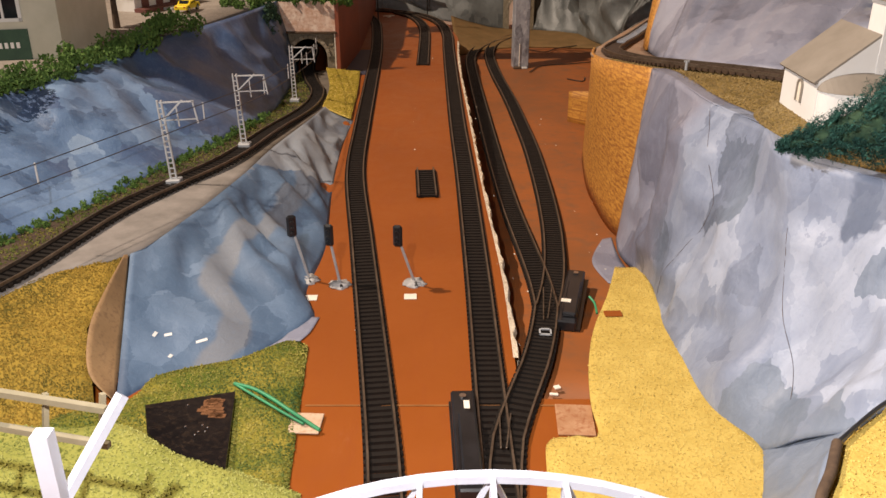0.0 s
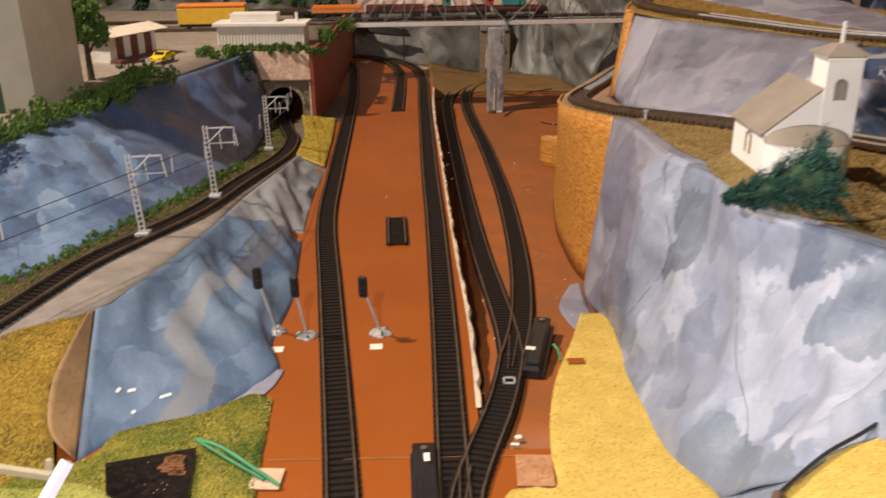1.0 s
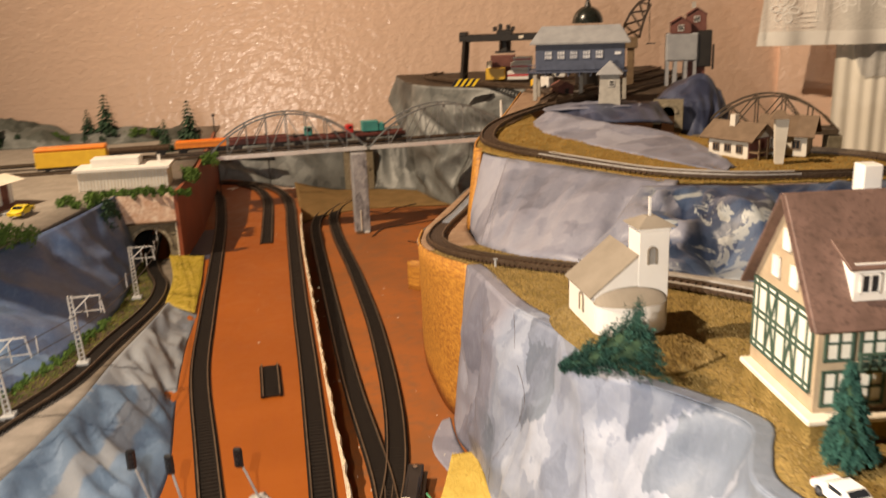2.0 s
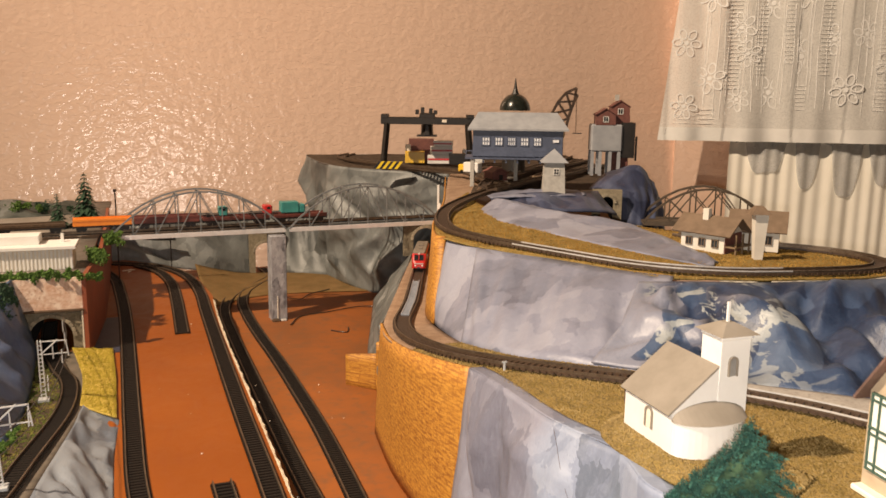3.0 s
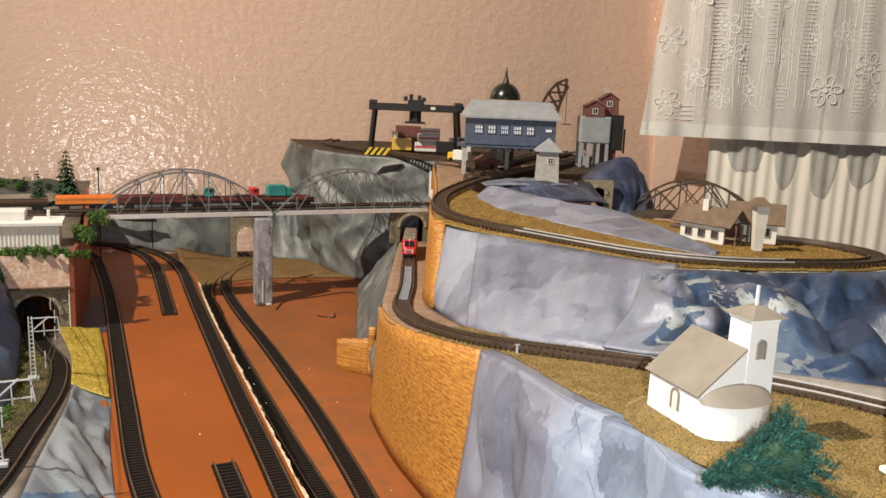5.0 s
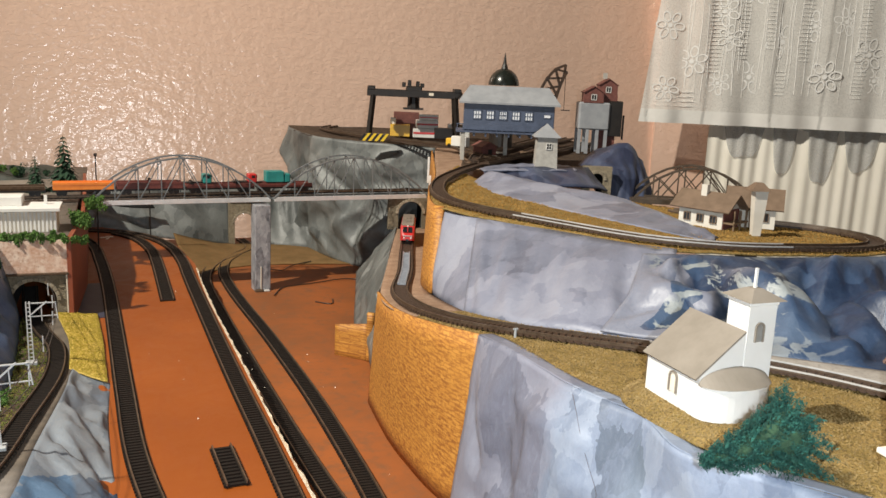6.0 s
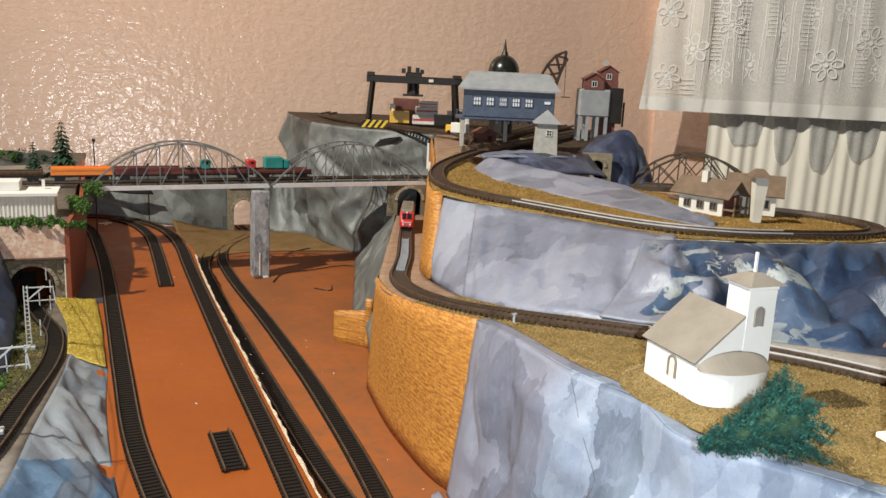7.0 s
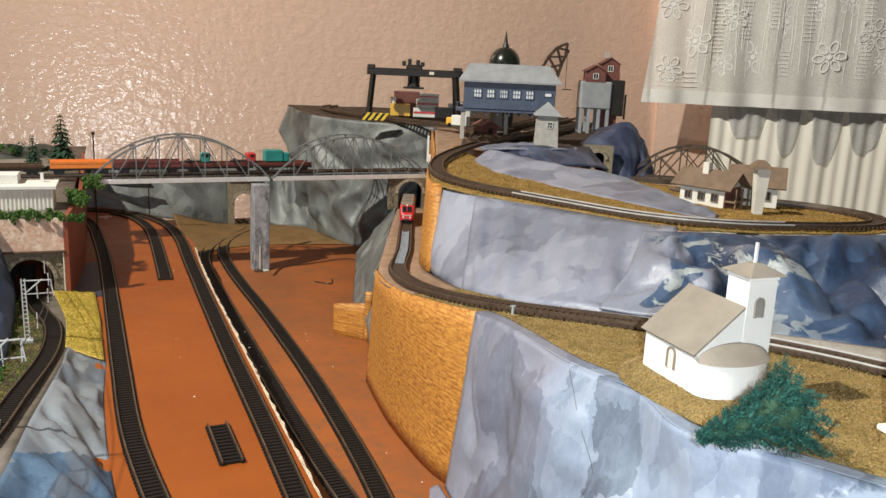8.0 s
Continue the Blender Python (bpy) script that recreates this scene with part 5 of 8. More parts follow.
for pts in ([(0.17, 1.66, -0.058), (0.20, 1.72, -0.059), (0.26, 1.74, -0.059), (0.33, 1.76, -0.058), (0.37, 1.74, -0.058)], [(0.18, 1.90, -0.059), (0.22, 1.86, -0.059), (0.25, 1.90, -0.059), (0.30, 1.93, -0.058)], [(0.235, 1.60, -0.058), (0.26, 1.58, -0.058), (0.27, 1.61, -0.058)]):
    wire("black_wire", pts, 0.0011, M_BLACK, "loose thin black wire lying on the lower board", "wire", "loose wires")
wire("black_wire", [(0.160, 0.283, 0.0935), (0.19, 0.309, 0.0935), (0.215, 0.325, 0.094), (0.238, 0.338, 0.098)], 0.0010, M_BLACK, "black wire along the edge of the rock", "wire", "loose wires")
wire("brown_cable", [(0.160, 0.283, 0.0935), (0.150, 0.265, 0.0935), (0.137, 0.243, 0.0935), (0.126, 0.20, 0.0935)], 0.0022, M_BARK, "brown cable hanging down the rock", "cable", "loose wires")
ROCK_FACE = bpy.data.objects["rock_face_church"].data
ROCK_TREE = BVHTree.FromPolygons([v.co for v in ROCK_FACE.vertices], [tuple(p.vertices) for p in ROCK_FACE.polygons])
for pts in ([(0.19, 0.60, 0.148), (0.18, 0.56, 0.115), (0.18, 0.546, 0.095), (0.18, 0.574, 0.05), (0.18, 0.60, 0.01), (0.18, 0.60, -0.005)],
            [(0.232, 0.500, 0.09), (0.205, 0.460, 0.085), (0.186, 0.425, 0.075), (0.182, 0.40, 0.06), (0.178, 0.385, 0.045)]):
    back = Vector((-0.55, -0.62, 0.42)) * 0.12
    near = [h for h in (ROCK_TREE.ray_cast(q + back, -back) for q in along(pts, 14)) if h[0]]
    wire("crease_line", [p + nn * 0.0002 for p, nn, _, _ in near], 0.00013, M_BARK, "thin dark crease line down the rock face", "crease", "rock creases")

SLOPE = bpy.data.objects["rock_face_lower"].data
SLOPE_TREE = BVHTree.FromPolygons([v.co for v in SLOPE.vertices], [tuple(p.vertices) for p in SLOPE.polygons])
for x, y, z, ln in ((-0.198, 0.510, 0.014, 0.0050), (-0.191, 0.513, 0.013, 0.0060), (-0.167, 0.511, 0.008, 0.0085), (-0.184, 0.495, 0.006, 0.0035)):
    p, nn, _, _ = SLOPE_TREE.find_nearest(Vector((x, y, z)))
    o = tagged(part("paint_fleck", boxed(ln, 0.0024, 0.0004, bevel=0.0001), M_WHITE), "small white paint fleck on the blue rock", "paint fleck", "paint flecks")
    o.matrix_world = Matrix.Translation(p) @ nn.to_track_quat("Z", "Y").to_matrix().to_4x4() @ Matrix.Rotation(0.25, 4, "Z")


# ---- overhead line ----
def line_mast(m, label, height=0.076):
    top = thing("overhead_mast", m, label, "overhead line mast", "overhead line masts")
    bm = bmesh.new()
    for sx in (-1, 1):
        bar(bm, (sx * 0.0026, 0, 0.003), (sx * 0.0018, 0, height), 0.0012, 0.0022)
    n = 14
    for i in range(n):
        z = 0.004 + (height - 0.006) * i / n
        bar(bm, (-0.0024, 0, z), (0.0024, 0, z), 0.0011, 0.0014)
    part("lattice_post", bm, M_MASTGREY, top)
    part("foot_block", boxed(0.013, 0.011, 0.004, bevel=0.0006), M_PALE, top, "pale concrete foot")
    bm = bmesh.new()
    bar(bm, (0, 0, height - 0.002), (0.030, 0, height - 0.0025), 0.0012)
    bar(bm, (0, 0, height - 0.018), (0.031, 0, height - 0.018), 0.0010)
    bar(bm, (0, 0, height - 0.018), (0.020, 0, height - 0.001), 0.0015)
    part("bracket_arm", bm, M_MASTGREY, top)
    bm = bmesh.new()
    bar(bm, (0.014, 0, height - 0.024), (0.014, 0, height - 0.006), 0.0010)
    bar(bm, (0.031, 0, height - 0.022), (0.029, 0, height - 0.002), 0.0012)
    part("registration_arm", bm, M_MASTGREY, top)
    return top


MASTS = [((-0.243, 0.728, 0.046), 8), ((-0.206, 0.850, 0.042), 6), ((-0.204, 1.155, 0.012), 2)]
for (x, y, z), lean in MASTS:
    line_mast(pose(x, y, z, 0, -lean * 0.4, 0), "pale grey lattice overhead line mast beside the track" if lean < 8 else "pale lattice overhead mast on a concrete foot")
M_WIRE = mottled("dark_wire", (0.05, 0.05, 0.05), (0.09, 0.08, 0.08), None, 0.4, 0.5, scale=60, bump=0.0)
ends = [Vector((-0.42, 0.30, 0.098))] + [Vector((x + 0.028, y, z)) + Vector((0, 0, 0.057)) for (x, y, z), _ in MASTS] + [Vector((-0.20, 1.37, 0.05))]
for up in (0.0, 0.014):
    wire("contact_wire", [e + Vector((0, 0, up if i % 5 else up)) for i, e in enumerate(ends)], 0.0004, M_WIRE, "thin dark overhead wire above the electrified track", "overhead wire", "overhead wires")
for k in range(9):
    u = 0.05 + k * 0.11
    seg = min(int(u * 4), 3)
    p = ends[seg].lerp(ends[seg + 1], u * 4 - seg)
    o = tagged(part("dropper", boxed(0.001, 0.001, 0.016, 0, 0, -0.001), M_MASTGREY), "short pale dropper between the overhead wires", "dropper", "wire droppers")
    o.matrix_world = Matrix.Translation(p)


# ---- arch bridges ----
def arch_bridge(length, rise, width, mat, deck_mat, label, panels=8, group="arch bridges", stout=0.0026):
    top = thing("arch_bridge", Matrix(), label, "bridge", group)
    part("deck", boxed(length, width * 0.86, 0.004, length / 2, 0, 0.0), mat, top)
    h = lambda u: rise * (1 - (2 * u - 1) ** 2) ** 0.9 + 0.004
    for s in (-1, 1):
        y = s * width / 2
        g = part("edge_girder", boxed(length, 0.003, 0.0085, length / 2, y, -0.002, bevel=0.0004), deck_mat, top, "silver edge girder" if deck_mat is not mat else "")
        bm = bmesh.new()
        for i in range(panels * 2):
            a, b = i / (panels * 2), (i + 1) / (panels * 2)
            bar(bm, (a * length, y, h(a)), (b * length, y, h(b)), stout, stout * 1.2)
        rib = part("arch_rib", bm, mat, top)
        for i in range(1, panels):
            u = i / panels
            part("hanger", bar(bmesh.new(), (u * length, y, 0.004), (u * length, y, h(u)), stout * 0.62), mat, top)
        for i in range(1, panels - 1):
            u, w = i / panels, (i + 1) / panels
            a, b = ((u, 0.004), (w, h(w))) if i < panels / 2 else ((w, 0.004), (u, h(u)))
            part("diagonal", bar(bmesh.new(), (a[0] * length, y, a[1]), (b[0] * length, y, b[1]), stout * 0.55), mat, top)
    for i in range(2, panels - 1):
        u = i / panels
        part("cross_brace", bar(bmesh.new(), (u * length, -width / 2, h(u)), (u * length, width / 2, h(u)), stout * 0.6), mat, top)
    return top


d = BRIDGE_B - BRIDGE_A
half = d.length / 2
turn = Matrix.Rotation(math.atan2(d.y, d.x), 4, "Z")
first = arch_bridge(half - 0.004, 0.078, 0.052, M_STEEL, M_STEEL_BRIGHT, "grey-blue steel tied-arch bridge with silver edge girders", stout=0.0030)
first.matrix_world = Matrix.Translation(BRIDGE_A + Vector((0, 0, 0.004))) @ turn
copy_thing(first, Matrix.Translation(BRIDGE_A + d * 0.505 + Vector((0, 0, 0.004))) @ turn)
top = thing("bridge_pier", pose(0.155, 1.722, -0.062, 0, 0, 4), "square grey marbled bridge pier on the lower board", "pier")
part("shaft", boxed(0.030, 0.034, 0.168, bevel=0.001), M_PIER, top)
part("rubble_stone", boxed(0.016, 0.010, 0.006, -0.008, -0.020, 0, bevel=0.002), M_BARK, top, "dark rubble at the foot")
part("rubble_stone", boxed(0.012, 0.008, 0.005, 0.007, -0.021, 0, bevel=0.002), M_PUTTY, top, "pale plaster rubble")
part("conduit", rod(bmesh.new(), (-0.004, -0.0185, 0.0), (-0.004, -0.0185, 0.05), 0.001, 6), M_PAPER, top, "thin white conduit")


# ---- freight train on the bridge ----
def on_bridge(u, lift=0.0175):
    return Matrix.Translation(BRIDGE_A + d.normalized() * u + Vector((0, 0, lift + 0.0005))) @ turn


def wheelset(top, x):
    for s in (-1, 1):
        part("wheel", rod(bmesh.new(), (x, s * 0.0078, 0.005), (x, s * 0.0098, 0.005), 0.005, 12), M_BLACK, top)


def flat_wagon(m, length, mat, label, side=0.004):
    top = thing("flat_wagon", m, label, "railway wagon", "bridge train")
    part("underframe", boxed(length, 0.026, 0.0035, 0, 0, 0.0075, bevel=0.0005), M_BLACK, top)
    part("load_floor", boxed(length, 0.031, side, 0, 0, 0.011, bevel=0.0005), mat, top)
    for s in (-1, 1):
        part("side_board", boxed(length, 0.001, 0.004, 0, s * 0.0158, 0.011 + side - 0.001), mat, top)
        part("buffer_beam", boxed(0.002, 0.028, 0.006, s * length / 2, 0, 0.007), M_BLACK, top)
    for x in (-0.4, -0.32, 0.32, 0.4):
        wheelset(top, x * length)
    return top


def lorry(m, mat, label, boxy=False):
    top = thing("toy_lorry", m, label, "lorry", "loaded lorries")
    part("cab", boxed(0.016 if not boxy else 0.012, 0.024, 0.017, -0.012, 0, 0.003, bevel=0.002), mat, top)
    part("windscreen", boxed(0.0004, 0.019, 0.006, -0.0203 if not boxy else -0.0183, 0, 0.012), M_GLASS, top)
    part("chassis", boxed(0.042, 0.014, 0.003, 0.004, 0, 0.003), M_BLACK, top)
    if boxy:
        part("box_body", boxed(0.034, 0.026, 0.021, 0.012, 0, 0.004, bevel=0.001), mat, top)
    else:
        part("side_window", boxed(0.006, 0.0246, 0.005, -0.013, 0, 0.0125), M_GLASS, top)
    for x in (-0.012, 0.016):
        for s in (-1, 1):
            part("tyre", rod(bmesh.new(), (x, s * 0.008, 0.004), (x, s * 0.0115, 0.004), 0.004, 12), M_BLACK, top)
    return top


flat_wagon(on_bridge(-0.010), 0.10, M_ORANGE_P, "long bright orange wagon at the bridge end", 0.0095)
flat_wagon(on_bridge(0.102), 0.115, M_DRED, "dark red low wagon on the bridge", 0.009)
flat_wagon(on_bridge(0.228), 0.125, M_DRED, "brown flat wagon carrying small lorries")
flat_wagon(on_bridge(0.352), 0.105, M_DRED, "brown flat wagon carrying a teal lorry")
lorry(on_bridge(0.192, 0.0332) @ pose(0, 0, 0, 0, 0, 180), M_TEAL, "small teal toy lorry cab on a flat wagon")
lorry(on_bridge(0.277, 0.0332) @ pose(0, 0, 0, 0, 0, 180), M_RED, "small red toy lorry on a flat wagon")
lorry(on_bridge(0.344, 0.0332) @ pose(0, 0, 0, 0, 0, 180), M_TEAL, "teal toy box lorry on a flat wagon", True)
flat_wagon(on_bridge(-0.13), 0.115, M_BARK, "brown flat wagon behind the white building")


# ---- tunnel mouths ----
def arch_wall(name, m, w, h, aw, ah, mat, ring_mat, label, depth=0.012, bore=0.22, coursed=False):
    """A wall with an arched opening, a ring of stones and a dark bore behind."""
    top = thing(name, m, label, "tunnel portal", "tunnel portals")
    n = 14
    r = aw / 2
    arc = [(-r, 0)] + [(r * math.cos(math.pi - math.pi * i / n), ah - r + r * math.sin(math.pi * i / n)) for i in range(n + 1)] + [(r, 0)]
    out = [(-w / 2, 0)]
    for x, z in arc[1:-1]:
        k = (x + r) / aw
        a = math.pi * (1 - k)
        out.append((-w / 2 + w * k, h))
    out.append((w / 2, 0))
    bm = bmesh.new()
    rows = []
    for y in (0, depth):
        rows.append(([bm.verts.new((x, y, z)) for x, z in arc], [bm.verts.new((x, y, z)) for x, z in out]))
    (a0, b0), (a1, b1) = rows
    for i in range(len(arc) - 1):
        bm.faces.new((a0[i], a0[i + 1], b0[i + 1], b0[i]))
        bm.faces.new((a1[i + 1], a1[i], b1[i], b1[i + 1]))
        bm.faces.new((a0[i + 1], a0[i], a1[i], a1[i + 1]))
        bm.faces.new((b0[i], b0[i + 1], b1[i + 1], b1[i]))
    part("portal_wall", bm, mat, top)
    for i in range(n):
        a = math.pi * (i + 0.5) / n
        c = (r + 0.003) * math.cos(a), ah - r + (r + 0.003) * math.sin(a)
        part("voussoir", box(bmesh.new(), 0.0056, 0.004, 0.0066 * aw / 0.057, 0, 0, -0.0033 * aw / 0.057, Matrix.Translation((c[0], -0.001, c[1])) @ Matrix.Rotation(math.pi / 2 - a, 4, "Y") @ Matrix.Rotation(math.pi / 2, 4, "Y"), bevel=0.0006), ring_mat, top)
    if coursed:
        rise, row, rg = 0.0058, 0, random.Random(int(w * 1e4))
        while (row + 1) * rise < h:
            x = -w / 2 + 0.0006 - (row % 2) * 0.004
            while x < w / 2:
                wide = rg.uniform(0.0068, 0.0098)
                x0, x1 = max(x, -w / 2 + 0.0004), min(x + wide - 0.0007, w / 2 - 0.0004)
                near = min(abs(x0), abs(x1)) if x0 * x1 > 0 else 0.0
                z = row * rise
                clear = near > r + 0.0078 if z < ah - r else math.hypot(near, z - (ah - r)) > r + 0.0078
                if clear and x1 - x0 > 0.002:
                    part("stone", boxed(x1 - x0, 0.0016, rise - 0.0007, (x0 + x1) / 2, -0.0003 - rg.uniform(0, 0.0004), z + 0.0003), mat, top)
                x += wide
            row += 1
    bm = bmesh.new()
    ring = []
    for y, k in ((depth, 1.02), (max(bore, 0.05), 1.02)):
        ring.append([bm.verts.new((x * k, y, z * k)) for x, z in arc])
    for i in range(len(arc) - 1):
        bm.faces.new((ring[0][i], ring[0][i + 1], ring[1][i + 1], ring[1][i]))
    if bore:
        bm.faces.new(ring[1])
    part("bore", bm, M_BORE_SHADE if bore else mat, top, "dark tunnel bore" if bore else "")
    return top


# near-black colour carries the darkness inside the tunnel bores
M_BORE_SHADE = mottled("bore_shade_black", (0.004, 0.004, 0.004), (0.009, 0.008, 0.008), None, 0.95, scale=60, bump=0.1)
M_STONE = mottled("brown_green_stone_card", (0.16, 0.13, 0.085), (0.24, 0.20, 0.14), (0.09, 0.08, 0.055), 0.8, scale=120, fine=420, bump=0.7, depth=0.002, tint=0.3)
M_STONE_L = mottled("pale_ring_stone", (0.24, 0.20, 0.14), (0.33, 0.28, 0.21), None, 0.8, scale=200, bump=0.5, tint=0.25)
arch_wall("tunnel_portal", pose(-0.2165, 1.388, 0.004), 0.094, 0.064, 0.058, 0.051, M_STONE, M_STONE_L, "brown stone tunnel portal of the electrified line", coursed=True)
arch_wall("tunnel_portal", pose(0.4655, 1.745, 0.0445, 0, 0, -10), 0.092, 0.066, 0.050, 0.0585, M_STONE, M_STONE_L, "brown stone tunnel mouth under the bridge end", coursed=True)
arch_wall("tunnel_portal", pose(0.186, 2.145, -0.0605), 0.075, 0.11, 0.046, 0.076, M_STONE, M_STONE_L, "olive stone archway in the back cliff", 0.012, 0)
# pink marbled wall above the portal, red side wall
M_PINK = mottled("pink_marbled_card", (0.60, 0.36, 0.25), (0.82, 0.66, 0.54), (0.48, 0.27, 0.18), 0.6, scale=110, fine=260, bump=0.3)
M_NAVY = mottled("navy_paint", (0.025, 0.03, 0.055), (0.04, 0.045, 0.075), None, 0.5, scale=60, bump=0.1)
M_REDWALL = mottled("red_brown_wall_paint", (0.22, 0.052, 0.022), (0.29, 0.07, 0.028), None, 0.55, scale=20, bump=0.1)
top = thing("portal_block", pose(0, 0, 0), "pink marbled block wall above the tunnel portal", "retaining block", "", "structure")
part("front_wall", prism(bmesh.new(), [(-0.268, 1.386), (-0.1715, 1.386), (-0.1715, 1.398), (-0.268, 1.398)], 0.0665, 0.113), M_PINK, top)
part("coping", boxed(0.098, 0.016, 0.003, -0.219, 1.389, 0.0645, bevel=0.0006), M_BARK, top)
part("side_wall", prism(bmesh.new(), [(-0.172, 1.383), (-0.166, 1.383), (-0.152, 1.57), (-0.154, 1.79), (-0.160, 2.12), (-0.166, 2.12), (-0.160, 1.79), (-0.158, 1.57)], 0.0, 0.116), M_REDWALL, top, "red-brown painted side wall")
part("navy_floor", prism(bmesh.new(), [(-0.164, 1.374), (-0.119, 1.374), (-0.124, 1.58), (-0.151, 1.58)], 0.0002, 0.0007), M_NAVY, top, "navy painted strip at the wall foot")
part("white_edge", boxed(0.0016, 0.002, 0.062, -0.1735, 1.3845, 0.002), M_PAPER, top)

# plaster crumbs and dust fallen on the boards
rng = random.Random(41)
co, fa = [], []
for i in range(60):
    if i < 34:
        y = rng.uniform(0.5, 1.6)
        x, z = rng.gauss(0.058, 0.012), right_level(y) - 0.0005
        if x < 0.05:
            z = 0.0003
    elif i < 44:
        x, y, z = rng.uniform(-0.10, 0.02), rng.uniform(0.35, 1.6), 0.0003
    else:
        y = rng.uniform(0.5, 1.8)
        x, z = rng.uniform(0.12, 0.16), right_level(y) - 0.0005
    k, s = len(co), rng.uniform(0.0004, 0.0012)
    co += [(x - s, y, z), (x + s, y - s, z), (x, y + s, z), (x, y, z + s)]
    fa += [(k, k + 2, k + 1), (k, k + 1, k + 3), (k + 1, k + 2, k + 3), (k + 2, k, k + 3)]
me = bpy.data.meshes.new("plaster_crumbs")
me.from_pydata(co, [], fa)
me.materials.append(M_PAPER)
tagged(new("plaster_crumbs", me), "pale plaster crumbs fallen on the boards", "crumbs", "", "stuff")


# ---- church ----
def gable(bm, w, l, lo, hi):
    """A ridged block, w across (x) and l along (y), from wall height lo to ridge hi."""
    pts = [(-w / 2, 0), (w / 2, 0), (w / 2, lo), (0, hi), (-w / 2, lo)]
    a = [bm.verts.new((x, -l / 2, z)) for x, z in pts]
    b = [bm.verts.new((x, l / 2, z)) for x, z in pts]
    bm.faces.new(a)
    bm.faces.new(b[::-1])
    for i in range(5):
        bm.faces.new((a[i], b[i], b[(i + 1) % 5], a[(i + 1) % 5]))
    return bm


def roof_pair(top, w, l, lo, hi, mat, over=0.004, thick=0.0012, label=""):
    for s in (-1, 1):
        bm = bmesh.new()
        slope = math.atan2(hi - lo, w / 2)
        run = math.hypot(hi - lo, w / 2) + over
        m = Matrix.Translation((0, 0, hi)) @ Matrix.Rotation(s * slope, 4, "Y") @ Matrix.Translation((s * run / 2, 0, 0.0002))
        box(bm, run, l + 2 * over, thick, 0, 0, 0, m, bevel=0.0002)
        part("roof_side", bm, mat, top, label)


def framed_window(parent, x, y, z, w, h, frame, pane, yaw=0, bars=(1, 1), name="window", proud=0.0006):
    m = Matrix.Translation((x, y, z)) @ Matrix.Rotation(yaw, 4, "Z")
    win = part(name, box(bmesh.new(), w, 0.0006, h, 0, 0, 0, m), pane, parent)
    fr = bmesh.new()
    t = min(w, h) * 0.11
    for sx in (-1, 1):
        box(fr, t, 0.0012, h + t, sx * w / 2, -proud, -t / 2, m)
    for zz in (-t / 2, h - t / 2):
        box(fr, w + t, 0.0012, t, 0, -proud, zz, m)
    for i in range(1, bars[0] + 1):
        box(fr, t * 0.7, 0.001, h, -w / 2 + w * i / (bars[0] + 1), -proud, 0, m)
    for i in range(1, bars[1] + 1):
        box(fr, w, 0.001, t * 0.7, 0, -proud, h * i / (bars[1] + 1) - t * 0.35, m)
    part("window_frame", fr, frame, win)
    return win


church = thing("church", pose(0.2535, 0.5395, 0.1612, 0, 0, 0), "small white card chapel with bell tower on the meadow", "church")
bm = bmesh.new()
NAVE = [(-0.0255, 0), (0.0288, 0), (0.0288, 0.036), (0.0070, 0.0535), (-0.0255, 0.0275)]
ends_ = [[bm.verts.new((x, y, z)) for x, z in NAVE] for y in (-0.0275, 0.0275)]
bm.faces.new(ends_[0])
bm.faces.new(ends_[1][::-1])
for i in range(5):
    bm.faces.new((ends_[0][i], ends_[1][i], ends_[1][(i + 1) % 5], ends_[0][(i + 1) % 5]))
part("nave", bm, M_WHITE, church, "white card nave walls")
for (x0, z0), (x1, z1) in (((-0.0284, 0.0256), (0.0075, 0.0545)), ((0.0065, 0.0545), (0.0310, 0.0347))):
    bm = bmesh.new()
    bar(bm, (x0, 0.001, z0), (x1, 0.001, z1), 0.0013, 0.0570) if x0 < 0 else bar(bm, (x0, 0.014, z0), (x1, 0.014, z1), 0.0013, 0.032)
    part("roof_side", bm, M_ROOF, church, "brown-grey card roof")
tower = part("tower", boxed(0.0222, 0.0200, 0.0715, 0.0181, -0.0180, 0.0, bevel=0.0003), M_WHITE, church, "white square bell tower")
part("tower_cornice", boxed(0.0235, 0.0215, 0.0034, 0.0181, -0.0180, 0.0712, bevel=0.0004), M_WHITE, tower)
bm = bmesh.new()
bmesh.ops.create_cone(bm, cap_ends=True, segments=4, radius1=0.0205, radius2=0.005, depth=0.0062, matrix=Matrix.Translation((0.0181, -0.0180, 0.0775)) @ Matrix.Rotation(math.pi / 4, 4, "Z"))
part("tower_roof", bm, M_ROOF, tower, "flat brown-grey pyramid roof")
part("spire_rod", boxed(0.0016, 0.0016, 0.0145, 0.0181, -0.0180, 0.079), M_WHITE, tower)
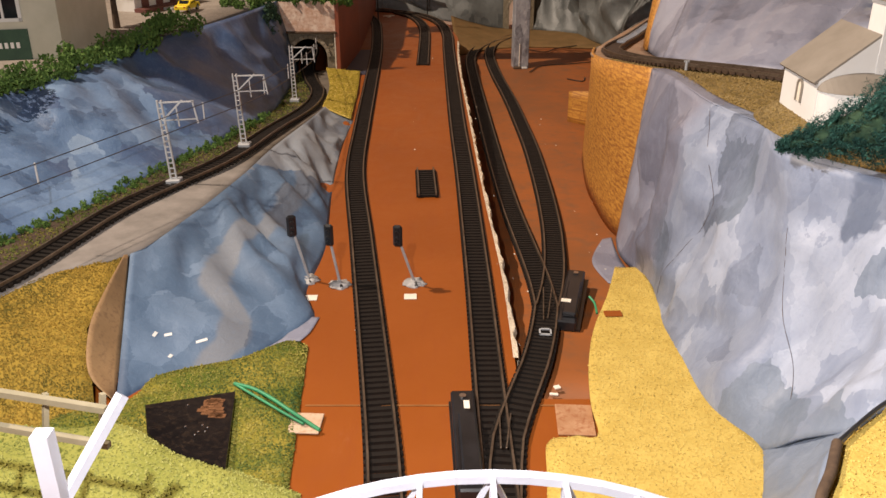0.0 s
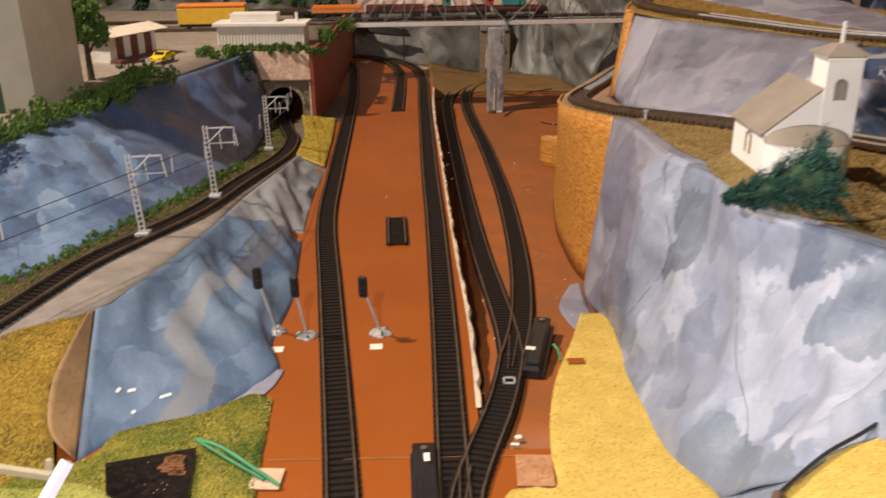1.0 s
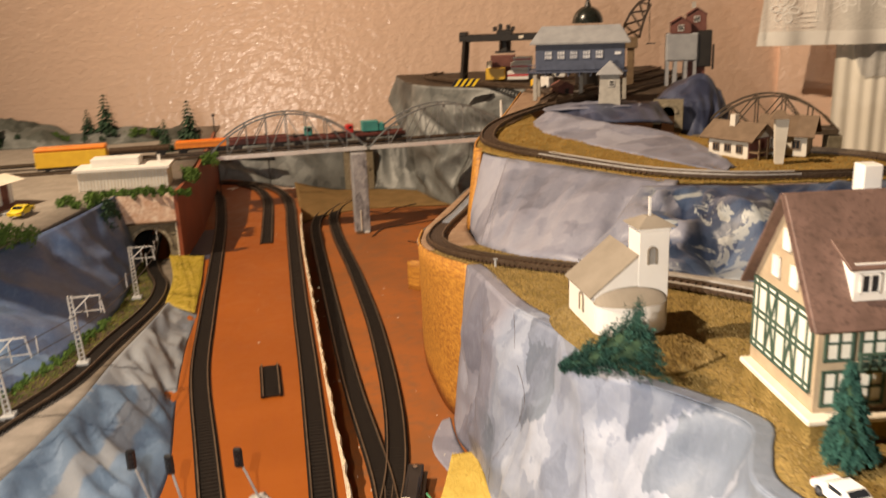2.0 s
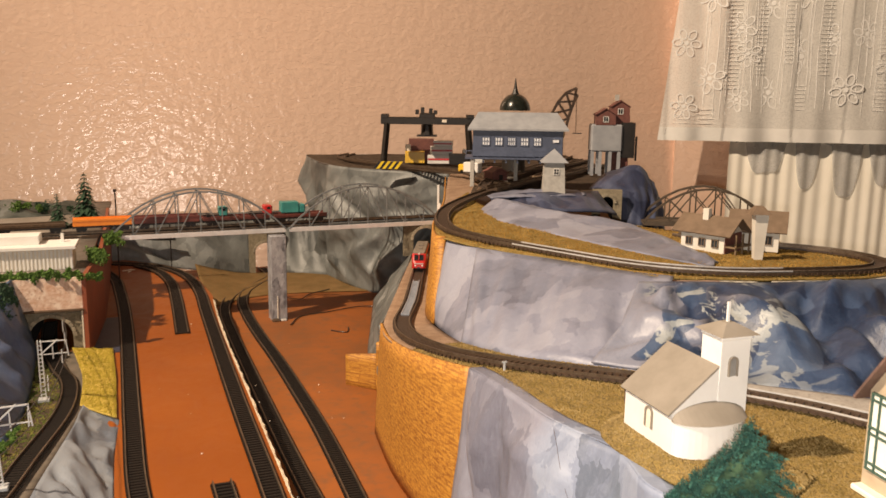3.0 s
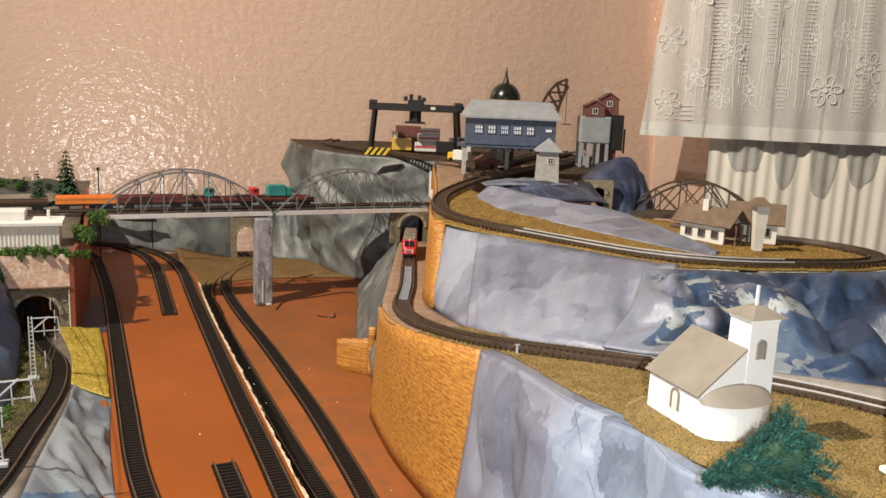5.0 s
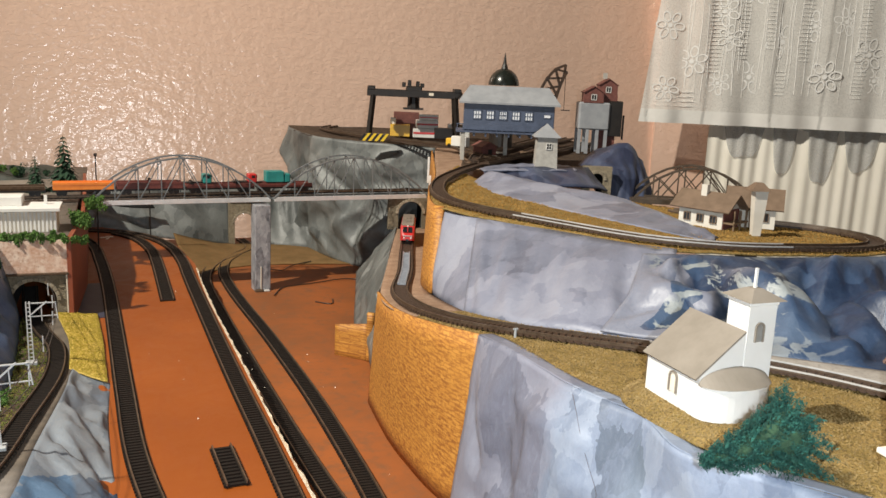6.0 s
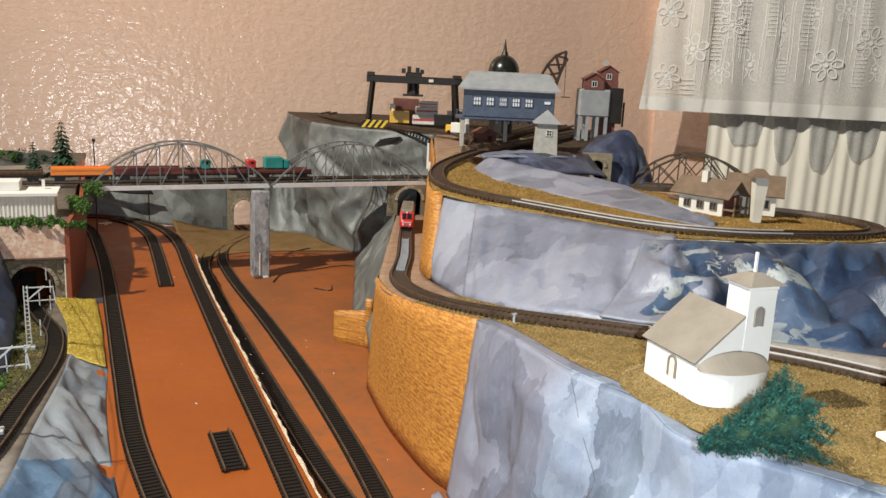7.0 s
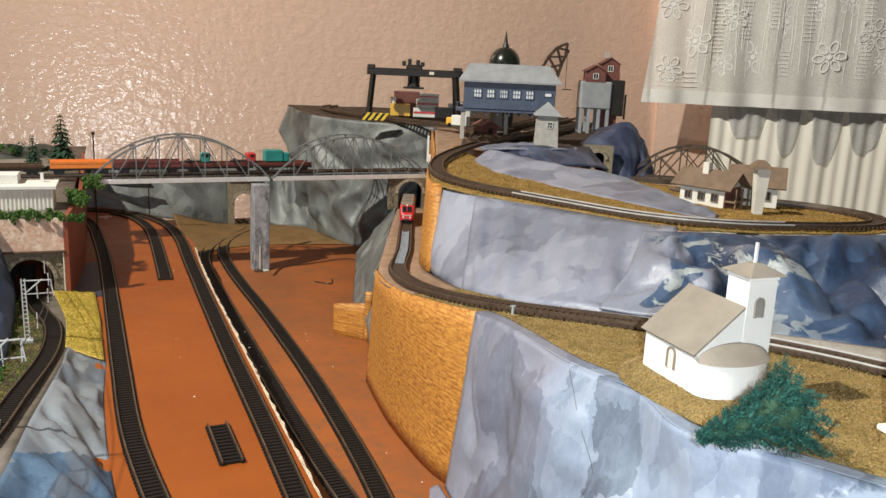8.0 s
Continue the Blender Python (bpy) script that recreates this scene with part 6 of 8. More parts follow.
def arched_opening(parent, m, w, h, name, fill):
    """A round-headed opening: dark or pale fill behind a thin raised surround."""
    n = 10
    arc = [(-w / 2, 0)] + [(-w / 2 * math.cos(math.pi * i / n), h - w / 2 + w / 2 * math.sin(math.pi * i / n)) for i in range(n + 1)] + [(w / 2, 0)]
    bm = bmesh.new()
    a = [bm.verts.new((x, -0.0002, z)) for x, z in arc]
    b = [bm.verts.new((x, 0.0004, z)) for x, z in arc]
    bm.faces.new(a)
    for i in range(len(arc)):
        bm.faces.new((a[i], b[i], b[(i + 1) % len(arc)], a[(i + 1) % len(arc)]))
    bmesh.ops.transform(bm, matrix=m, verts=bm.verts[:])
    win = part(name, bm, fill, parent)
    fr = bmesh.new()
    for p, q in zip(arc, arc[1:]):
        bar(fr, (p[0], -0.0004, p[1]), (q[0], -0.0004, q[1]), 0.0013)
    bmesh.ops.transform(fr, matrix=m, verts=fr.verts[:])
    part("surround", fr, M_ROOF, win)


M_BELFRY = mottled("shaded_belfry_card", (0.20, 0.19, 0.18), (0.28, 0.27, 0.25), None, 0.8, scale=60)
arched_opening(tower, Matrix.Translation((0.0165, -0.0282, 0.0475)), 0.0060, 0.0125, "belfry_opening", M_BELFRY)
bm = bmesh.new()
for z0, z1, r0, r1 in ((0, 0.0215, 0.0262, 0.0262),):
    n = 18
    lo = [bm.verts.new((r0 * math.cos(math.pi + math.pi * i / n), r0 * 0.56 * math.sin(math.pi + math.pi * i / n), z0)) for i in range(n + 1)]
    hi = [bm.verts.new((v.co.x, v.co.y, z1)) for v in lo]
    for i in range(n):
        bm.faces.new((lo[i], lo[i + 1], hi[i + 1], hi[i]))
    bm.faces.new(hi)
apse = part("apse", bm, M_WHITE, church, "white half-round apse")
apse.location = (0.0012, -0.0275, 0)
bm = bmesh.new()
lo = [bm.verts.new((0.0272 * math.cos(math.pi + math.pi * i / n), 0.0160 * math.sin(math.pi + math.pi * i / n), 0.0218)) for i in range(n + 1)]
hi = [bm.verts.new((0.0272 * math.cos(math.pi + math.pi * i / n), 0, 0.0222 + 0.0100 * math.sin(math.pi * i / n))) for i in range(n + 1)]
for i in range(n):
    bm.faces.new((lo[i], lo[i + 1], hi[i + 1], hi[i]))
o = part("apse_roof", bm, M_ROOF, apse, "grey-brown curved lean-to roof")
arched_opening(church, Matrix.Translation((-0.0257, -0.0025, 0.0085)) @ Matrix.Rotation(-math.pi / 2, 4, "Z"), 0.0075, 0.0140, "arched_window", M_PAPER)
part("gutter_edge", boxed(0.002, 0.0007, 0.010, -0.0250, 0.0278, 0.015), M_BARK, church)


# ---- half-timbered house ----
M_PLASTER = mottled("tan_plaster_wall", (0.38, 0.29, 0.20), (0.46, 0.36, 0.25), None, 0.8, scale=60, fine=500, bump=0.3)
M_TIMBER = mottled("dark_green_timber", (0.035, 0.075, 0.055), (0.055, 0.105, 0.08), None, 0.6, scale=90, bump=0.2)
M_PANEL = mottled("lit_white_panel", (0.72, 0.70, 0.62), (0.80, 0.78, 0.70), None, 0.6, scale=60, bump=0.05)
M_TILES = mottled("dark_brown_roof", (0.115, 0.068, 0.055), (0.17, 0.10, 0.082), (0.08, 0.048, 0.038), 0.6, scale=60, fine=300, bump=0.4)
HW, HL, HE, HR = 0.086, 0.150, 0.060, 0.121
house = thing("half_timbered_house", pose(0.3015, 0.397, 0.165, 0, 0, -6) @ Matrix.Scale(0.943, 4), "large half-timbered house with dark roof on the meadow", "house")
bm = gable(bmesh.new(), HW, HL, HE, HR)
bmesh.ops.transform(bm, matrix=Matrix.Translation((HL / 2, 0, 0)) @ Matrix.Rotation(math.pi / 2, 4, "Z"), verts=bm.verts[:])
part("house_wall", bm, M_PLASTER, house, "tan plaster walls")
part("plinth", boxed(HL + 0.014, HW + 0.010, 0.004, HL / 2, -0.004, -0.003, bevel=0.001), M_PAPER, house, "pale cream stone plinth")
part("earth_base", boxed(HL + 0.010, HW + 0.006, 0.016, HL / 2, -0.003, -0.0185, bevel=0.002), M_GRASS_B, house, "brown scatter-covered base")
slope = math.atan2(HR - HE, HW / 2)
run = math.hypot(HR - HE, HW / 2) + 0.010
for s in (-1, 1):
    m = Matrix.Translation((HL / 2, 0, HR + 0.0006)) @ Matrix.Rotation(-s * slope, 4, "X") @ Matrix.Translation((0, s * run / 2, 0))
    part("roof_side", box(bmesh.new(), HL + 0.012, run, 0.0026, 0, 0, 0, m, bevel=0.0005), M_TILES, house, "dark brown tiled roof")
    bb = bmesh.new()
    bar(bb, (-0.0062, 0, HR + 0.001), (-0.0062, s * (HW / 2 + 0.005), HE - 0.006), 0.0014, 0.0026)
    part("bargeboard", bb, M_TILES, house)
part("chimney", boxed(0.012, 0.012, 0.040, 0.052, 0.012, 0.096, bevel=0.0006), M_WHITE, house, "white chimney stack")
# gable side: white panels in five rows between thin green posts and rails, two fields with crossed braces
COLS = [-0.0390, -0.0325, -0.0205, -0.0070, 0.0065, 0.0200, 0.0325, 0.0390]
ROWS = [0.0125, 0.0165, 0.0345, 0.0385, 0.0555, 0.0595]
for y0, y1 in zip(COLS, COLS[1:]):
    for z0, z1 in zip(ROWS, ROWS[1:]):
        part("panel", boxed(0.0012, y1 - y0 - 0.0014, z1 - z0 - 0.0012, -0.0004, (y0 + y1) / 2, z0 + 0.0006), M_PANEL, house)
for y in COLS:
    part("timber_post", boxed(0.0022, 0.0010, 0.0480, -0.0010, y, 0.0120), M_TIMBER, house, "dark green timber")
for z in ROWS:
    part("timber_rail", boxed(0.0024, 0.0790, 0.0009, -0.0012, 0, z - 0.0004), M_TIMBER, house)
for y0, y1 in ((COLS[2], COLS[3]), (COLS[4], COLS[5])):
    mid_y = (y0 + y1) / 2
    for z0, z1 in ((0.0125, 0.0365), (0.0595, 0.0365)):
        for a in (y0, y1):
            part("brace", bar(bmesh.new(), (-0.0016, a, z0), (-0.0016, mid_y, z1), 0.0012, 0.0016), M_TIMBER, house)
for y, z in ((-0.012, 0.068), (0.012, 0.068), (0.0, 0.088)):
    framed_window(house, -0.0006, y, z, 0.0085, 0.0125, M_WHITE, M_PANEL, -math.pi / 2, (0, 0), "gable_window")
# long side towards the board edge
for i in range(7):
    for k in range(2):
        x = 0.012 + i * 0.0205
        framed_window(house, x, -HW / 2 - 0.0004, 0.006 + k * 0.028, 0.016, 0.021, M_TIMBER, M_PANEL, 0, (1, 1), "side_window", 0.001)
part("balcony", boxed(HL * 0.8, 0.012, 0.0016, HL * 0.52, -HW / 2 - 0.006, 0.030), M_TIMBER, house)
for i in range(22):
    part("baluster", boxed(0.0012, 0.0012, 0.009, HL * 0.13 + i * 0.0055, -HW / 2 - 0.0115, 0.0315), M_TIMBER, house)
part("balcony_rail", boxed(HL * 0.8, 0.0016, 0.0016, HL * 0.52, -HW / 2 - 0.0115, 0.0403), M_TIMBER, house)
# dormer on the roof
dorm = part("dormer", box(bmesh.new(), 0.034, 0.030, 0.022, 0.036, -0.026, 0.068), M_WHITE, house, "white dormer with small windows")
part("dormer_roof", box(bmesh.new(), 0.042, 0.046, 0.002, 0, 0, 0, Matrix.Translation((0.036, -0.022, 0.0955)) @ Matrix.Rotation(radians(24), 4, "X"), bevel=0.0004), M_TILES, dorm)
for x in (0.028, 0.044):
    framed_window(dorm, x, -0.0414, 0.073, 0.011, 0.011, M_WHITE, M_GLASS, 0, (1, 0), "dormer_window")


# ---- cars ----
def small_car(m, mat, label, length=0.046):
    car = thing("model_car", m, label, "car", "model cars")
    k = length / 0.046
    prof = [(-0.023, 0.004), (-0.0232, 0.008), (-0.021, 0.0098), (-0.0125, 0.0104), (-0.007, 0.0146), (0.006, 0.0150), (0.0135, 0.0112), (0.0215, 0.0104), (0.0232, 0.0078), (0.023, 0.004)]
    bm = bmesh.new()
    rows = []
    for y, q in ((-0.0095, 0.93), (-0.0082, 1.0), (0.0082, 1.0), (0.0095, 0.93)):
        rows.append([bm.verts.new((x * k, y * k, (0.004 + (z - 0.004) * q) * k)) for x, z in prof])
    for a, b in zip(rows, rows[1:]):
        for i in range(len(prof)):
            j = (i + 1) % len(prof)
            bm.faces.new((a[i], a[j], b[j], b[i]))
    bm.faces.new(rows[0])
    bm.faces.new(rows[-1][::-1])
    body = part("car_body", bm, mat, car)
    for name, x0, x1 in (("windscreen", 0.0075, 0.0128), ("rear_window", -0.0118, -0.0076)):
        z0, z1 = (0.0146, 0.0118) if x0 > 0 else (0.0110, 0.0144)
        bm = bmesh.new()
        f = [(x0, -0.0068, z0), (x1, -0.0072, z1), (x1, 0.0072, z1), (x0, 0.0068, z0)]
        lo = [bm.verts.new((a * k, b * k, (c + 0.0004) * k)) for a, b, c in f]
        hi = [bm.verts.new((a * k, b * k, (c + 0.0009) * k)) for a, b, c in f]
        bm.faces.new(lo[::-1])
        bm.faces.new(hi)
        for i in range(4):
            bm.faces.new((lo[i], lo[(i + 1) % 4], hi[(i + 1) % 4], hi[i]))
        part(name, bm, M_GLASS, car)
    for s in (-1, 1):
        part("side_window", boxed(0.013 * k, 0.0004, 0.0030 * k, 0, s * 0.0093 * k, 0.0112 * k), M_GLASS, car)
        for x in (-0.0145, 0.0145):
            w = part("wheel", rod(bmesh.new(), (x * k, s * 0.0070 * k, 0.0042 * k), (x * k, s * 0.0098 * k, 0.0042 * k), 0.0042 * k, 14), M_BLACK, car)
            part("rim", rod(bmesh.new(), (x * k, s * 0.0098 * k, 0.0042 * k), (x * k, s * 0.0101 * k, 0.0042 * k), 0.0024 * k, 10), M_CHROME, w)
        part("headlight", boxed(0.0008, 0.004 * k, 0.0016 * k, 0.0231 * k, s * 0.006 * k, 0.0068 * k), M_CHROME, car)
        part("tail_light", boxed(0.0008, 0.003 * k, 0.0016 * k, -0.0231 * k, s * 0.0065 * k, 0.0072 * k), M_RED, car)
    return car


M_CARWHITE = mottled("white_car_paint", (0.78, 0.78, 0.78), (0.82, 0.82, 0.82), None, 0.18, scale=30, bump=0.0)
small_car(pose(0.2745, 0.292, 0.1525, 0, 0, -84), M_CARWHITE, "shiny white toy coupe parked on the meadow edge", 0.033)
M_CARYELLOW = mottled("bright_yellow_paint", (0.80, 0.58, 0.02), (0.86, 0.64, 0.03), None, 0.3, scale=30, bump=0.0)
small_car(pose(-0.376, 1.288, 0.1145, 0, 0, 80), M_CARYELLOW, "small yellow toy car parked on the plateau", 0.046)


# ---- trees and bushes ----
def leaf_cloud(bm, spots, rng, size, flat_=0.5):
    for p, r in spots:
        for _ in range(int(r[1])):
            d = Vector((rng.gauss(0, 1), rng.gauss(0, 1), rng.gauss(0, 1))).normalized() * r[0] * rng.random() ** 0.4
            c = Vector(p) + d
            q = Euler((rng.uniform(0, 6.3), rng.uniform(0, 6.3), rng.uniform(0, 6.3))).to_matrix()
            s = size * rng.uniform(0.6, 1.4)
            vs = [bm.verts.new(c + q @ Vector((a * s, b * s, cc * s))) for a, b, cc in ((-1, -flat_, 0), (1, -flat_, 0.25), (0.9, flat_, -0.2), (-0.8, flat_, 0.3))]
            bm.faces.new(vs)
    return bm


def fir(m, h, r, label, mat=M_CONIFER, seed=1, count=12, group="fir trees"):
    rng = random.Random(seed)
    tree = thing("fir_tree", m, label, "tree", group)
    part("trunk", rod(bmesh.new(), (0, 0, 0), (0, 0, h * 0.96), h * 0.022, 7, h * 0.004), M_BARK, tree)
    bm = bmesh.new()
    for k in range(count):
        z = h * (0.10 + 0.88 * k / count)
        rr = r * (1 - k / count) ** 0.85 * rng.uniform(0.8, 1.15) + r * 0.06
        n = max(6, int(16 * rr / r))
        for i in range(n):
            a = 6.283 * (i + rng.random()) / n
            tip = Vector((math.cos(a) * rr, math.sin(a) * rr, z - rr * rng.uniform(0.25, 0.6)))
            root = Vector((0, 0, z + h * 0.02))
            side = Vector((-math.sin(a), math.cos(a), 0)) * rr * 0.22
            mid = root.lerp(tip, 0.6) + Vector((0, 0, h * 0.012))
            f = [bm.verts.new(q) for q in (root, mid - side, tip, mid + side)]
            bm.faces.new(f)
            for _ in range(3):
                u = rng.uniform(0.35, 1.0)
                c = root.lerp(tip, u)
                e = Vector((rng.uniform(-1, 1), rng.uniform(-1, 1), rng.uniform(-1.2, 0.4))) * h * 0.03
                g = [bm.verts.new(c + q) for q in (e, Vector((e.y, -e.x, e.z * 0.3)) * 0.5, -e * 0.6)]
                bm.faces.new(g)
    part("crown", bm, mat, tree)
    return tree


def leafy(m, h, r, label, seed=1, mat=M_LEAF, group="leafy trees"):
    rng = random.Random(seed)
    tree = thing("leafy_tree", m, label, "tree", group)
    part("trunk", rod(bmesh.new(), (0, 0, 0), (0, 0, h * 0.55), h * 0.04, 8, h * 0.02), M_BARK, tree)
    bm = bmesh.new()
    spots = []
    for i in range(9):
        a = i * 2.4
        tip = Vector((math.cos(a) * r * 0.6, math.sin(a) * r * 0.6, h * rng.uniform(0.45, 0.9)))
        rod(bm, (0, 0, h * rng.uniform(0.25, 0.5)), tip, h * 0.014, 5, h * 0.005)
        spots.append((tip, (r * 0.48, 110)))
    part("limbs", bm, M_BARK, tree)
    spots.append(((0, 0, h * 0.75), (r * 0.6, 160)))
    part("crown", leaf_cloud(bmesh.new(), spots, rng, h * 0.028), mat, tree)
    return tree


def bush(m, size, label, seed, mat=M_LEAF, n=500, name="bush", category="bush", group="bushes", leaf=0.0022):
    rng = random.Random(seed)
    spots = []
    sx, sy, sz = size
    k = max(6, int(n / 60))
    for _ in range(k):
        p = (rng.uniform(-sx, sx), rng.uniform(-sy, sy), rng.uniform(0.1, 1) * sz)
        spots.append((p, (min(sx, sy, sz) * rng.uniform(0.4, 0.8), n / k)))
    o = part(name, leaf_cloud(bmesh.new(), spots, rng, leaf), mat)
    o.matrix_world = m
    return tagged(o, label, category, group)


# toppled blue-green fir beside the church
def shaggy_fir(m, h, r, label, seed, clumps=330):
    rng = random.Random(seed)
    tree = thing("fir_tree", m, label, "tree", "fir trees")
    part("trunk", rod(bmesh.new(), (0, 0, 0), (0, 0, h * 0.98), h * 0.02, 7, h * 0.004), M_BARK, tree)
    verts, faces = [], []

    def needle(c, e):
        w = Vector((-e.y + rng.uniform(-1, 1) * e.z, e.x, rng.uniform(-0.4, 0.4) * e.x)) * 0.3
        k = len(verts)
        verts.extend((c + w, c + e, c - w, c - e * 0.4))
        faces.append((k, k + 1, k + 2, k + 3))

    for b in range(clumps):
        u = rng.random() ** 1.5 * 0.97
        rr = r * (1 - u) ** 0.85 + r * 0.05
        a, q = rng.uniform(0, 6.283), rng.choice((0.45, 0.7, 0.85, 0.92, 0.97)) * rng.uniform(0.88, 1.08)
        out = Vector((math.cos(a), math.sin(a), rng.uniform(-0.5, 0.1)))
        root = Vector((math.cos(a) * rr * q * 0.55, math.sin(a) * rr * q * 0.55, h * (0.06 + 0.93 * u) + rr * 0.12))
        tip = Vector((math.cos(a) * rr * q, math.sin(a) * rr * q, h * (0.04 + 0.93 * u) - rr * 0.10))
        spread = r * 0.10
        for _ in range(110):
            c = root.lerp(tip, rng.random()) + Vector((rng.gauss(0, 1), rng.gauss(0, 1), rng.gauss(0, 0.8))) * spread * 0.38
            e = (out * rng.uniform(-0.2, 1) + Vector((rng.gauss(0, 0.7), rng.gauss(0, 0.7), rng.gauss(0, 0.7)))) * rng.uniform(0.0006, 0.0013)
            needle(c, e)
    me = bpy.data.meshes.new("crown")
    me.from_pydata(verts, [], faces)
    me.materials.append(M_TEALTREE)
    crown = new("crown", me)
    crown.parent = tree
    core = bmesh.new()
    bmesh.ops.create_cone(core, cap_ends=True, segments=20, radius1=r * 0.50, radius2=r * 0.03, depth=h * 0.84, matrix=Matrix.Translation((0, 0, h * 0.50)))
    part("inner_crown", core, M_CONIFER, tree)
    return tree


FIR_BASE, FIR_TIP = Vector((0.240, 0.434, 0.186)), Vector((0.1816, 0.450, 0.1654))
shaggy_fir(Matrix.Translation(FIR_BASE) @ (FIR_TIP - FIR_BASE).to_track_quat("Z", "Y").to_matrix().to_4x4(), (FIR_TIP - FIR_BASE).length, 0.0275, "toppled blue-green fir lying beside the church", 3)
shaggy_fir(pose(0.302, 0.329, 0.153, 4, -7, 0), 0.059, 0.0145, "blue-green fir tree in front of the house", 7, 300)
for i, (x, y, h) in enumerate(((-0.406, 2.10, 0.092), (-0.448, 2.10, 0.064), (-0.193, 1.88, 0.089), (-0.242, 1.86, 0.058), (-0.64, 2.05, 0.064))):
    fir(pose(x, y, 0.112), h * 1.25, h * 0.40, "dark green fir tree behind the tracks", M_CONIFER, 20 + i, 13, "far firs")
leafy(pose(-0.431, 1.147, 0.112), 0.128, 0.030, "bushy green tree beside the tall building", 31)
rng = random.Random(77)
crest = along([(-0.50, 0.60, 0.114), (-0.415, 0.765, 0.114), (-0.392, 0.885, 0.114), (-0.366, 1.03, 0.114)], 12)
for i, p in enumerate(crest):
    bush(Matrix.Translation(p + Vector((rng.uniform(-0.006, 0.006), 0, -0.004))), (0.017, 0.020, 0.011 + 0.005 * (i % 3)), "green foam hedge on the edge of the rock", 100 + i, M_LEAF, 620, "hedge", "hedge", "hedge clumps")
bush(pose(-0.345, 1.115, 0.113), (0.028, 0.026, 0.022), "large green foam bush on the rock edge", 120, M_LEAF, 900)
for i in range(7):
    u = i / 6
    bush(pose(-0.29 + 0.13 * u, 1.395 - 0.01 * u, 0.110), (0.014, 0.008, 0.009 + 0.004 * (i % 2)), "ivy creeping along the pink wall top", 130 + i, M_LEAF, 300, "ivy", "ivy", "ivy clumps")
bush(pose(-0.266, 1.332, 0.062), (0.011, 0.030, 0.050), "dark green ivy hanging beside the portal", 140, M_CONIFER, 2600, "ivy", "ivy", "ivy clumps")
bush(pose(-0.305, 1.335, 0.112), (0.030, 0.024, 0.013), "green foam bush beside the white hall", 143, M_LEAF, 900)
bush(pose(-0.155, 1.50, 0.116), (0.018, 0.03, 0.014), "green foam bush on top of the red wall", 141, M_LEAF, 700)
bush(pose(-0.135, 1.68, 0.113), (0.014, 0.03, 0.012), "green foam bush at the bridge end", 142, M_LEAF, 600)
foot = along([(-0.375, 0.52, 0.045), (-0.338, 0.60, 0.045), (-0.298, 0.68, 0.045), (-0.265, 0.775, 0.045), (-0.233, 0.89, 0.040), (-0.220, 1.02, 0.027)], 34)
for i, p in enumerate(foot):
    bush(Matrix.Translation(p + Vector((0.002, 0, 0))), (0.006, 0.011, 0.0022 + 0.002 * (i % 3)), "low green weeds at the foot of the rock", 150 + i, M_LEAF, 190, "weeds", "weeds", "track side weeds", 0.0012)


# ---- freight yard, laid out along the back wall ----
YAW = radians(-21.7)


def yard(u, v, z, turn=0.0):
    """A pose u to the right and v ahead along the yard's own axes."""
    p = Vector((-0.11, 0.104, 0)) + Vector((math.cos(YAW), math.sin(YAW), 0)) * u + Vector((-math.sin(YAW), math.cos(YAW), 0)) * v
    return Matrix.Translation((p.x, p.y, z)) @ Matrix.Rotation(YAW + radians(turn), 4, "Z")


M_BLUEHOUSE = mottled("slate_blue_plastic", (0.055, 0.07, 0.115), (0.08, 0.10, 0.16), None, 0.5, scale=90, bump=0.1)
M_GREYROOF = mottled("grey_plastic_roof", (0.26, 0.27, 0.29), (0.33, 0.34, 0.36), None, 0.6, scale=50, fine=300, bump=0.2)
M_HUT = mottled("pale_grey_stone_plastic", (0.36, 0.34, 0.31), (0.46, 0.44, 0.40), None, 0.75, scale=120, bump=0.3)
M_BROWN = mottled("brown_weathered_steel", (0.14, 0.09, 0.055), (0.22, 0.15, 0.09), None, 0.55, scale=80, bump=0.2)
M_DARKSTEEL = mottled("black_brown_steel", (0.009, 0.007, 0.006), (0.02, 0.015, 0.012), None, 0.5, scale=80, bump=0.1)
M_WOODRED = mottled("red_brown_timber_wall", (0.12, 0.042, 0.035), (0.19, 0.07, 0.055), None, 0.7, scale=120, bump=0.2)
M_WHITEPANE = mottled("white_window", (0.72, 0.73, 0.75), (0.8, 0.8, 0.82), None, 0.4, scale=60, bump=0.0)
M_STRIPE_Y = mottled("yellow_paint", (0.65, 0.45, 0.02), (0.75, 0.52, 0.03), None, 0.6, scale=60, bump=0.05)

# signal house on stilts
box_h = thing("signal_house", yard(0.104, 1.53, 0.219), "long slate-blue signal house on stilts above the tracks", "signal house")
part("cabin", boxed(0.158, 0.058, 0.046, 0, 0, 0.052, bevel=0.0008), M_BLUEHOUSE, box_h, "slate-blue boarded cabin")
bm = bmesh.new()
lo = [bm.verts.new(p) for p in ((-0.088, -0.037, 0), (0.088, -0.037, 0), (0.088, 0.037, 0), (-0.088, 0.037, 0))]
md = [bm.verts.new((v.co.x, v.co.y, 0.003)) for v in lo]
hi = [bm.verts.new(p) for p in ((-0.070, 0.0, 0.031), (0.070, 0.0, 0.031))]
bm.faces.new(lo[::-1])
for i in range(4):
    bm.faces.new((lo[i], lo[(i + 1) % 4], md[(i + 1) % 4], md[i]))
bm.faces.new((md[0], md[1], hi[1], hi[0]))
bm.faces.new((md[1], md[2], hi[1]))
bm.faces.new((md[2], md[3], hi[0], hi[1]))
bm.faces.new((md[3], md[0], hi[0]))
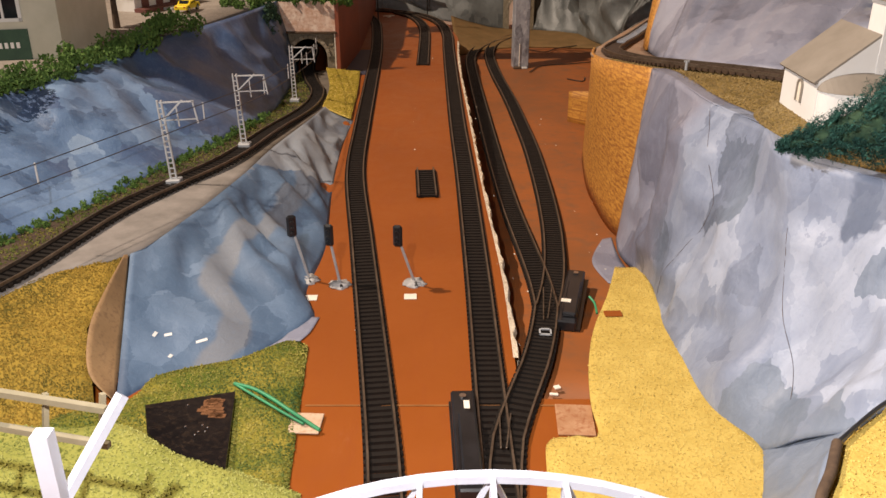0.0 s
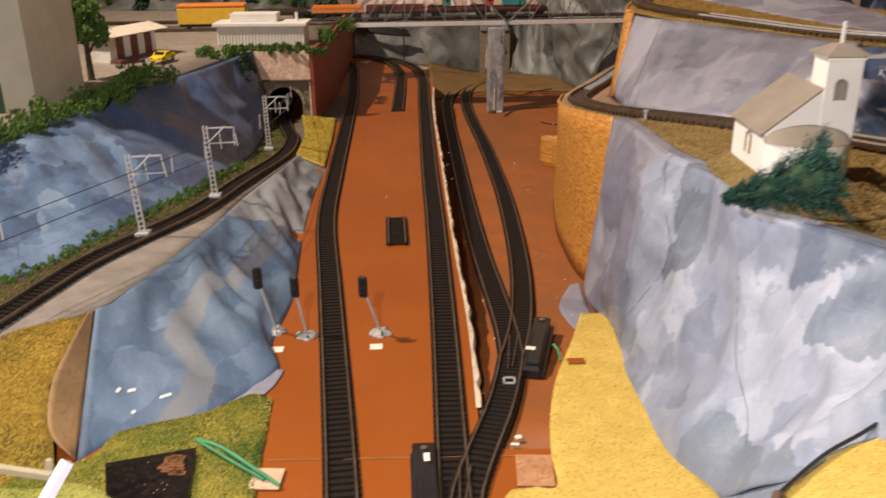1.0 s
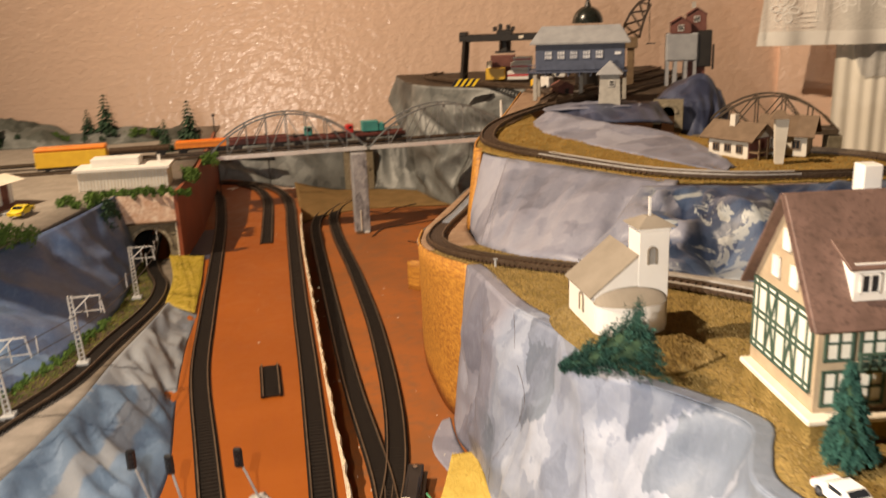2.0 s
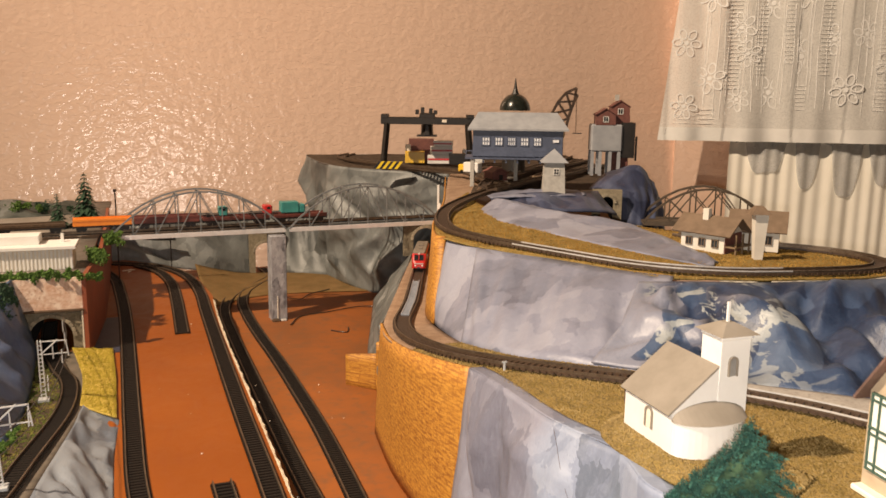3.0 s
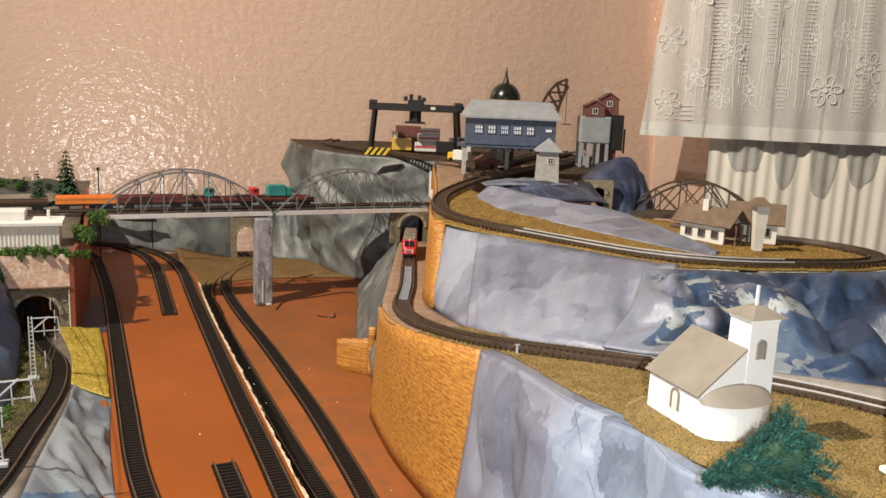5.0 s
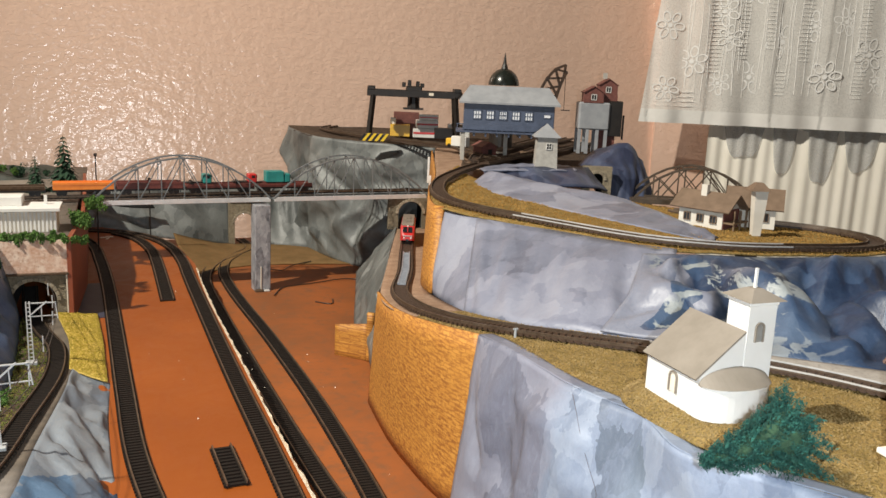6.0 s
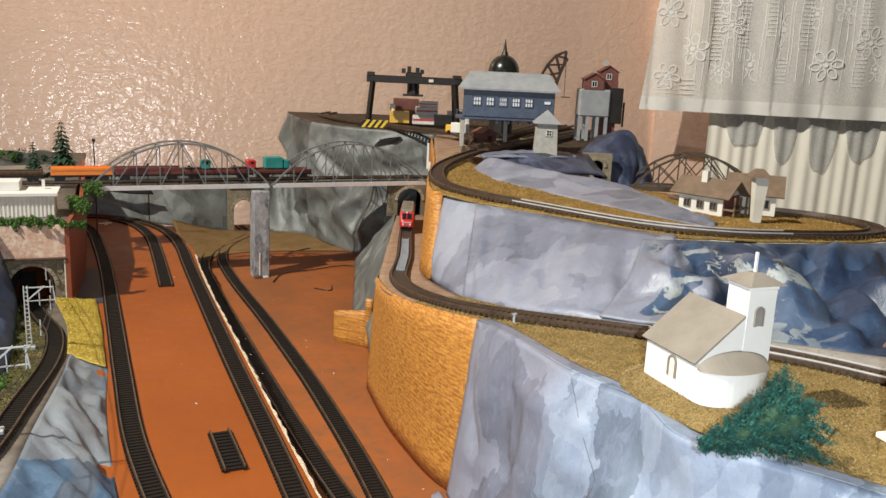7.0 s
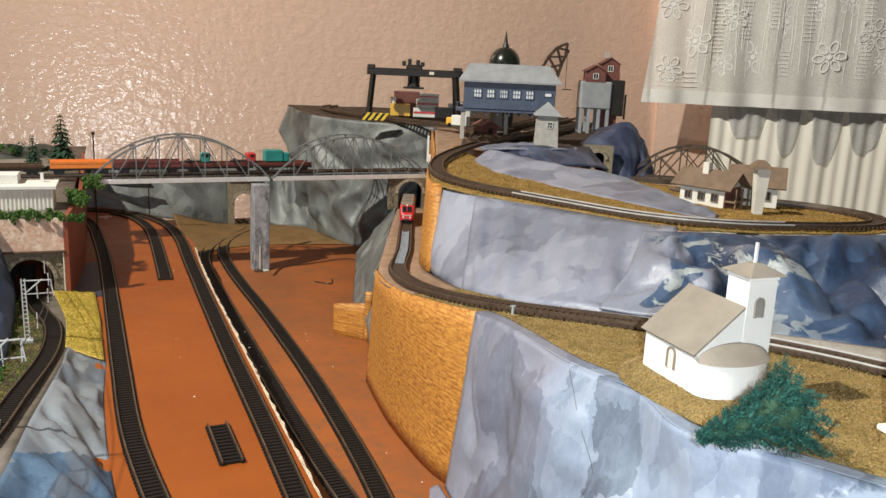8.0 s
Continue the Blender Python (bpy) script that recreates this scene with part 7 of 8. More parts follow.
r = part("hipped_roof", bm, M_GREYROOF, box_h, "grey hipped roof")
r.location = (0, 0, 0.098)
for i in range(5):
    framed_window(box_h, -0.056 + i * 0.0225, -0.0293, 0.072, 0.0135, 0.0145, M_BLUEHOUSE, M_WHITEPANE, 0, (2 if i != 2 else 3, 1), "cabin_window")
framed_window(box_h, 0.066, -0.0293, 0.078, 0.012, 0.006, M_BLUEHOUSE, M_WHITEPANE, 0, (0, 0), "cabin_window")
part("walkway", boxed(0.176, 0.076, 0.003, -0.004, -0.004, 0.048, bevel=0.0004), M_BLUEHOUSE, box_h)
for i in range(18):
    part("railing_post", boxed(0.0012, 0.0012, 0.012, -0.09 + i * 0.0098, -0.0415, 0.051), M_BLUEHOUSE, box_h)
part("handrail", boxed(0.17, 0.0014, 0.0014, -0.007, -0.0415, 0.062), M_BLUEHOUSE, box_h)
for i in range(9):
    part("joist", boxed(0.003, 0.07, 0.006, -0.08 + i * 0.02, -0.004, 0.042), M_BLUEHOUSE, box_h)
for x, y in ((-0.079, -0.036), (-0.079, 0.03), (0.0, 0.03), (0.079, -0.03), (0.079, 0.03)):
    part("stilt", boxed(0.007, 0.007, 0.048, x, y, -0.0005, bevel=0.0005), M_HUT, box_h, "pale grey stilt")

# pump hut
hut = thing("pump_hut", yard(0.159, 1.39, 0.2205), "square pale grey pump hut with pyramid roof", "hut")
bm = bmesh.new()
bmesh.ops.create_cone(bm, cap_ends=True, segments=4, radius1=0.0255, radius2=0.0225, depth=0.052, matrix=Matrix.Translation((0, 0, 0.026)) @ Matrix.Rotation(math.pi / 4, 4, "Z"))
part("hut_wall", bm, M_HUT, hut)
bm = bmesh.new()
bmesh.ops.create_cone(bm, cap_ends=True, segments=4, radius1=0.031, radius2=0.001, depth=0.021, matrix=Matrix.Translation((0, 0, 0.0625)) @ Matrix.Rotation(math.pi / 4, 4, "Z"))
part("pyramid_roof", bm, M_GREYROOF, hut, "grey pyramid roof")
framed_window(hut, 0.003, -0.0169, 0.033, 0.008, 0.009, M_WHITE, M_GLASS, 0, (1, 1))

# gantry crane with containers
cr = thing("gantry_crane", yard(-0.078, 1.88, 0.2205, 4), "black container gantry crane straddling the yard track", "gantry crane")
for y in (-0.022, 0.022):
    part("bridge_girder", boxed(0.205, 0.009, 0.0145, 0, y, 0.091, bevel=0.0008), M_DARKSTEEL, cr)
for x in (-0.096, 0.094):
    for y in (-0.03, 0.03):
        bb = bmesh.new()
        bar(bb, (x * 1.02, y * 1.1, 0.0), (x * 0.93, y * 0.75, 0.094), 0.0085, 0.0085)
        part("leg", bb, M_DARKSTEEL, cr)
        part("wheel_truck", boxed(0.016, 0.008, 0.006, x * 1.02, y * 1.1, -0.0005, bevel=0.001), M_DARKSTEEL, cr)
    part("end_tie", boxed(0.006, 0.07, 0.006, x, 0, 0.016), M_DARKSTEEL, cr)
tr = part("trolley", boxed(0.034, 0.05, 0.014, -0.002, 0, 0.1005, bevel=0.002), M_DARKSTEEL, cr)
part("hoist", rod(bmesh.new(), (-0.002, 0, 0.095), (-0.002, 0, 0.068), 0.010, 10, 0.014), M_DARKSTEEL, tr)
part("spreader", boxed(0.044, 0.02, 0.004, -0.002, 0, 0.064), M_DARKSTEEL, tr)
part("name_plate", boxed(0.010, 0.0006, 0.006, 0.035, -0.0264, 0.096), M_PAPER, cr, "pale plate with dark marks")
for x, h in ((-0.024, 0.010), (-0.012, 0.015), (0.006, 0.013), (0.016, 0.009)):
    part("winch_box", boxed(0.008, 0.020, h, x, 0, 0.112, bevel=0.001), M_DARKSTEEL, tr)
for x in (-0.014, 0.010):
    for y in (-0.008, 0.008):
        part("hoist_rope", rod(bmesh.new(), (x, y, 0.100), (x, y, 0.066), 0.0008, 6), M_DARKSTEEL, tr)
for x in (-0.094, 0.092):
    part("end_cap", boxed(0.016, 0.056, 0.008, x, 0, 0.104, bevel=0.001), M_DARKSTEEL, cr)


def container(u, v, z, size, mat, label, stripe=None, turn=4):
    c = thing("freight_container", yard(u, v, z, turn), label, "container", "freight containers")
    sx, sy, sz = size
    part("shell", boxed(sx, sy, sz, bevel=0.0006), mat, c)
    for i in range(int(sx / 0.004)):
        part("rib", boxed(0.0012, 0.0006, sz * 0.86, -sx / 2 + 0.003 + i * 0.004, -sy / 2 - 0.0002, sz * 0.07), mat, c)
    if stripe:
        part("stripe", boxed(sx * 0.98, 0.0006, sz * 0.22, 0, -sy / 2 - 0.0006, sz * 0.40), stripe, c, "red stripe")
    return c


container(-0.111, 1.94, 0.2215, (0.044, 0.024, 0.026), M_YELLOW_P, "yellow-orange freight container on the yard ground")
container(-0.055, 1.93, 0.2215, (0.052, 0.024, 0.020), M_WHITE, "white freight container with red stripe", M_RED)
container(-0.050, 1.932, 0.2420, (0.048, 0.024, 0.018), M_WHITE, "white container stacked on another container", M_RED, 8)
container(-0.100, 1.99, 0.2215, (0.058, 0.026, 0.052), M_WOODRED, "tall brown freight container at the back")
container(-0.128, 1.955, 0.2475, (0.012, 0.02, 0.014), M_WHITE, "small pale freight box on a container")
container(-0.046, 1.925, 0.2610, (0.042, 0.024, 0.012), M_WHITE, "pale container on top of the container stack", M_RED, -3)
container(-0.012, 1.915, 0.2215, (0.040, 0.022, 0.024), M_DARKSTEEL, "dark freight container beside the stack")
container(0.022, 1.98, 0.2215, (0.05, 0.024, 0.03), M_WHITE, "pale freight container behind the crane")

bus = thing("toy_van", yard(0.020, 1.70, 0.2215, -30), "white and yellow toy delivery van in the yard", "van")
part("van_body", boxed(0.034, 0.018, 0.020, 0.004, 0, 0.003, bevel=0.0015), M_WHITE, bus)
part("cab", boxed(0.014, 0.018, 0.015, -0.018, 0, 0.003, bevel=0.0018), M_YELLOW_P, bus, "yellow cab")
part("windscreen", boxed(0.0006, 0.015, 0.006, -0.0252, 0, 0.0105), M_GLASS, bus)
for x in (-0.016, 0.013):
    for s in (-1, 1):
        part("wheel", rod(bmesh.new(), (x, s * 0.007, 0.004), (x, s * 0.0095, 0.004), 0.004, 10), M_BLACK, bus)
shed = thing("brown_shed", yard(0.068, 1.585, 0.2205, 25), "small red-brown wooden shed under the signal house", "shed")
part("shed_wall", gable(bmesh.new(), 0.03, 0.036, 0.016, 0.024), M_WOODRED, shed)
roof_pair(shed, 0.03, 0.036, 0.016, 0.024, M_WOODRED, 0.003)
part("door", boxed(0.008, 0.0008, 0.012, 0.002, -0.0183, 0), M_DARKSTEEL, shed)
for i, (u, v, s) in enumerate(((0.06, 1.66, 0.012), (0.095, 1.63, 0.010), (0.125, 1.60, 0.011), (0.085, 1.56, 0.008), (0.15, 1.66, 0.010), (0.045, 1.50, 0.006))):
    c = thing("scrap_load", yard(u, v, 0.2205, i * 37), "small heap of pale scrap on the ballast", "scrap heap", "scrap heaps")
    bm = bmesh.new()
    rg = random.Random(i)
    for _ in range(9):
        box(bm, s * rg.uniform(0.3, 0.9), s * rg.uniform(0.2, 0.5), s * 0.25, rg.uniform(-s, s), rg.uniform(-s, s) * 0.6, 0)
    part("heap", bm, M_PAPER if i % 2 else M_BROWN, c)
# striped kerb by the crane: slanting blocks side by side
for i in range(8):
    bm = boxed(0.0064, 0.010, 0.0150)
    for v in bm.verts:
        v.co.x += v.co.z * 0.75
    o = tagged(part("kerb_block", bm, M_STRIPE_Y if i % 2 else M_BLACK), "black and yellow slanting striped kerb block", "kerb", "striped kerb blocks")
    o.matrix_world = yard(-0.184 + i * 0.0064, 1.79, 0.2205, 0)

# domed tank behind the signal house
dome = thing("domed_tank", yard(0.107, 1.76, 0.2195), "black domed tank with pointed finial", "tank")
part("tank_shaft", rod(bmesh.new(), (0, 0, 0), (0, 0, 0.122), 0.024, 24), M_DARKSTEEL, dome)
bm = bmesh.new()
bmesh.ops.create_uvsphere(bm, u_segments=24, v_segments=16, radius=0.0315, matrix=Matrix.Translation((0, 0, 0.127)) @ Matrix.Diagonal((1, 1, 1.08, 1)))
bmesh.ops.delete(bm, geom=[v for v in bm.verts if v.co.z < 0.122], context="VERTS")
part("dome", bm, mottled("black_green_dome", (0.008, 0.010, 0.008), (0.02, 0.024, 0.02), None, 0.25, scale=60), dome, smooth=True)
part("dome_rim", rod(bmesh.new(), (0, 0, 0.118), (0, 0, 0.1225), 0.0375, 24), M_DARKSTEEL, dome)
part("finial", rod(bmesh.new(), (0, 0, 0.159), (0, 0, 0.170), 0.008, 10, 0.004), M_DARKSTEEL, dome)
part("finial_spike", rod(bmesh.new(), (0, 0, 0.170), (0, 0, 0.192), 0.0038, 8, 0.0006), M_DARKSTEEL, dome)

# coal crane with curved lattice jib
jib = thing("coal_crane", yard(0.195, 1.75, 0.2165), "brown coal crane with curved lattice jib", "crane")
part("crane_mast", boxed(0.014, 0.014, 0.09, bevel=0.001), M_BROWN, jib)
part("crane_cab", boxed(0.026, 0.024, 0.022, 0, 0, 0.078, bevel=0.001), M_BROWN, jib)
outer = [(-0.018, 0.100), (-0.014, 0.124), (-0.002, 0.148), (0.014, 0.167), (0.034, 0.176)]
inner = [(0.016, 0.098), (0.020, 0.116), (0.025, 0.134), (0.031, 0.150), (0.037, 0.162)]
M_JIB = mottled("rusty_jib", (0.022, 0.010, 0.004), (0.060, 0.028, 0.010), None, 0.5, scale=90, bump=0.1)
for y in (-0.005, 0.005):
    for line in (outer, inner):
        bm = bmesh.new()
        for a, b in zip(line, line[1:]):
            bar(bm, (a[0], y, a[1]), (b[0], y, b[1]), 0.0046)
        part("jib_chord", bm, M_JIB, jib, "curved brown jib chord")
    for i in range(4):
        part("lattice_bar", bar(bmesh.new(), (outer[i][0], y, outer[i][1]), (inner[i + 1][0], y, inner[i + 1][1]), 0.0040), M_JIB, jib)
        part("lattice_bar", bar(bmesh.new(), (inner[i][0], y, inner[i][1]), (outer[i + 1][0], y, outer[i + 1][1]), 0.0040), M_JIB, jib)
part("hoist_rope", rod(bmesh.new(), (0.035, 0, 0.163), (0.036, 0, 0.085), 0.0006, 5), M_DARKSTEEL, jib)
part("signal_arm", bar(bmesh.new(), (0.030, 0, 0.086), (0.048, 0, 0.086), 0.002), M_DARKSTEEL, jib)

# coaling tower
ct = thing("coaling_tower", yard(0.297, 1.79, 0.2165), "grey coaling tower on stilts with red gabled tops", "coaling tower")
part("bunker", boxed(0.064, 0.050, 0.056, 0, 0, 0.048, bevel=0.003), M_GREYROOF, ct, "grey bunker body")
part("bunker_side", boxed(0.028, 0.046, 0.072, 0.044, 0.004, 0.036, bevel=0.001), M_DARKSTEEL, ct, "dark lift shaft")
for x in (-0.028, -0.012, 0.008, 0.026):
    for y in (-0.02, 0.02):
        part("stilt", boxed(0.0065, 0.006, 0.050, x, y, -0.001), M_GREYROOF, ct)
for x, y, w, z in ((-0.004, -0.008, 0.040, 0.103), (0.028, 0.012, 0.038, 0.119)):
    bm = gable(bmesh.new(), w, 0.034, 0.020, 0.032)
    g = part("gable_top", bm, M_WOODRED, ct, "red-brown gabled top house")
    g.location = (x, y, z)
    for s in (-1, 1):
        sl = math.atan2(0.012, w / 2)
        part("gable_roof", box(bmesh.new(), w / 2 + 0.006, 0.040, 0.0015, 0, 0, 0, Matrix.Translation((0, 0, 0.0325)) @ Matrix.Rotation(s * sl, 4, "Y") @ Matrix.Translation((s * (w / 4 + 0.002), 0, 0))), M_WOODRED, g)
    framed_window(g, 0, -0.0174, 0.006, 0.010, 0.011, M_WHITE, M_GLASS, 0, (1, 0), "top_window")
part("tower_base", boxed(0.034, 0.046, 0.122, 0.030, 0.012, 0.0), M_WOODRED, ct)
part("vent", boxed(0.008, 0.008, 0.012, 0.022, 0.012, 0.152), M_HUT, ct)
part("ladder", boxed(0.004, 0.001, 0.05, 0.062, -0.012, 0.03), M_DARKSTEEL, ct)

# brown arch bridge, small houses with tower, portal in the hump
M_BRIDGE_BROWN = mottled("dark_brown_bridge_steel", (0.06, 0.042, 0.028), (0.10, 0.07, 0.047), None, 0.55, scale=80, bump=0.2)
b2 = arch_bridge(0.212, 0.058, 0.050, M_BRIDGE_BROWN, M_BRIDGE_BROWN, "brown steel tied-arch bridge beside the dark rock", 5, "arch bridges", 0.0034)
b2.matrix_world = yard(0.318, 1.46, 0.166, -3)
for side in (-0.025, 0.025):
    for k in range(1, 4):
        a, b = 0.212 * k / 5, 0.212 * (k + 1) / 5
        part("counter_diagonal", bar(bmesh.new(), (b, side, 0.004), (a, side, 0.050 if k > 1 else 0.042), 0.0018), M_BRIDGE_BROWN, b2)
part("abutment", boxed(0.02, 0.06, 0.06, -0.008, 0, -0.066), M_STONE, b2)
part("abutment", boxed(0.02, 0.06, 0.09, 0.207, 0, -0.094), M_STONE, b2)
arch_wall("tunnel_portal", pose(0.668, 1.362, 0.165, 0, 0, -25), 0.050, 0.056, 0.022, 0.044, M_STONE, M_STONE_L, "brown stone archway in the dark rock hump")
M_BROWNROOF = mottled("brown_tile_roof", (0.135, 0.09, 0.058), (0.19, 0.128, 0.085), None, 0.7, scale=90, fine=400, bump=0.3)
M_CREAM = mottled("cream_wall", (0.58, 0.54, 0.47), (0.66, 0.62, 0.55), None, 0.7, scale=60, bump=0.1)
sh = thing("small_house", yard(0.322, 1.030, 0.1985, -44) @ Matrix.Scale(1.14, 4), "small white house with brown overhanging roof by the loop", "house", "small houses")
ALONG = Matrix.Rotation(math.pi / 2, 4, "Z")
bm = gable(bmesh.new(), 0.036, 0.050, 0.021, 0.034)
bmesh.ops.transform(bm, matrix=ALONG, verts=bm.verts[:])
part("house_wall", bm, M_CREAM, sh)
part("timber_gable", boxed(0.0012, 0.034, 0.020, 0.0253, 0, 0.0005), M_WOODRED, sh, "brown timber gable end")
for s in (-1, 1):
    part("roof_side", box(bmesh.new(), 0.068, 0.029, 0.0016, 0, 0, 0, Matrix.Translation((0, 0, 0.0352)) @ Matrix.Rotation(-s * 0.625, 4, "X") @ Matrix.Translation((0, s * 0.0142, 0))), M_BROWNROOF, sh, "brown overhanging roof")
part("chimney", boxed(0.0065, 0.0065, 0.016, -0.004, -0.004, 0.028), M_CREAM, sh)
for x in (-0.015, 0.0, 0.015):
    framed_window(sh, x, -0.0184, 0.006, 0.007, 0.008, M_BROWNROOF, M_GLASS, 0, (1, 0))
part("veranda", boxed(0.012, 0.034, 0.0016, 0.031, 0, 0.007), M_BROWN, sh)
for y in (-0.014, 0.0, 0.014):
    part("veranda_post", boxed(0.0016, 0.0016, 0.022, 0.036, y, -0.001), M_BROWN, sh)
s2 = thing("small_house", yard(0.382, 1.045, 0.1985, -20) @ Matrix.Scale(1.1, 4), "small white gabled house with dark window", "house", "small houses")
bm = gable(bmesh.new(), 0.040, 0.046, 0.024, 0.040)
bmesh.ops.transform(bm, matrix=ALONG, verts=bm.verts[:])
part("house_wall", bm, M_CREAM, s2)
for s in (-1, 1):
    part("roof_side", box(bmesh.new(), 0.062, 0.033, 0.0016, 0, 0, 0, Matrix.Translation((0, 0, 0.0412)) @ Matrix.Rotation(-s * 0.67, 4, "X") @ Matrix.Translation((0, s * 0.0160, 0))), M_BROWNROOF, s2, "brown roof")
framed_window(s2, 0.012, -0.0204, 0.008, 0.008, 0.009, M_BROWNROOF, M_GLASS, 0, (1, 0))
tw = thing("small_tower", yard(0.360, 0.972, 0.1985, 0), "narrow cream tower with brown cap beside the house", "tower")
bm = bmesh.new()
bmesh.ops.create_cone(bm, cap_ends=True, segments=4, radius1=0.0066, radius2=0.0105, depth=0.052, matrix=Matrix.Translation((0, 0, 0.026)) @ Matrix.Rotation(math.pi / 4, 4, "Z"))
part("tower_shaft", bm, M_CREAM, tw)
bm = bmesh.new()
bmesh.ops.create_cone(bm, cap_ends=True, segments=4, radius1=0.0165, radius2=0.0055, depth=0.009, matrix=Matrix.Translation((-0.002, 0, 0.057)) @ Matrix.Rotation(math.pi / 4, 4, "Z"))
part("tower_cap", bm, M_BROWNROOF, tw, "brown cap roof")

# white posts by the loop curve
for u, v, z, h in ((-0.032, 1.45, 0.181, 0.044), (-0.028, 1.42, 0.181, 0.016)):
    o = tagged(part("marker_post", boxed(0.0035, 0.0035, h, bevel=0.0003), M_WHITE), "thin white marker post beside the curve", "post", "marker posts")
    o.matrix_world = yard(u, v, z)
wp = thing("lineside_post", pose(0.209, 0.731, 0.1475, 0, 0, 0), "small grey lineside post on the track edge", "post")
part("post", rod(bmesh.new(), (0, 0, 0), (0, 0, 0.008), 0.0012, 8), M_PALE, wp)
part("cross_arm", boxed(0.0045, 0.0012, 0.0014, 0, 0, 0.0068), M_PALE, wp)

# ---- railcar in the tunnel mouth ----
rc = thing("railcar", pose(0.358, 1.45, 0.0790, -4.8, 0, -19.8), "red railcar with dusty grey roof leaving the tunnel", "railcar")
M_DUSTROOF = mottled("dusty_grey_roof", (0.17, 0.145, 0.12), (0.25, 0.215, 0.18), (0.12, 0.10, 0.08), 0.75, scale=60, fine=300, bump=0.2)


def rounded_ring(w, lo, hi, y):
    c = min(w, hi - lo) * 0.28
    return [(-w, y, lo), (w, y, lo), (w, y, hi - c), (w - c * 0.4, y, hi - c * 0.35), (w - c * 1.3, y, hi), (-w + c * 1.3, y, hi), (-w + c * 0.4, y, hi - c * 0.35), (-w, y, hi - c)]


def hull(bm, rings):
    rows = [[bm.verts.new(p) for p in ring] for ring in rings]
    for a, b in zip(rows, rows[1:]):
        for i in range(len(a)):
            j = (i + 1) % len(a)
            bm.faces.new((a[i], a[j], b[j], b[i]))
    bm.faces.new(rows[0])
    bm.faces.new(rows[-1][::-1])
    return bm


CAR_LENGTH = 0.205
part("car_body", hull(bmesh.new(), [rounded_ring(w, lo, hi, y) for w, lo, hi, y in ((0.0078, 0.0050, 0.0135, 0.0), (0.0108, 0.0040, 0.0165, 0.0022), (0.0120, 0.0036, 0.0240, 0.0075), (0.0125, 0.0036, 0.0295, 0.0125), (0.0125, 0.0036, 0.0300, CAR_LENGTH))]), M_RED, rc, smooth=False)
part("roof", hull(bmesh.new(), [rounded_ring(w, 0.0285, hi, y) for w, hi, y in ((0.0085, 0.0302, 0.0118), (0.0108, 0.0328, 0.018), (0.0110, 0.0332, CAR_LENGTH - 0.003))]), M_DUSTROOF, rc, "dusty grey-brown roof")
bm = bmesh.new()
glass = [(-0.0082, 0.0030, 0.0180), (0.0082, 0.0030, 0.0180), (0.0078, 0.0094, 0.0265), (-0.0078, 0.0094, 0.0265)]
front = [bm.verts.new((x, y - 0.0012, z + 0.0006)) for x, y, z in glass]
back = [bm.verts.new((x, y + 0.0006, z - 0.0004)) for x, y, z in glass]
bm.faces.new(front)
bm.faces.new(back[::-1])
for i in range(4):
    bm.faces.new((front[i], front[(i + 1) % 4], back[(i + 1) % 4], back[i]))
part("windscreen", bm, M_GLASS, rc, "sloping dark windscreen")
part("screen_pillar", bar(bmesh.new(), (0, 0.0014, 0.0184), (0, 0.0080, 0.0272), 0.0012), M_RED, rc)
part("front_stripe", boxed(0.0165, 0.0010, 0.0014, 0, -0.0002, 0.0118), M_PALE, rc, "pale front stripe")
for x in (-0.0060, 0.0060):
    part("headlight", rod(bmesh.new(), (x, 0.0006, 0.0092), (x, -0.0008, 0.0092), 0.0014, 10), M_WHITE, rc)
part("top_light", rod(bmesh.new(), (0, 0.0090, 0.0290), (0, 0.0070, 0.0288), 0.0014, 10), M_WHITE, rc)
part("coupler", boxed(0.005, 0.007, 0.0025, 0, -0.003, 0.0045), M_BLACK, rc)
for y in (0.06, 0.11, 0.16):
    part("roof_vent", boxed(0.008, 0.014, 0.0018, 0, y, 0.0330, bevel=0.0005), M_DUSTROOF, rc)
for k in range(9):
    for sx in (-1, 1):
        part("side_window", boxed(0.0006, 0.013, 0.0075, sx * 0.0127, 0.028 + k * 0.019, 0.0175), M_GLASS, rc)
for y in (0.026, 0.042, CAR_LENGTH - 0.042, CAR_LENGTH - 0.026):
    for sx in (-1, 1):
        part("wheel", rod(bmesh.new(), (sx * 0.0076, y, 0.005), (sx * 0.0098, y, 0.005), 0.0052, 12), M_BLACK, rc)

# pale rack laid between the rails before the tunnel
M_RACK = mottled("pale_rack_metal", (0.36, 0.40, 0.46), (0.50, 0.54, 0.60), None, 0.3, 0.4, scale=120, bump=0.1)
rack = thing("rack_strip", Matrix(), "pale metal rack strip lying between the rails", "rack")
run = along(MIDLINE[10:14], 60)[7:52]
for sx in (-1, 1):
    part("rack_side", strip(run, sx * 0.0048, 0.0012, 0.0024, 0.0046), M_RACK, rack)
for a, b in zip(run[::2], run[1::2]):
    part("rung", bar(bmesh.new(), a + Vector((-0.0048, 0.0016, 0.0034)), a + Vector((0.0048, -0.0016, 0.0034)), 0.0022, 0.0020), M_RACK, rack)

# ---- town on the plateau ----
tb = thing("tall_building", pose(-0.422, 0.955, 0.112, 0, 0, 0), "tall beige building with green window frames", "building")
M_BEIGE = mottled("beige_render", (0.52, 0.49, 0.38), (0.60, 0.565, 0.45), None, 0.8, scale=30, bump=0.1)
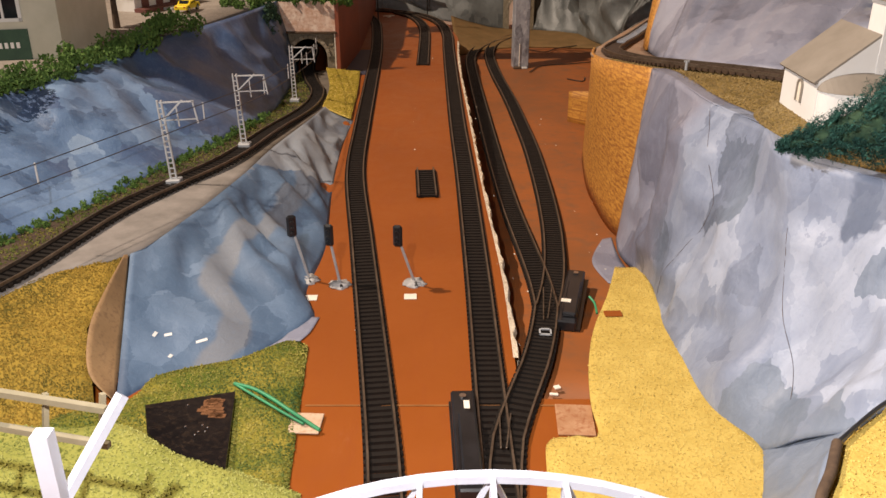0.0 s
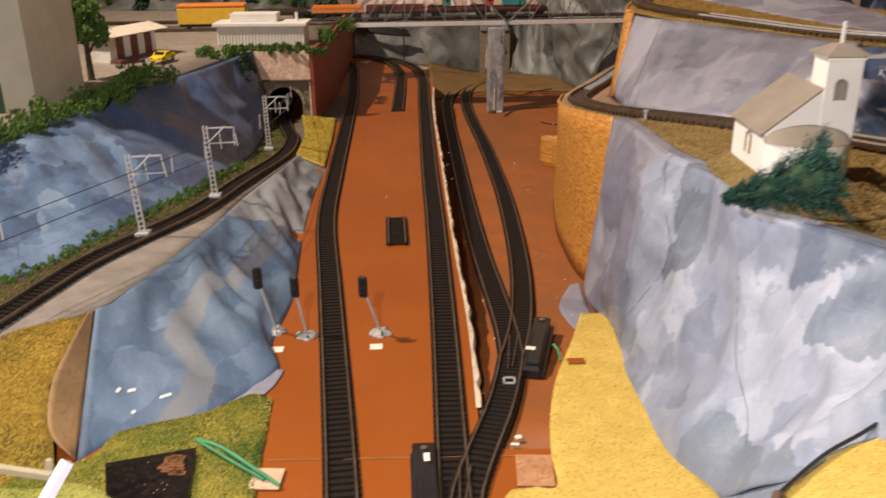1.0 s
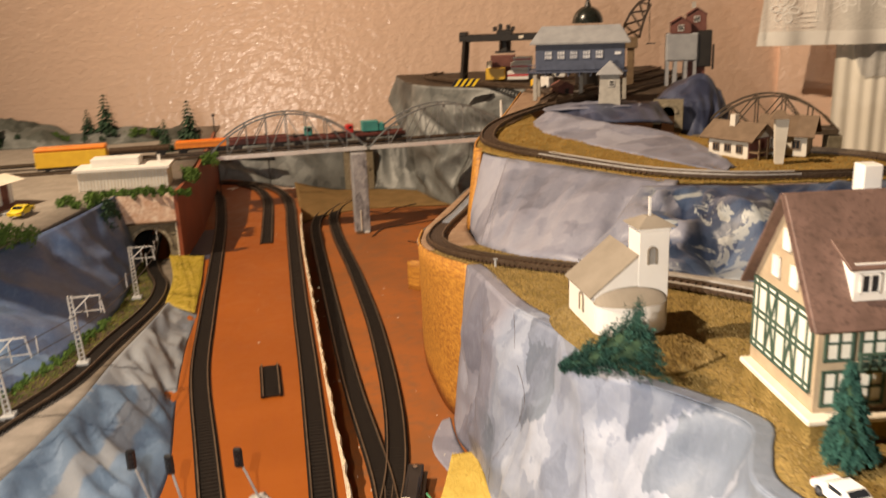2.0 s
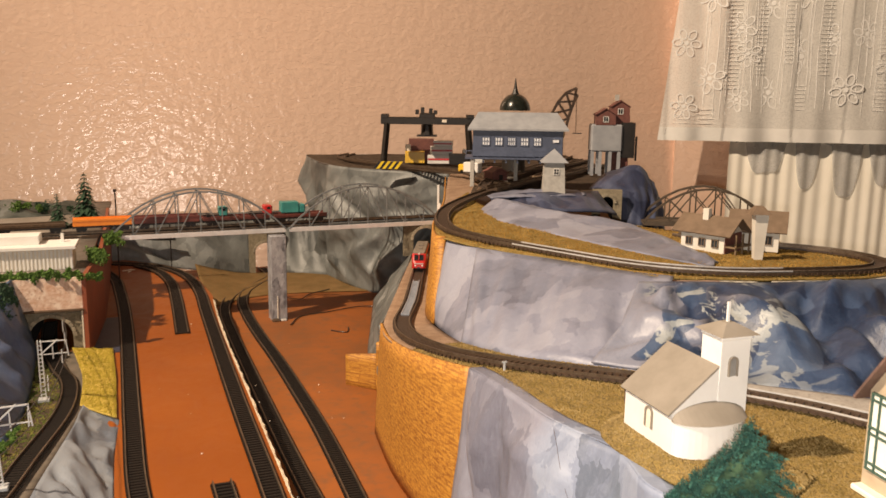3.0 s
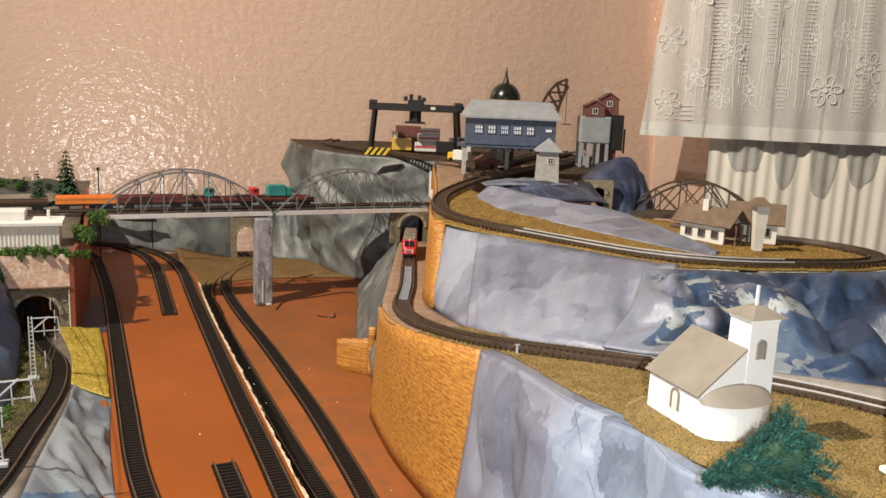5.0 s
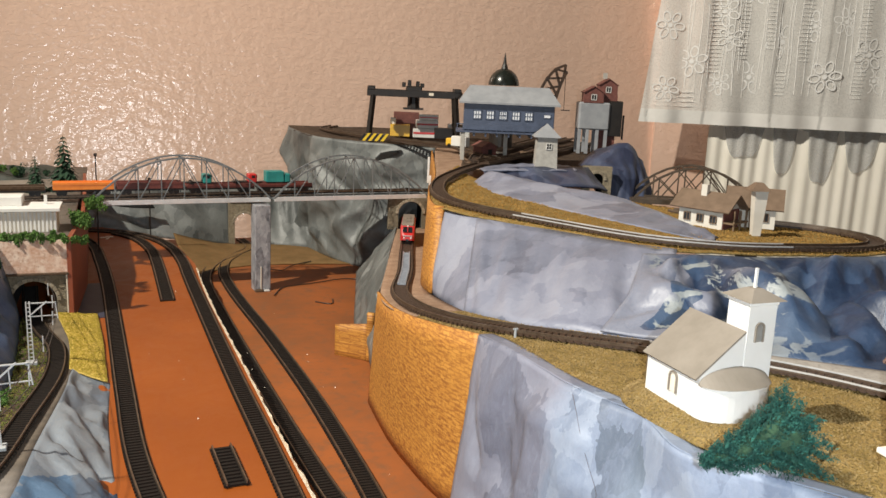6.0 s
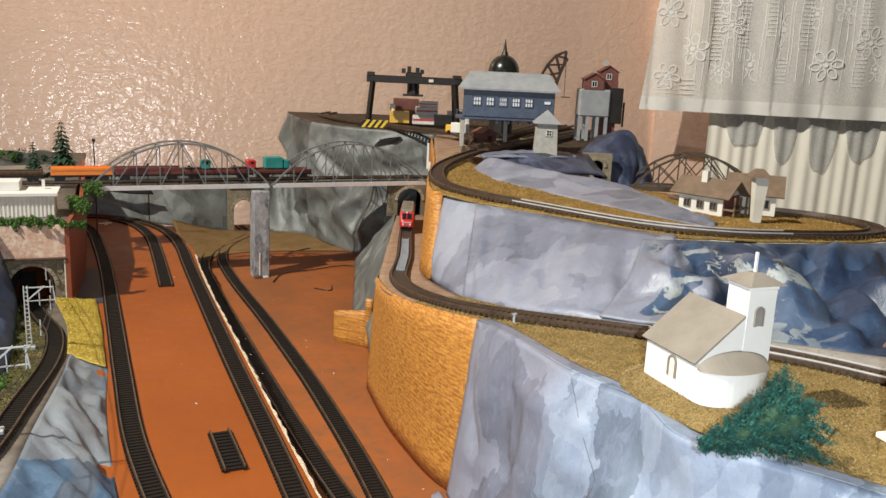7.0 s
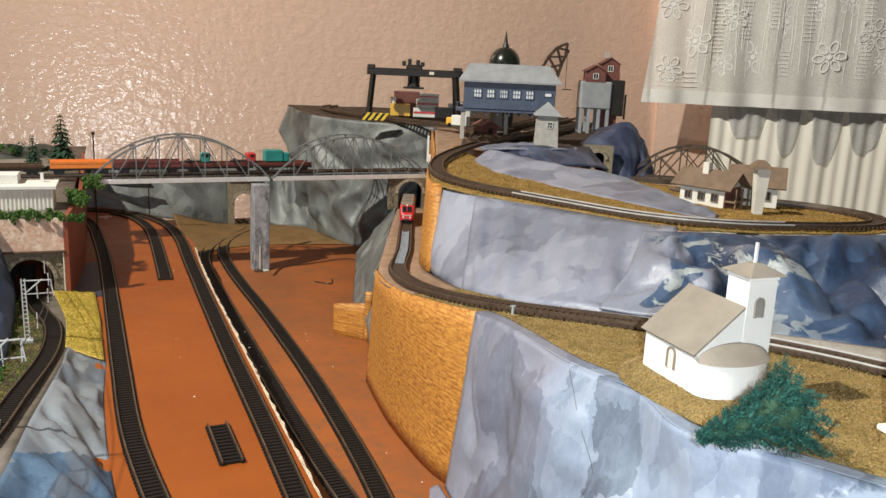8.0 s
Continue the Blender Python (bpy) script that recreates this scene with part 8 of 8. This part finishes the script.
part("building_body", prism(bmesh.new(), [(0.0, 0.0), (-0.19, -0.045), (-0.18, 0.13), (0.006, 0.127)], 0.0, 0.24), M_BEIGE, tb)
M_GFRAME = mottled("dark_green_frame", (0.02, 0.06, 0.035), (0.035, 0.09, 0.05), None, 0.6, scale=60, bump=0.05)
FACE = math.atan2(0.045, 0.19)
part("base_band", box(bmesh.new(), 0.14, 0.002, 0.034, -0.103, -0.001, 0.0, Matrix.Rotation(FACE, 4, "Z")), M_GFRAME, tb, "green base band")
for i in range(2):
    for k in range(2):
        mm = Matrix.Rotation(FACE, 4, "Z") @ Vector((-0.055 - i * 0.06, -0.0006, 0.044 + k * 0.075))
        framed_window(tb, mm.x, mm.y, mm.z, 0.034, 0.056, M_WHITE if i == 0 else M_GFRAME, M_GLASS, FACE, (1, 0), "tall_window", 0.001)
for i in range(4):
    mm = Matrix.Rotation(FACE, 4, "Z") @ Vector((-0.045 - i * 0.006, -0.0024, 0.014))
    part("white_plaque", boxed(0.0035, 0.0012, 0.006, mm.x, mm.y, mm.z), M_WHITE, tb)

st = thing("station_shed", pose(-0.452, 1.339, 0.1125, 0, 0, 68), "cream-roofed white shed with dark doors", "shed")
part("shed_wall", boxed(0.105, 0.045, 0.040, bevel=0.0005), M_WHITE, st)
for i in range(3):
    part("dark_door", boxed(0.016, 0.0012, 0.034, -0.030 + i * 0.032, -0.0226, 0.002), M_WOODRED, st)
bm = gable(bmesh.new(), 0.070, 0.126, 0.0005, 0.009)
bmesh.ops.transform(bm, matrix=Matrix.Translation((0, -0.006, 0.040)) @ Matrix.Rotation(math.pi / 2, 4, "Z"), verts=bm.verts[:])
part("low_roof", bm, M_PAPER, st, "cream overhanging roof")
part("platform", boxed(0.115, 0.02, 0.006, 0.0, -0.035, 0), M_WOODRED, st)
part("ramp", boxed(0.04, 0.018, 0.004, 0.002, -0.052, 0), M_PALE, st)
wb = thing("white_hall", pose(-0.258, 1.475, 0.113, 0, 0, -1) @ Matrix.Diagonal((1.08, 1.0, 1.22, 1.0)), "low white slatted hall on the pink wall", "hall")
part("hall_core", boxed(0.134, 0.050, 0.026, 0, 0, 0), M_PAPER, wb)
for i in range(27):
    part("facade_slat", boxed(0.0026, 0.003, 0.024, -0.065 + i * 0.005, -0.0262, 0.001, bevel=0.0003), M_WHITE, wb)
part("roof_slab", boxed(0.144, 0.062, 0.0045, 0, -0.002, 0.026, bevel=0.0006), M_WHITE, wb)
part("upper_block", boxed(0.072, 0.036, 0.011, -0.012, 0.006, 0.0305, bevel=0.0006), M_WHITE, wb)
part("chimney", boxed(0.004, 0.004, 0.011, 0.052, 0.006, 0.0305), M_WHITE, wb)


def box_wagon(m, size, mat, label, cap):
    top = thing("box_wagon", m, label, "railway wagon", "parked wagons")
    sx, sy, sz = size
    part("wagon_body", boxed(sx, sy, sz, 0, 0, 0.009, bevel=0.001), mat, top)
    part("wagon_roof", boxed(sx * 1.01, sy * 1.04, 0.007, 0, 0, 0.009 + sz, bevel=0.0025), cap, top)
    part("underframe", boxed(sx * 0.98, sy * 0.7, 0.005, 0, 0, 0.004), M_BLACK, top)
    for x in (-0.36, 0.36):
        wheelset(top, x * sx)
    return top


box_wagon(pose(-0.385, 1.66, 0.1175, 0, 0, 4), (0.125, 0.034, 0.029), M_YELLOW_P, "yellow box wagon with orange roof parked behind the hall", M_ORANGE_P)
railway([(-0.62, 1.637, 0.1128), (-0.45, 1.649, 0.1128), (-0.22, 1.665, 0.1128)], "brown track behind the white hall")
M_ROCK_HILL = painted_rock("dark_grey_green_rock", [(0.22, (0.022, 0.028, 0.022)), (0.42, (0.06, 0.07, 0.06)), (0.60, (0.11, 0.12, 0.11)), (0.80, (0.20, 0.21, 0.20))], 0.6, 2.9, 16, None, 1.0)
sheet("hill_behind_town", [[(-0.95, 2.15, 0.114), (-0.75, 2.06, 0.114), (-0.55, 2.02, 0.114), (-0.35, 2.02, 0.114), (-0.2, 2.06, 0.114)], [(-0.95, 2.18, 0.14), (-0.76, 2.14, 0.158), (-0.60, 2.12, 0.166), (-0.52, 2.12, 0.148), (-0.36, 2.12, 0.132), (-0.2, 2.14, 0.124)], [(-0.95, 2.27, 0.10), (-0.75, 2.27, 0.10), (-0.55, 2.27, 0.10), (-0.35, 2.26, 0.10), (-0.2, 2.24, 0.10)]],
      60, 10, M_ROCK_HILL, 0.018, 0.05, 33.0, label="grey-green crumpled hill behind the town")
for i, (x, y, z) in enumerate(((-0.62, 2.06, 0.125), (-0.52, 2.06, 0.122), (-0.42, 2.05, 0.12), (-0.33, 2.06, 0.12), (-0.27, 2.07, 0.118), (-0.7, 2.07, 0.12))):
    bush(pose(x, y, z), (0.04, 0.015, 0.016), "green foam scatter on the back hill", 300 + i, M_LEAF if i % 2 else M_CONIFER, 420)
for x, y, h in ((-0.136, 1.83, 0.186), (-0.035, 1.98, 0.12)):
    o = thing("lamp_post", pose(x, y, 0.0), "dark lamp post beside the bridge track", "lamp post", "lamp posts")
    part("pole", rod(bmesh.new(), (0, 0, 0), (0, 0, h), 0.0014, 6), M_DARKSTEEL, o)
    part("lamp_head", boxed(0.006, 0.005, 0.006, 0, 0, h - 0.002, bevel=0.001), M_DARKSTEEL, o)

# ---- white footbridge and trestle close to the viewer ----
M_WHITEPL = mottled("white_plastic", (0.50, 0.53, 0.60), (0.56, 0.59, 0.66), None, 0.35, scale=60, bump=0.03)
fb = arch_bridge(0.25, 0.056, 0.046, M_WHITEPL, M_WHITEPL, "white plastic tied-arch footbridge over the tracks", 10, "arch bridges", 0.0031)
fb.matrix_world = pose(-0.108, 0.212, 0.0555)
for x in (0.006, 0.244):
    part("pier", boxed(0.014, 0.044, 0.0555, x, 0, -0.0557, bevel=0.001), M_WHITEPL, fb)
M_TAN = mottled("olive_beige_plastic", (0.22, 0.19, 0.12), (0.29, 0.25, 0.165), None, 0.6, scale=60, bump=0.1)
tg = thing("girder_trestle", pose(-0.155, 0.262, 0.0), "white and beige plastic girder trestle in the grass", "trestle")
bm = bmesh.new()
bar(bm, (0.018, -0.022, 0.004), (0.0175, -0.022, 0.130), 0.0062)
part("post", bm, M_WHITEPL, tg)
part("brace", bar(bmesh.new(), (0.018, -0.020, 0.098), (0.036, 0.004, 0.128), 0.0036), M_WHITEPL, tg)
for z, y in ((0.120, 0.006), (0.106, 0.003)):
    part("girder_chord", bar(bmesh.new(), (-0.08, y + 0.022, z + 0.004), (0.028, y, z), 0.0026), M_TAN, tg, "beige girder chord")
for x in (-0.05, -0.025, 0.0, 0.022):
    part("girder_web", bar(bmesh.new(), (x, 0.012, 0.106), (x + 0.002, 0.014, 0.122), 0.002), M_TAN, tg)
part("foot", boxed(0.016, 0.016, 0.006, 0.018, -0.022, 0, bevel=0.001), M_WHITEPL, tg)
part("far_post", bar(bmesh.new(), (-0.062, 0.022, 0.004), (-0.062, 0.022, 0.135), 0.004), M_WHITEPL, tg)

# ---- curtains on the back wall ----
M_CURTAIN = mottled("cream_curtain_cloth", (0.93, 0.885, 0.78), (0.96, 0.915, 0.82), None, 0.85, scale=20, fine=900, bump=0.2)


def lace_cloth(name, dark, light, dense, thin):
    m, t, s = material(name)
    v = coords(t)
    t.links.new(ramp_of(t, noisy(t, v, 30, 3), [(0.3, dark), (0.7, light)]), s.inputs["Base Color"])
    s.inputs["Roughness"].default_value = 0.85
    net = add(t, "ShaderNodeTexVoronoi", Scale=260.0)
    net.feature = "DISTANCE_TO_EDGE"
    t.links.new(v, net.inputs["Vector"])
    a = ramp_of(t, net.outputs["Distance"], [(0.10, (dense,) * 3), (0.26, (thin,) * 3)])
    t.links.new(a, s.inputs["Alpha"])
    return m


M_LACE = lace_cloth("white_net_lace", (0.77, 0.75, 0.71), (0.83, 0.81, 0.77), 0.88, 0.62)
M_HEM = mottled("white_hem_cloth", (0.78, 0.765, 0.73), (0.84, 0.825, 0.79), None, 0.85, scale=40, fine=900, bump=0.2)
M_THREAD = mottled("white_embroidery", (0.93, 0.92, 0.90), (0.95, 0.94, 0.92), None, 0.8, scale=60, bump=0.2)


def lace_fold(s, z):
    """Soft hanging folds that flare out towards the hem."""
    w = (s * 6.0 + 0.12 * math.sin(s * 17)) % 1.0
    flare = 0.009 * math.exp(-max(z - 0.255, 0.0) / 0.13) * math.cos((s - 0.21) * 37.6)
    return 0.005 * (0.5 - w) + 0.004 * math.exp(-((w - 0.5) / 0.5) ** 4 * 12) - 0.012 + 0.003 * math.sin(s * 71 + 3 * z) - flare


def pleat(s, z):
    return 0.0024 * math.sin(s * 170 + 0.9 * math.sin(s * 21 + z)) + 0.003 * math.sin(s * 61)


def hung(name, left, s1, z0, z1, off, shape, ns, nz, mat, label, lean=0.0):
    """A cloth hanging along the window wall; its free edge may lean."""
    bm = bmesh.new()
    rows = []
    for k in range(nz + 1):
        z = z0 + (z1 - z0) * k / nz
        s0 = left + lean * (z - z0)
        rows.append([bm.verts.new(CO + CD * (s0 + (s1 - s0) * i / ns) + CN * (off + shape(s0 + (s1 - s0) * i / ns, z)) + Vector((0, 0, z))) for i in range(ns + 1)])
    for a, b in zip(rows, rows[1:]):
        for i in range(ns):
            bm.faces.new((a[i], a[i + 1], b[i + 1], b[i]))
    return part(name, bm, mat, None, label, smooth=True)


ct = hung("curtain", 0.190, 1.9, -0.6, 1.3, 0.038, pleat, 700, 10, M_CURTAIN, "")
tagged(ct, "cream pleated curtain hanging at the window", "curtain")
lc = hung("lace_valance", -0.020, 1.9, 0.257, 1.3, 0.0, lace_fold, 420, 24, M_LACE, "", 0.10)
tagged(lc, "white embroidered lace valance over the curtain", "lace curtain")
hem = hung("hem", -0.020, 1.9, 0.255, 0.292, -0.0012, lace_fold, 420, 4, M_HEM, "", 0.10)
hem.parent = lc


def lobed_edge(s):
    """Lower edge of the layer added as the valance's shadow: uneven rounded lobes."""
    drop = 0.0
    for mid, half_width, depth in ((0.290, 0.056, 0.085), (0.405, 0.034, 0.125), (0.512, 0.042, 0.150), (0.620, 0.050, 0.110), (0.74, 0.055, 0.14), (0.88, 0.06, 0.12)):
        drop = max(drop, depth * max(0.0, 1 - ((s - mid) / half_width) ** 4))
    return 0.262 - 0.012 - drop + 0.004 * math.sin(s * 90)


# added grey net; its colour and lobes stand for a shadow on the curtain
bm = bmesh.new()
rows = []
for i in range(301):
    s = 0.205 + 0.8 * i / 300
    low_z = lobed_edge(s)
    rows.append([bm.verts.new(CO + CD * s + CN * (0.030 + pleat(s, 0)) + Vector((0, 0, low_z + (0.62 - low_z) * k / 8))) for k in range(9)])
for a, b in zip(rows, rows[1:]):
    for k in range(8):
        bm.faces.new((a[k], b[k], b[k + 1], a[k + 1]))
sheer = part("valance_shadow_net", bm, lace_cloth("valance_shadow_cloth", (0.52, 0.525, 0.53), (0.66, 0.66, 0.65), 0.74, 0.36), smooth=True)
tagged(sheer, "grey net layer added in place of the valance's lobed shadow", "sheer curtain")


def flower_mesh():
    bm = bmesh.new()
    for k in range(6):
        a = k * math.pi / 3 + 0.3
        n = 12
        ring = []
        for i in range(n):
            b = 2 * math.pi * i / n
            x, z = 0.021 + 0.013 * math.cos(b), 0.0085 * math.sin(b)
            q = []
            for g in (1.0, 0.76):
                xx, zz = 0.021 + (x - 0.021) * g, z * g
                q.append(bm.verts.new((xx * math.cos(a) - zz * math.sin(a), 0, xx * math.sin(a) + zz * math.cos(a))))
            ring.append(q)
        for i in range(n):
            j = (i + 1) % n
            bm.faces.new((ring[i][0], ring[j][0], ring[j][1], ring[i][1]))
    bmesh.ops.create_circle(bm, cap_ends=True, segments=10, radius=0.005, matrix=Matrix.Rotation(math.pi / 2, 4, "X"))
    me = mesh_of(bm, "embroidered_flower")
    me.materials.append(M_THREAD)
    return me


FLOWER = flower_mesh()
spots = [(0.112, 0.427, 1.45), (0.275, 0.391, 1.6), (0.046, 0.350, 1.25), (0.189, 0.371, 1.15), (0.354, 0.489, 1.6), (0.477, 0.400, 1.5), (0.590, 0.464, 1.55), (0.044, 0.522, 1.35), (0.615, 0.395, 1.3), (0.211, 0.495, 1.2), (0.189, 0.565, 1.4), (0.437, 0.535, 1.4), (0.52, 0.55, 1.3), (0.70, 0.45, 1.5), (0.78, 0.38, 1.5), (0.27, 0.63, 1.5), (0.11, 0.65, 1.5), (0.36, 0.66, 1.5), (0.52, 0.68, 1.5), (0.66, 0.60, 1.5)]
for s, z, k in spots:
    f = new("embroidered_flower", FLOWER)
    f.parent = lc
    f.matrix_world = Matrix.Translation(CO + CD * s + CN * (-0.0018 + lace_fold(s, z)) + Vector((0, 0, z))) @ Matrix.Rotation(math.atan2(CD.y, CD.x), 4, "Z") @ Matrix.Rotation(math.atan((lace_fold(s + 0.02, z) - lace_fold(s - 0.02, z)) / 0.04), 4, "Z") @ Matrix.Rotation(s * 9.0, 4, "Y") @ Matrix.Scale(k * 0.9, 4)


def on_lace(s, z, lift=0.0011):
    return CO + CD * s + CN * (lace_fold(s, z) - lift) + Vector((0, 0, z))


def thread(s, z0, z1, w=0.0016):
    bm = bmesh.new()
    n = max(2, int((z1 - z0) / 0.03))
    pts = [on_lace(s + 0.002 * math.sin(z1 * 40 + k * 0.7), z0 + (z1 - z0) * k / n) for k in range(n + 1)]
    for a, b in zip(pts, pts[1:]):
        bar(bm, a, b, w, 0.0007)
    return part("drawn_thread", bm, M_THREAD, lc)


rng = random.Random(63)
for s in (0.098, 0.104, 0.128, 0.146, 0.158, 0.196, 0.203, 0.222, 0.229, 0.238, 0.246, 0.259, 0.299, 0.306, 0.330, 0.342, 0.349, 0.371, 0.379, 0.398, 0.421, 0.444, 0.452, 0.505, 0.524, 0.541, 0.556, 0.574, 0.640, 0.662, 0.69, 0.72):
    z0 = 0.31 + 0.10 * rng.random()
    thread(s, z0, z0 + rng.uniform(0.22, 0.44))
# openwork bands: short rungs across
for s0, s1, z0, z1 in ((0.150, 0.190, 0.40, 0.72), (0.232, 0.262, 0.44, 0.72), (0.306, 0.330, 0.47, 0.70), (0.085, 0.165, 0.303, 0.355), (0.020, 0.080, 0.303, 0.335), (0.555, 0.585, 0.345, 0.66), (0.345, 0.372, 0.345, 0.42), (0.400, 0.430, 0.44, 0.68)):
    n = int((z1 - z0) / 0.0105)
    for k in range(n):
        z = z0 + (z1 - z0) * k / n
        a, b = s0 + rng.uniform(-0.003, 0.003), s1 + rng.uniform(-0.003, 0.003)
        m = (a + b) / 2
        bm = bmesh.new()
        for p, q in ((a, m), (m, b)):
            bar(bm, on_lace(p, z), on_lace(q, z), 0.0007, 0.0024)
        part("openwork_rung", bm, M_THREAD, lc)
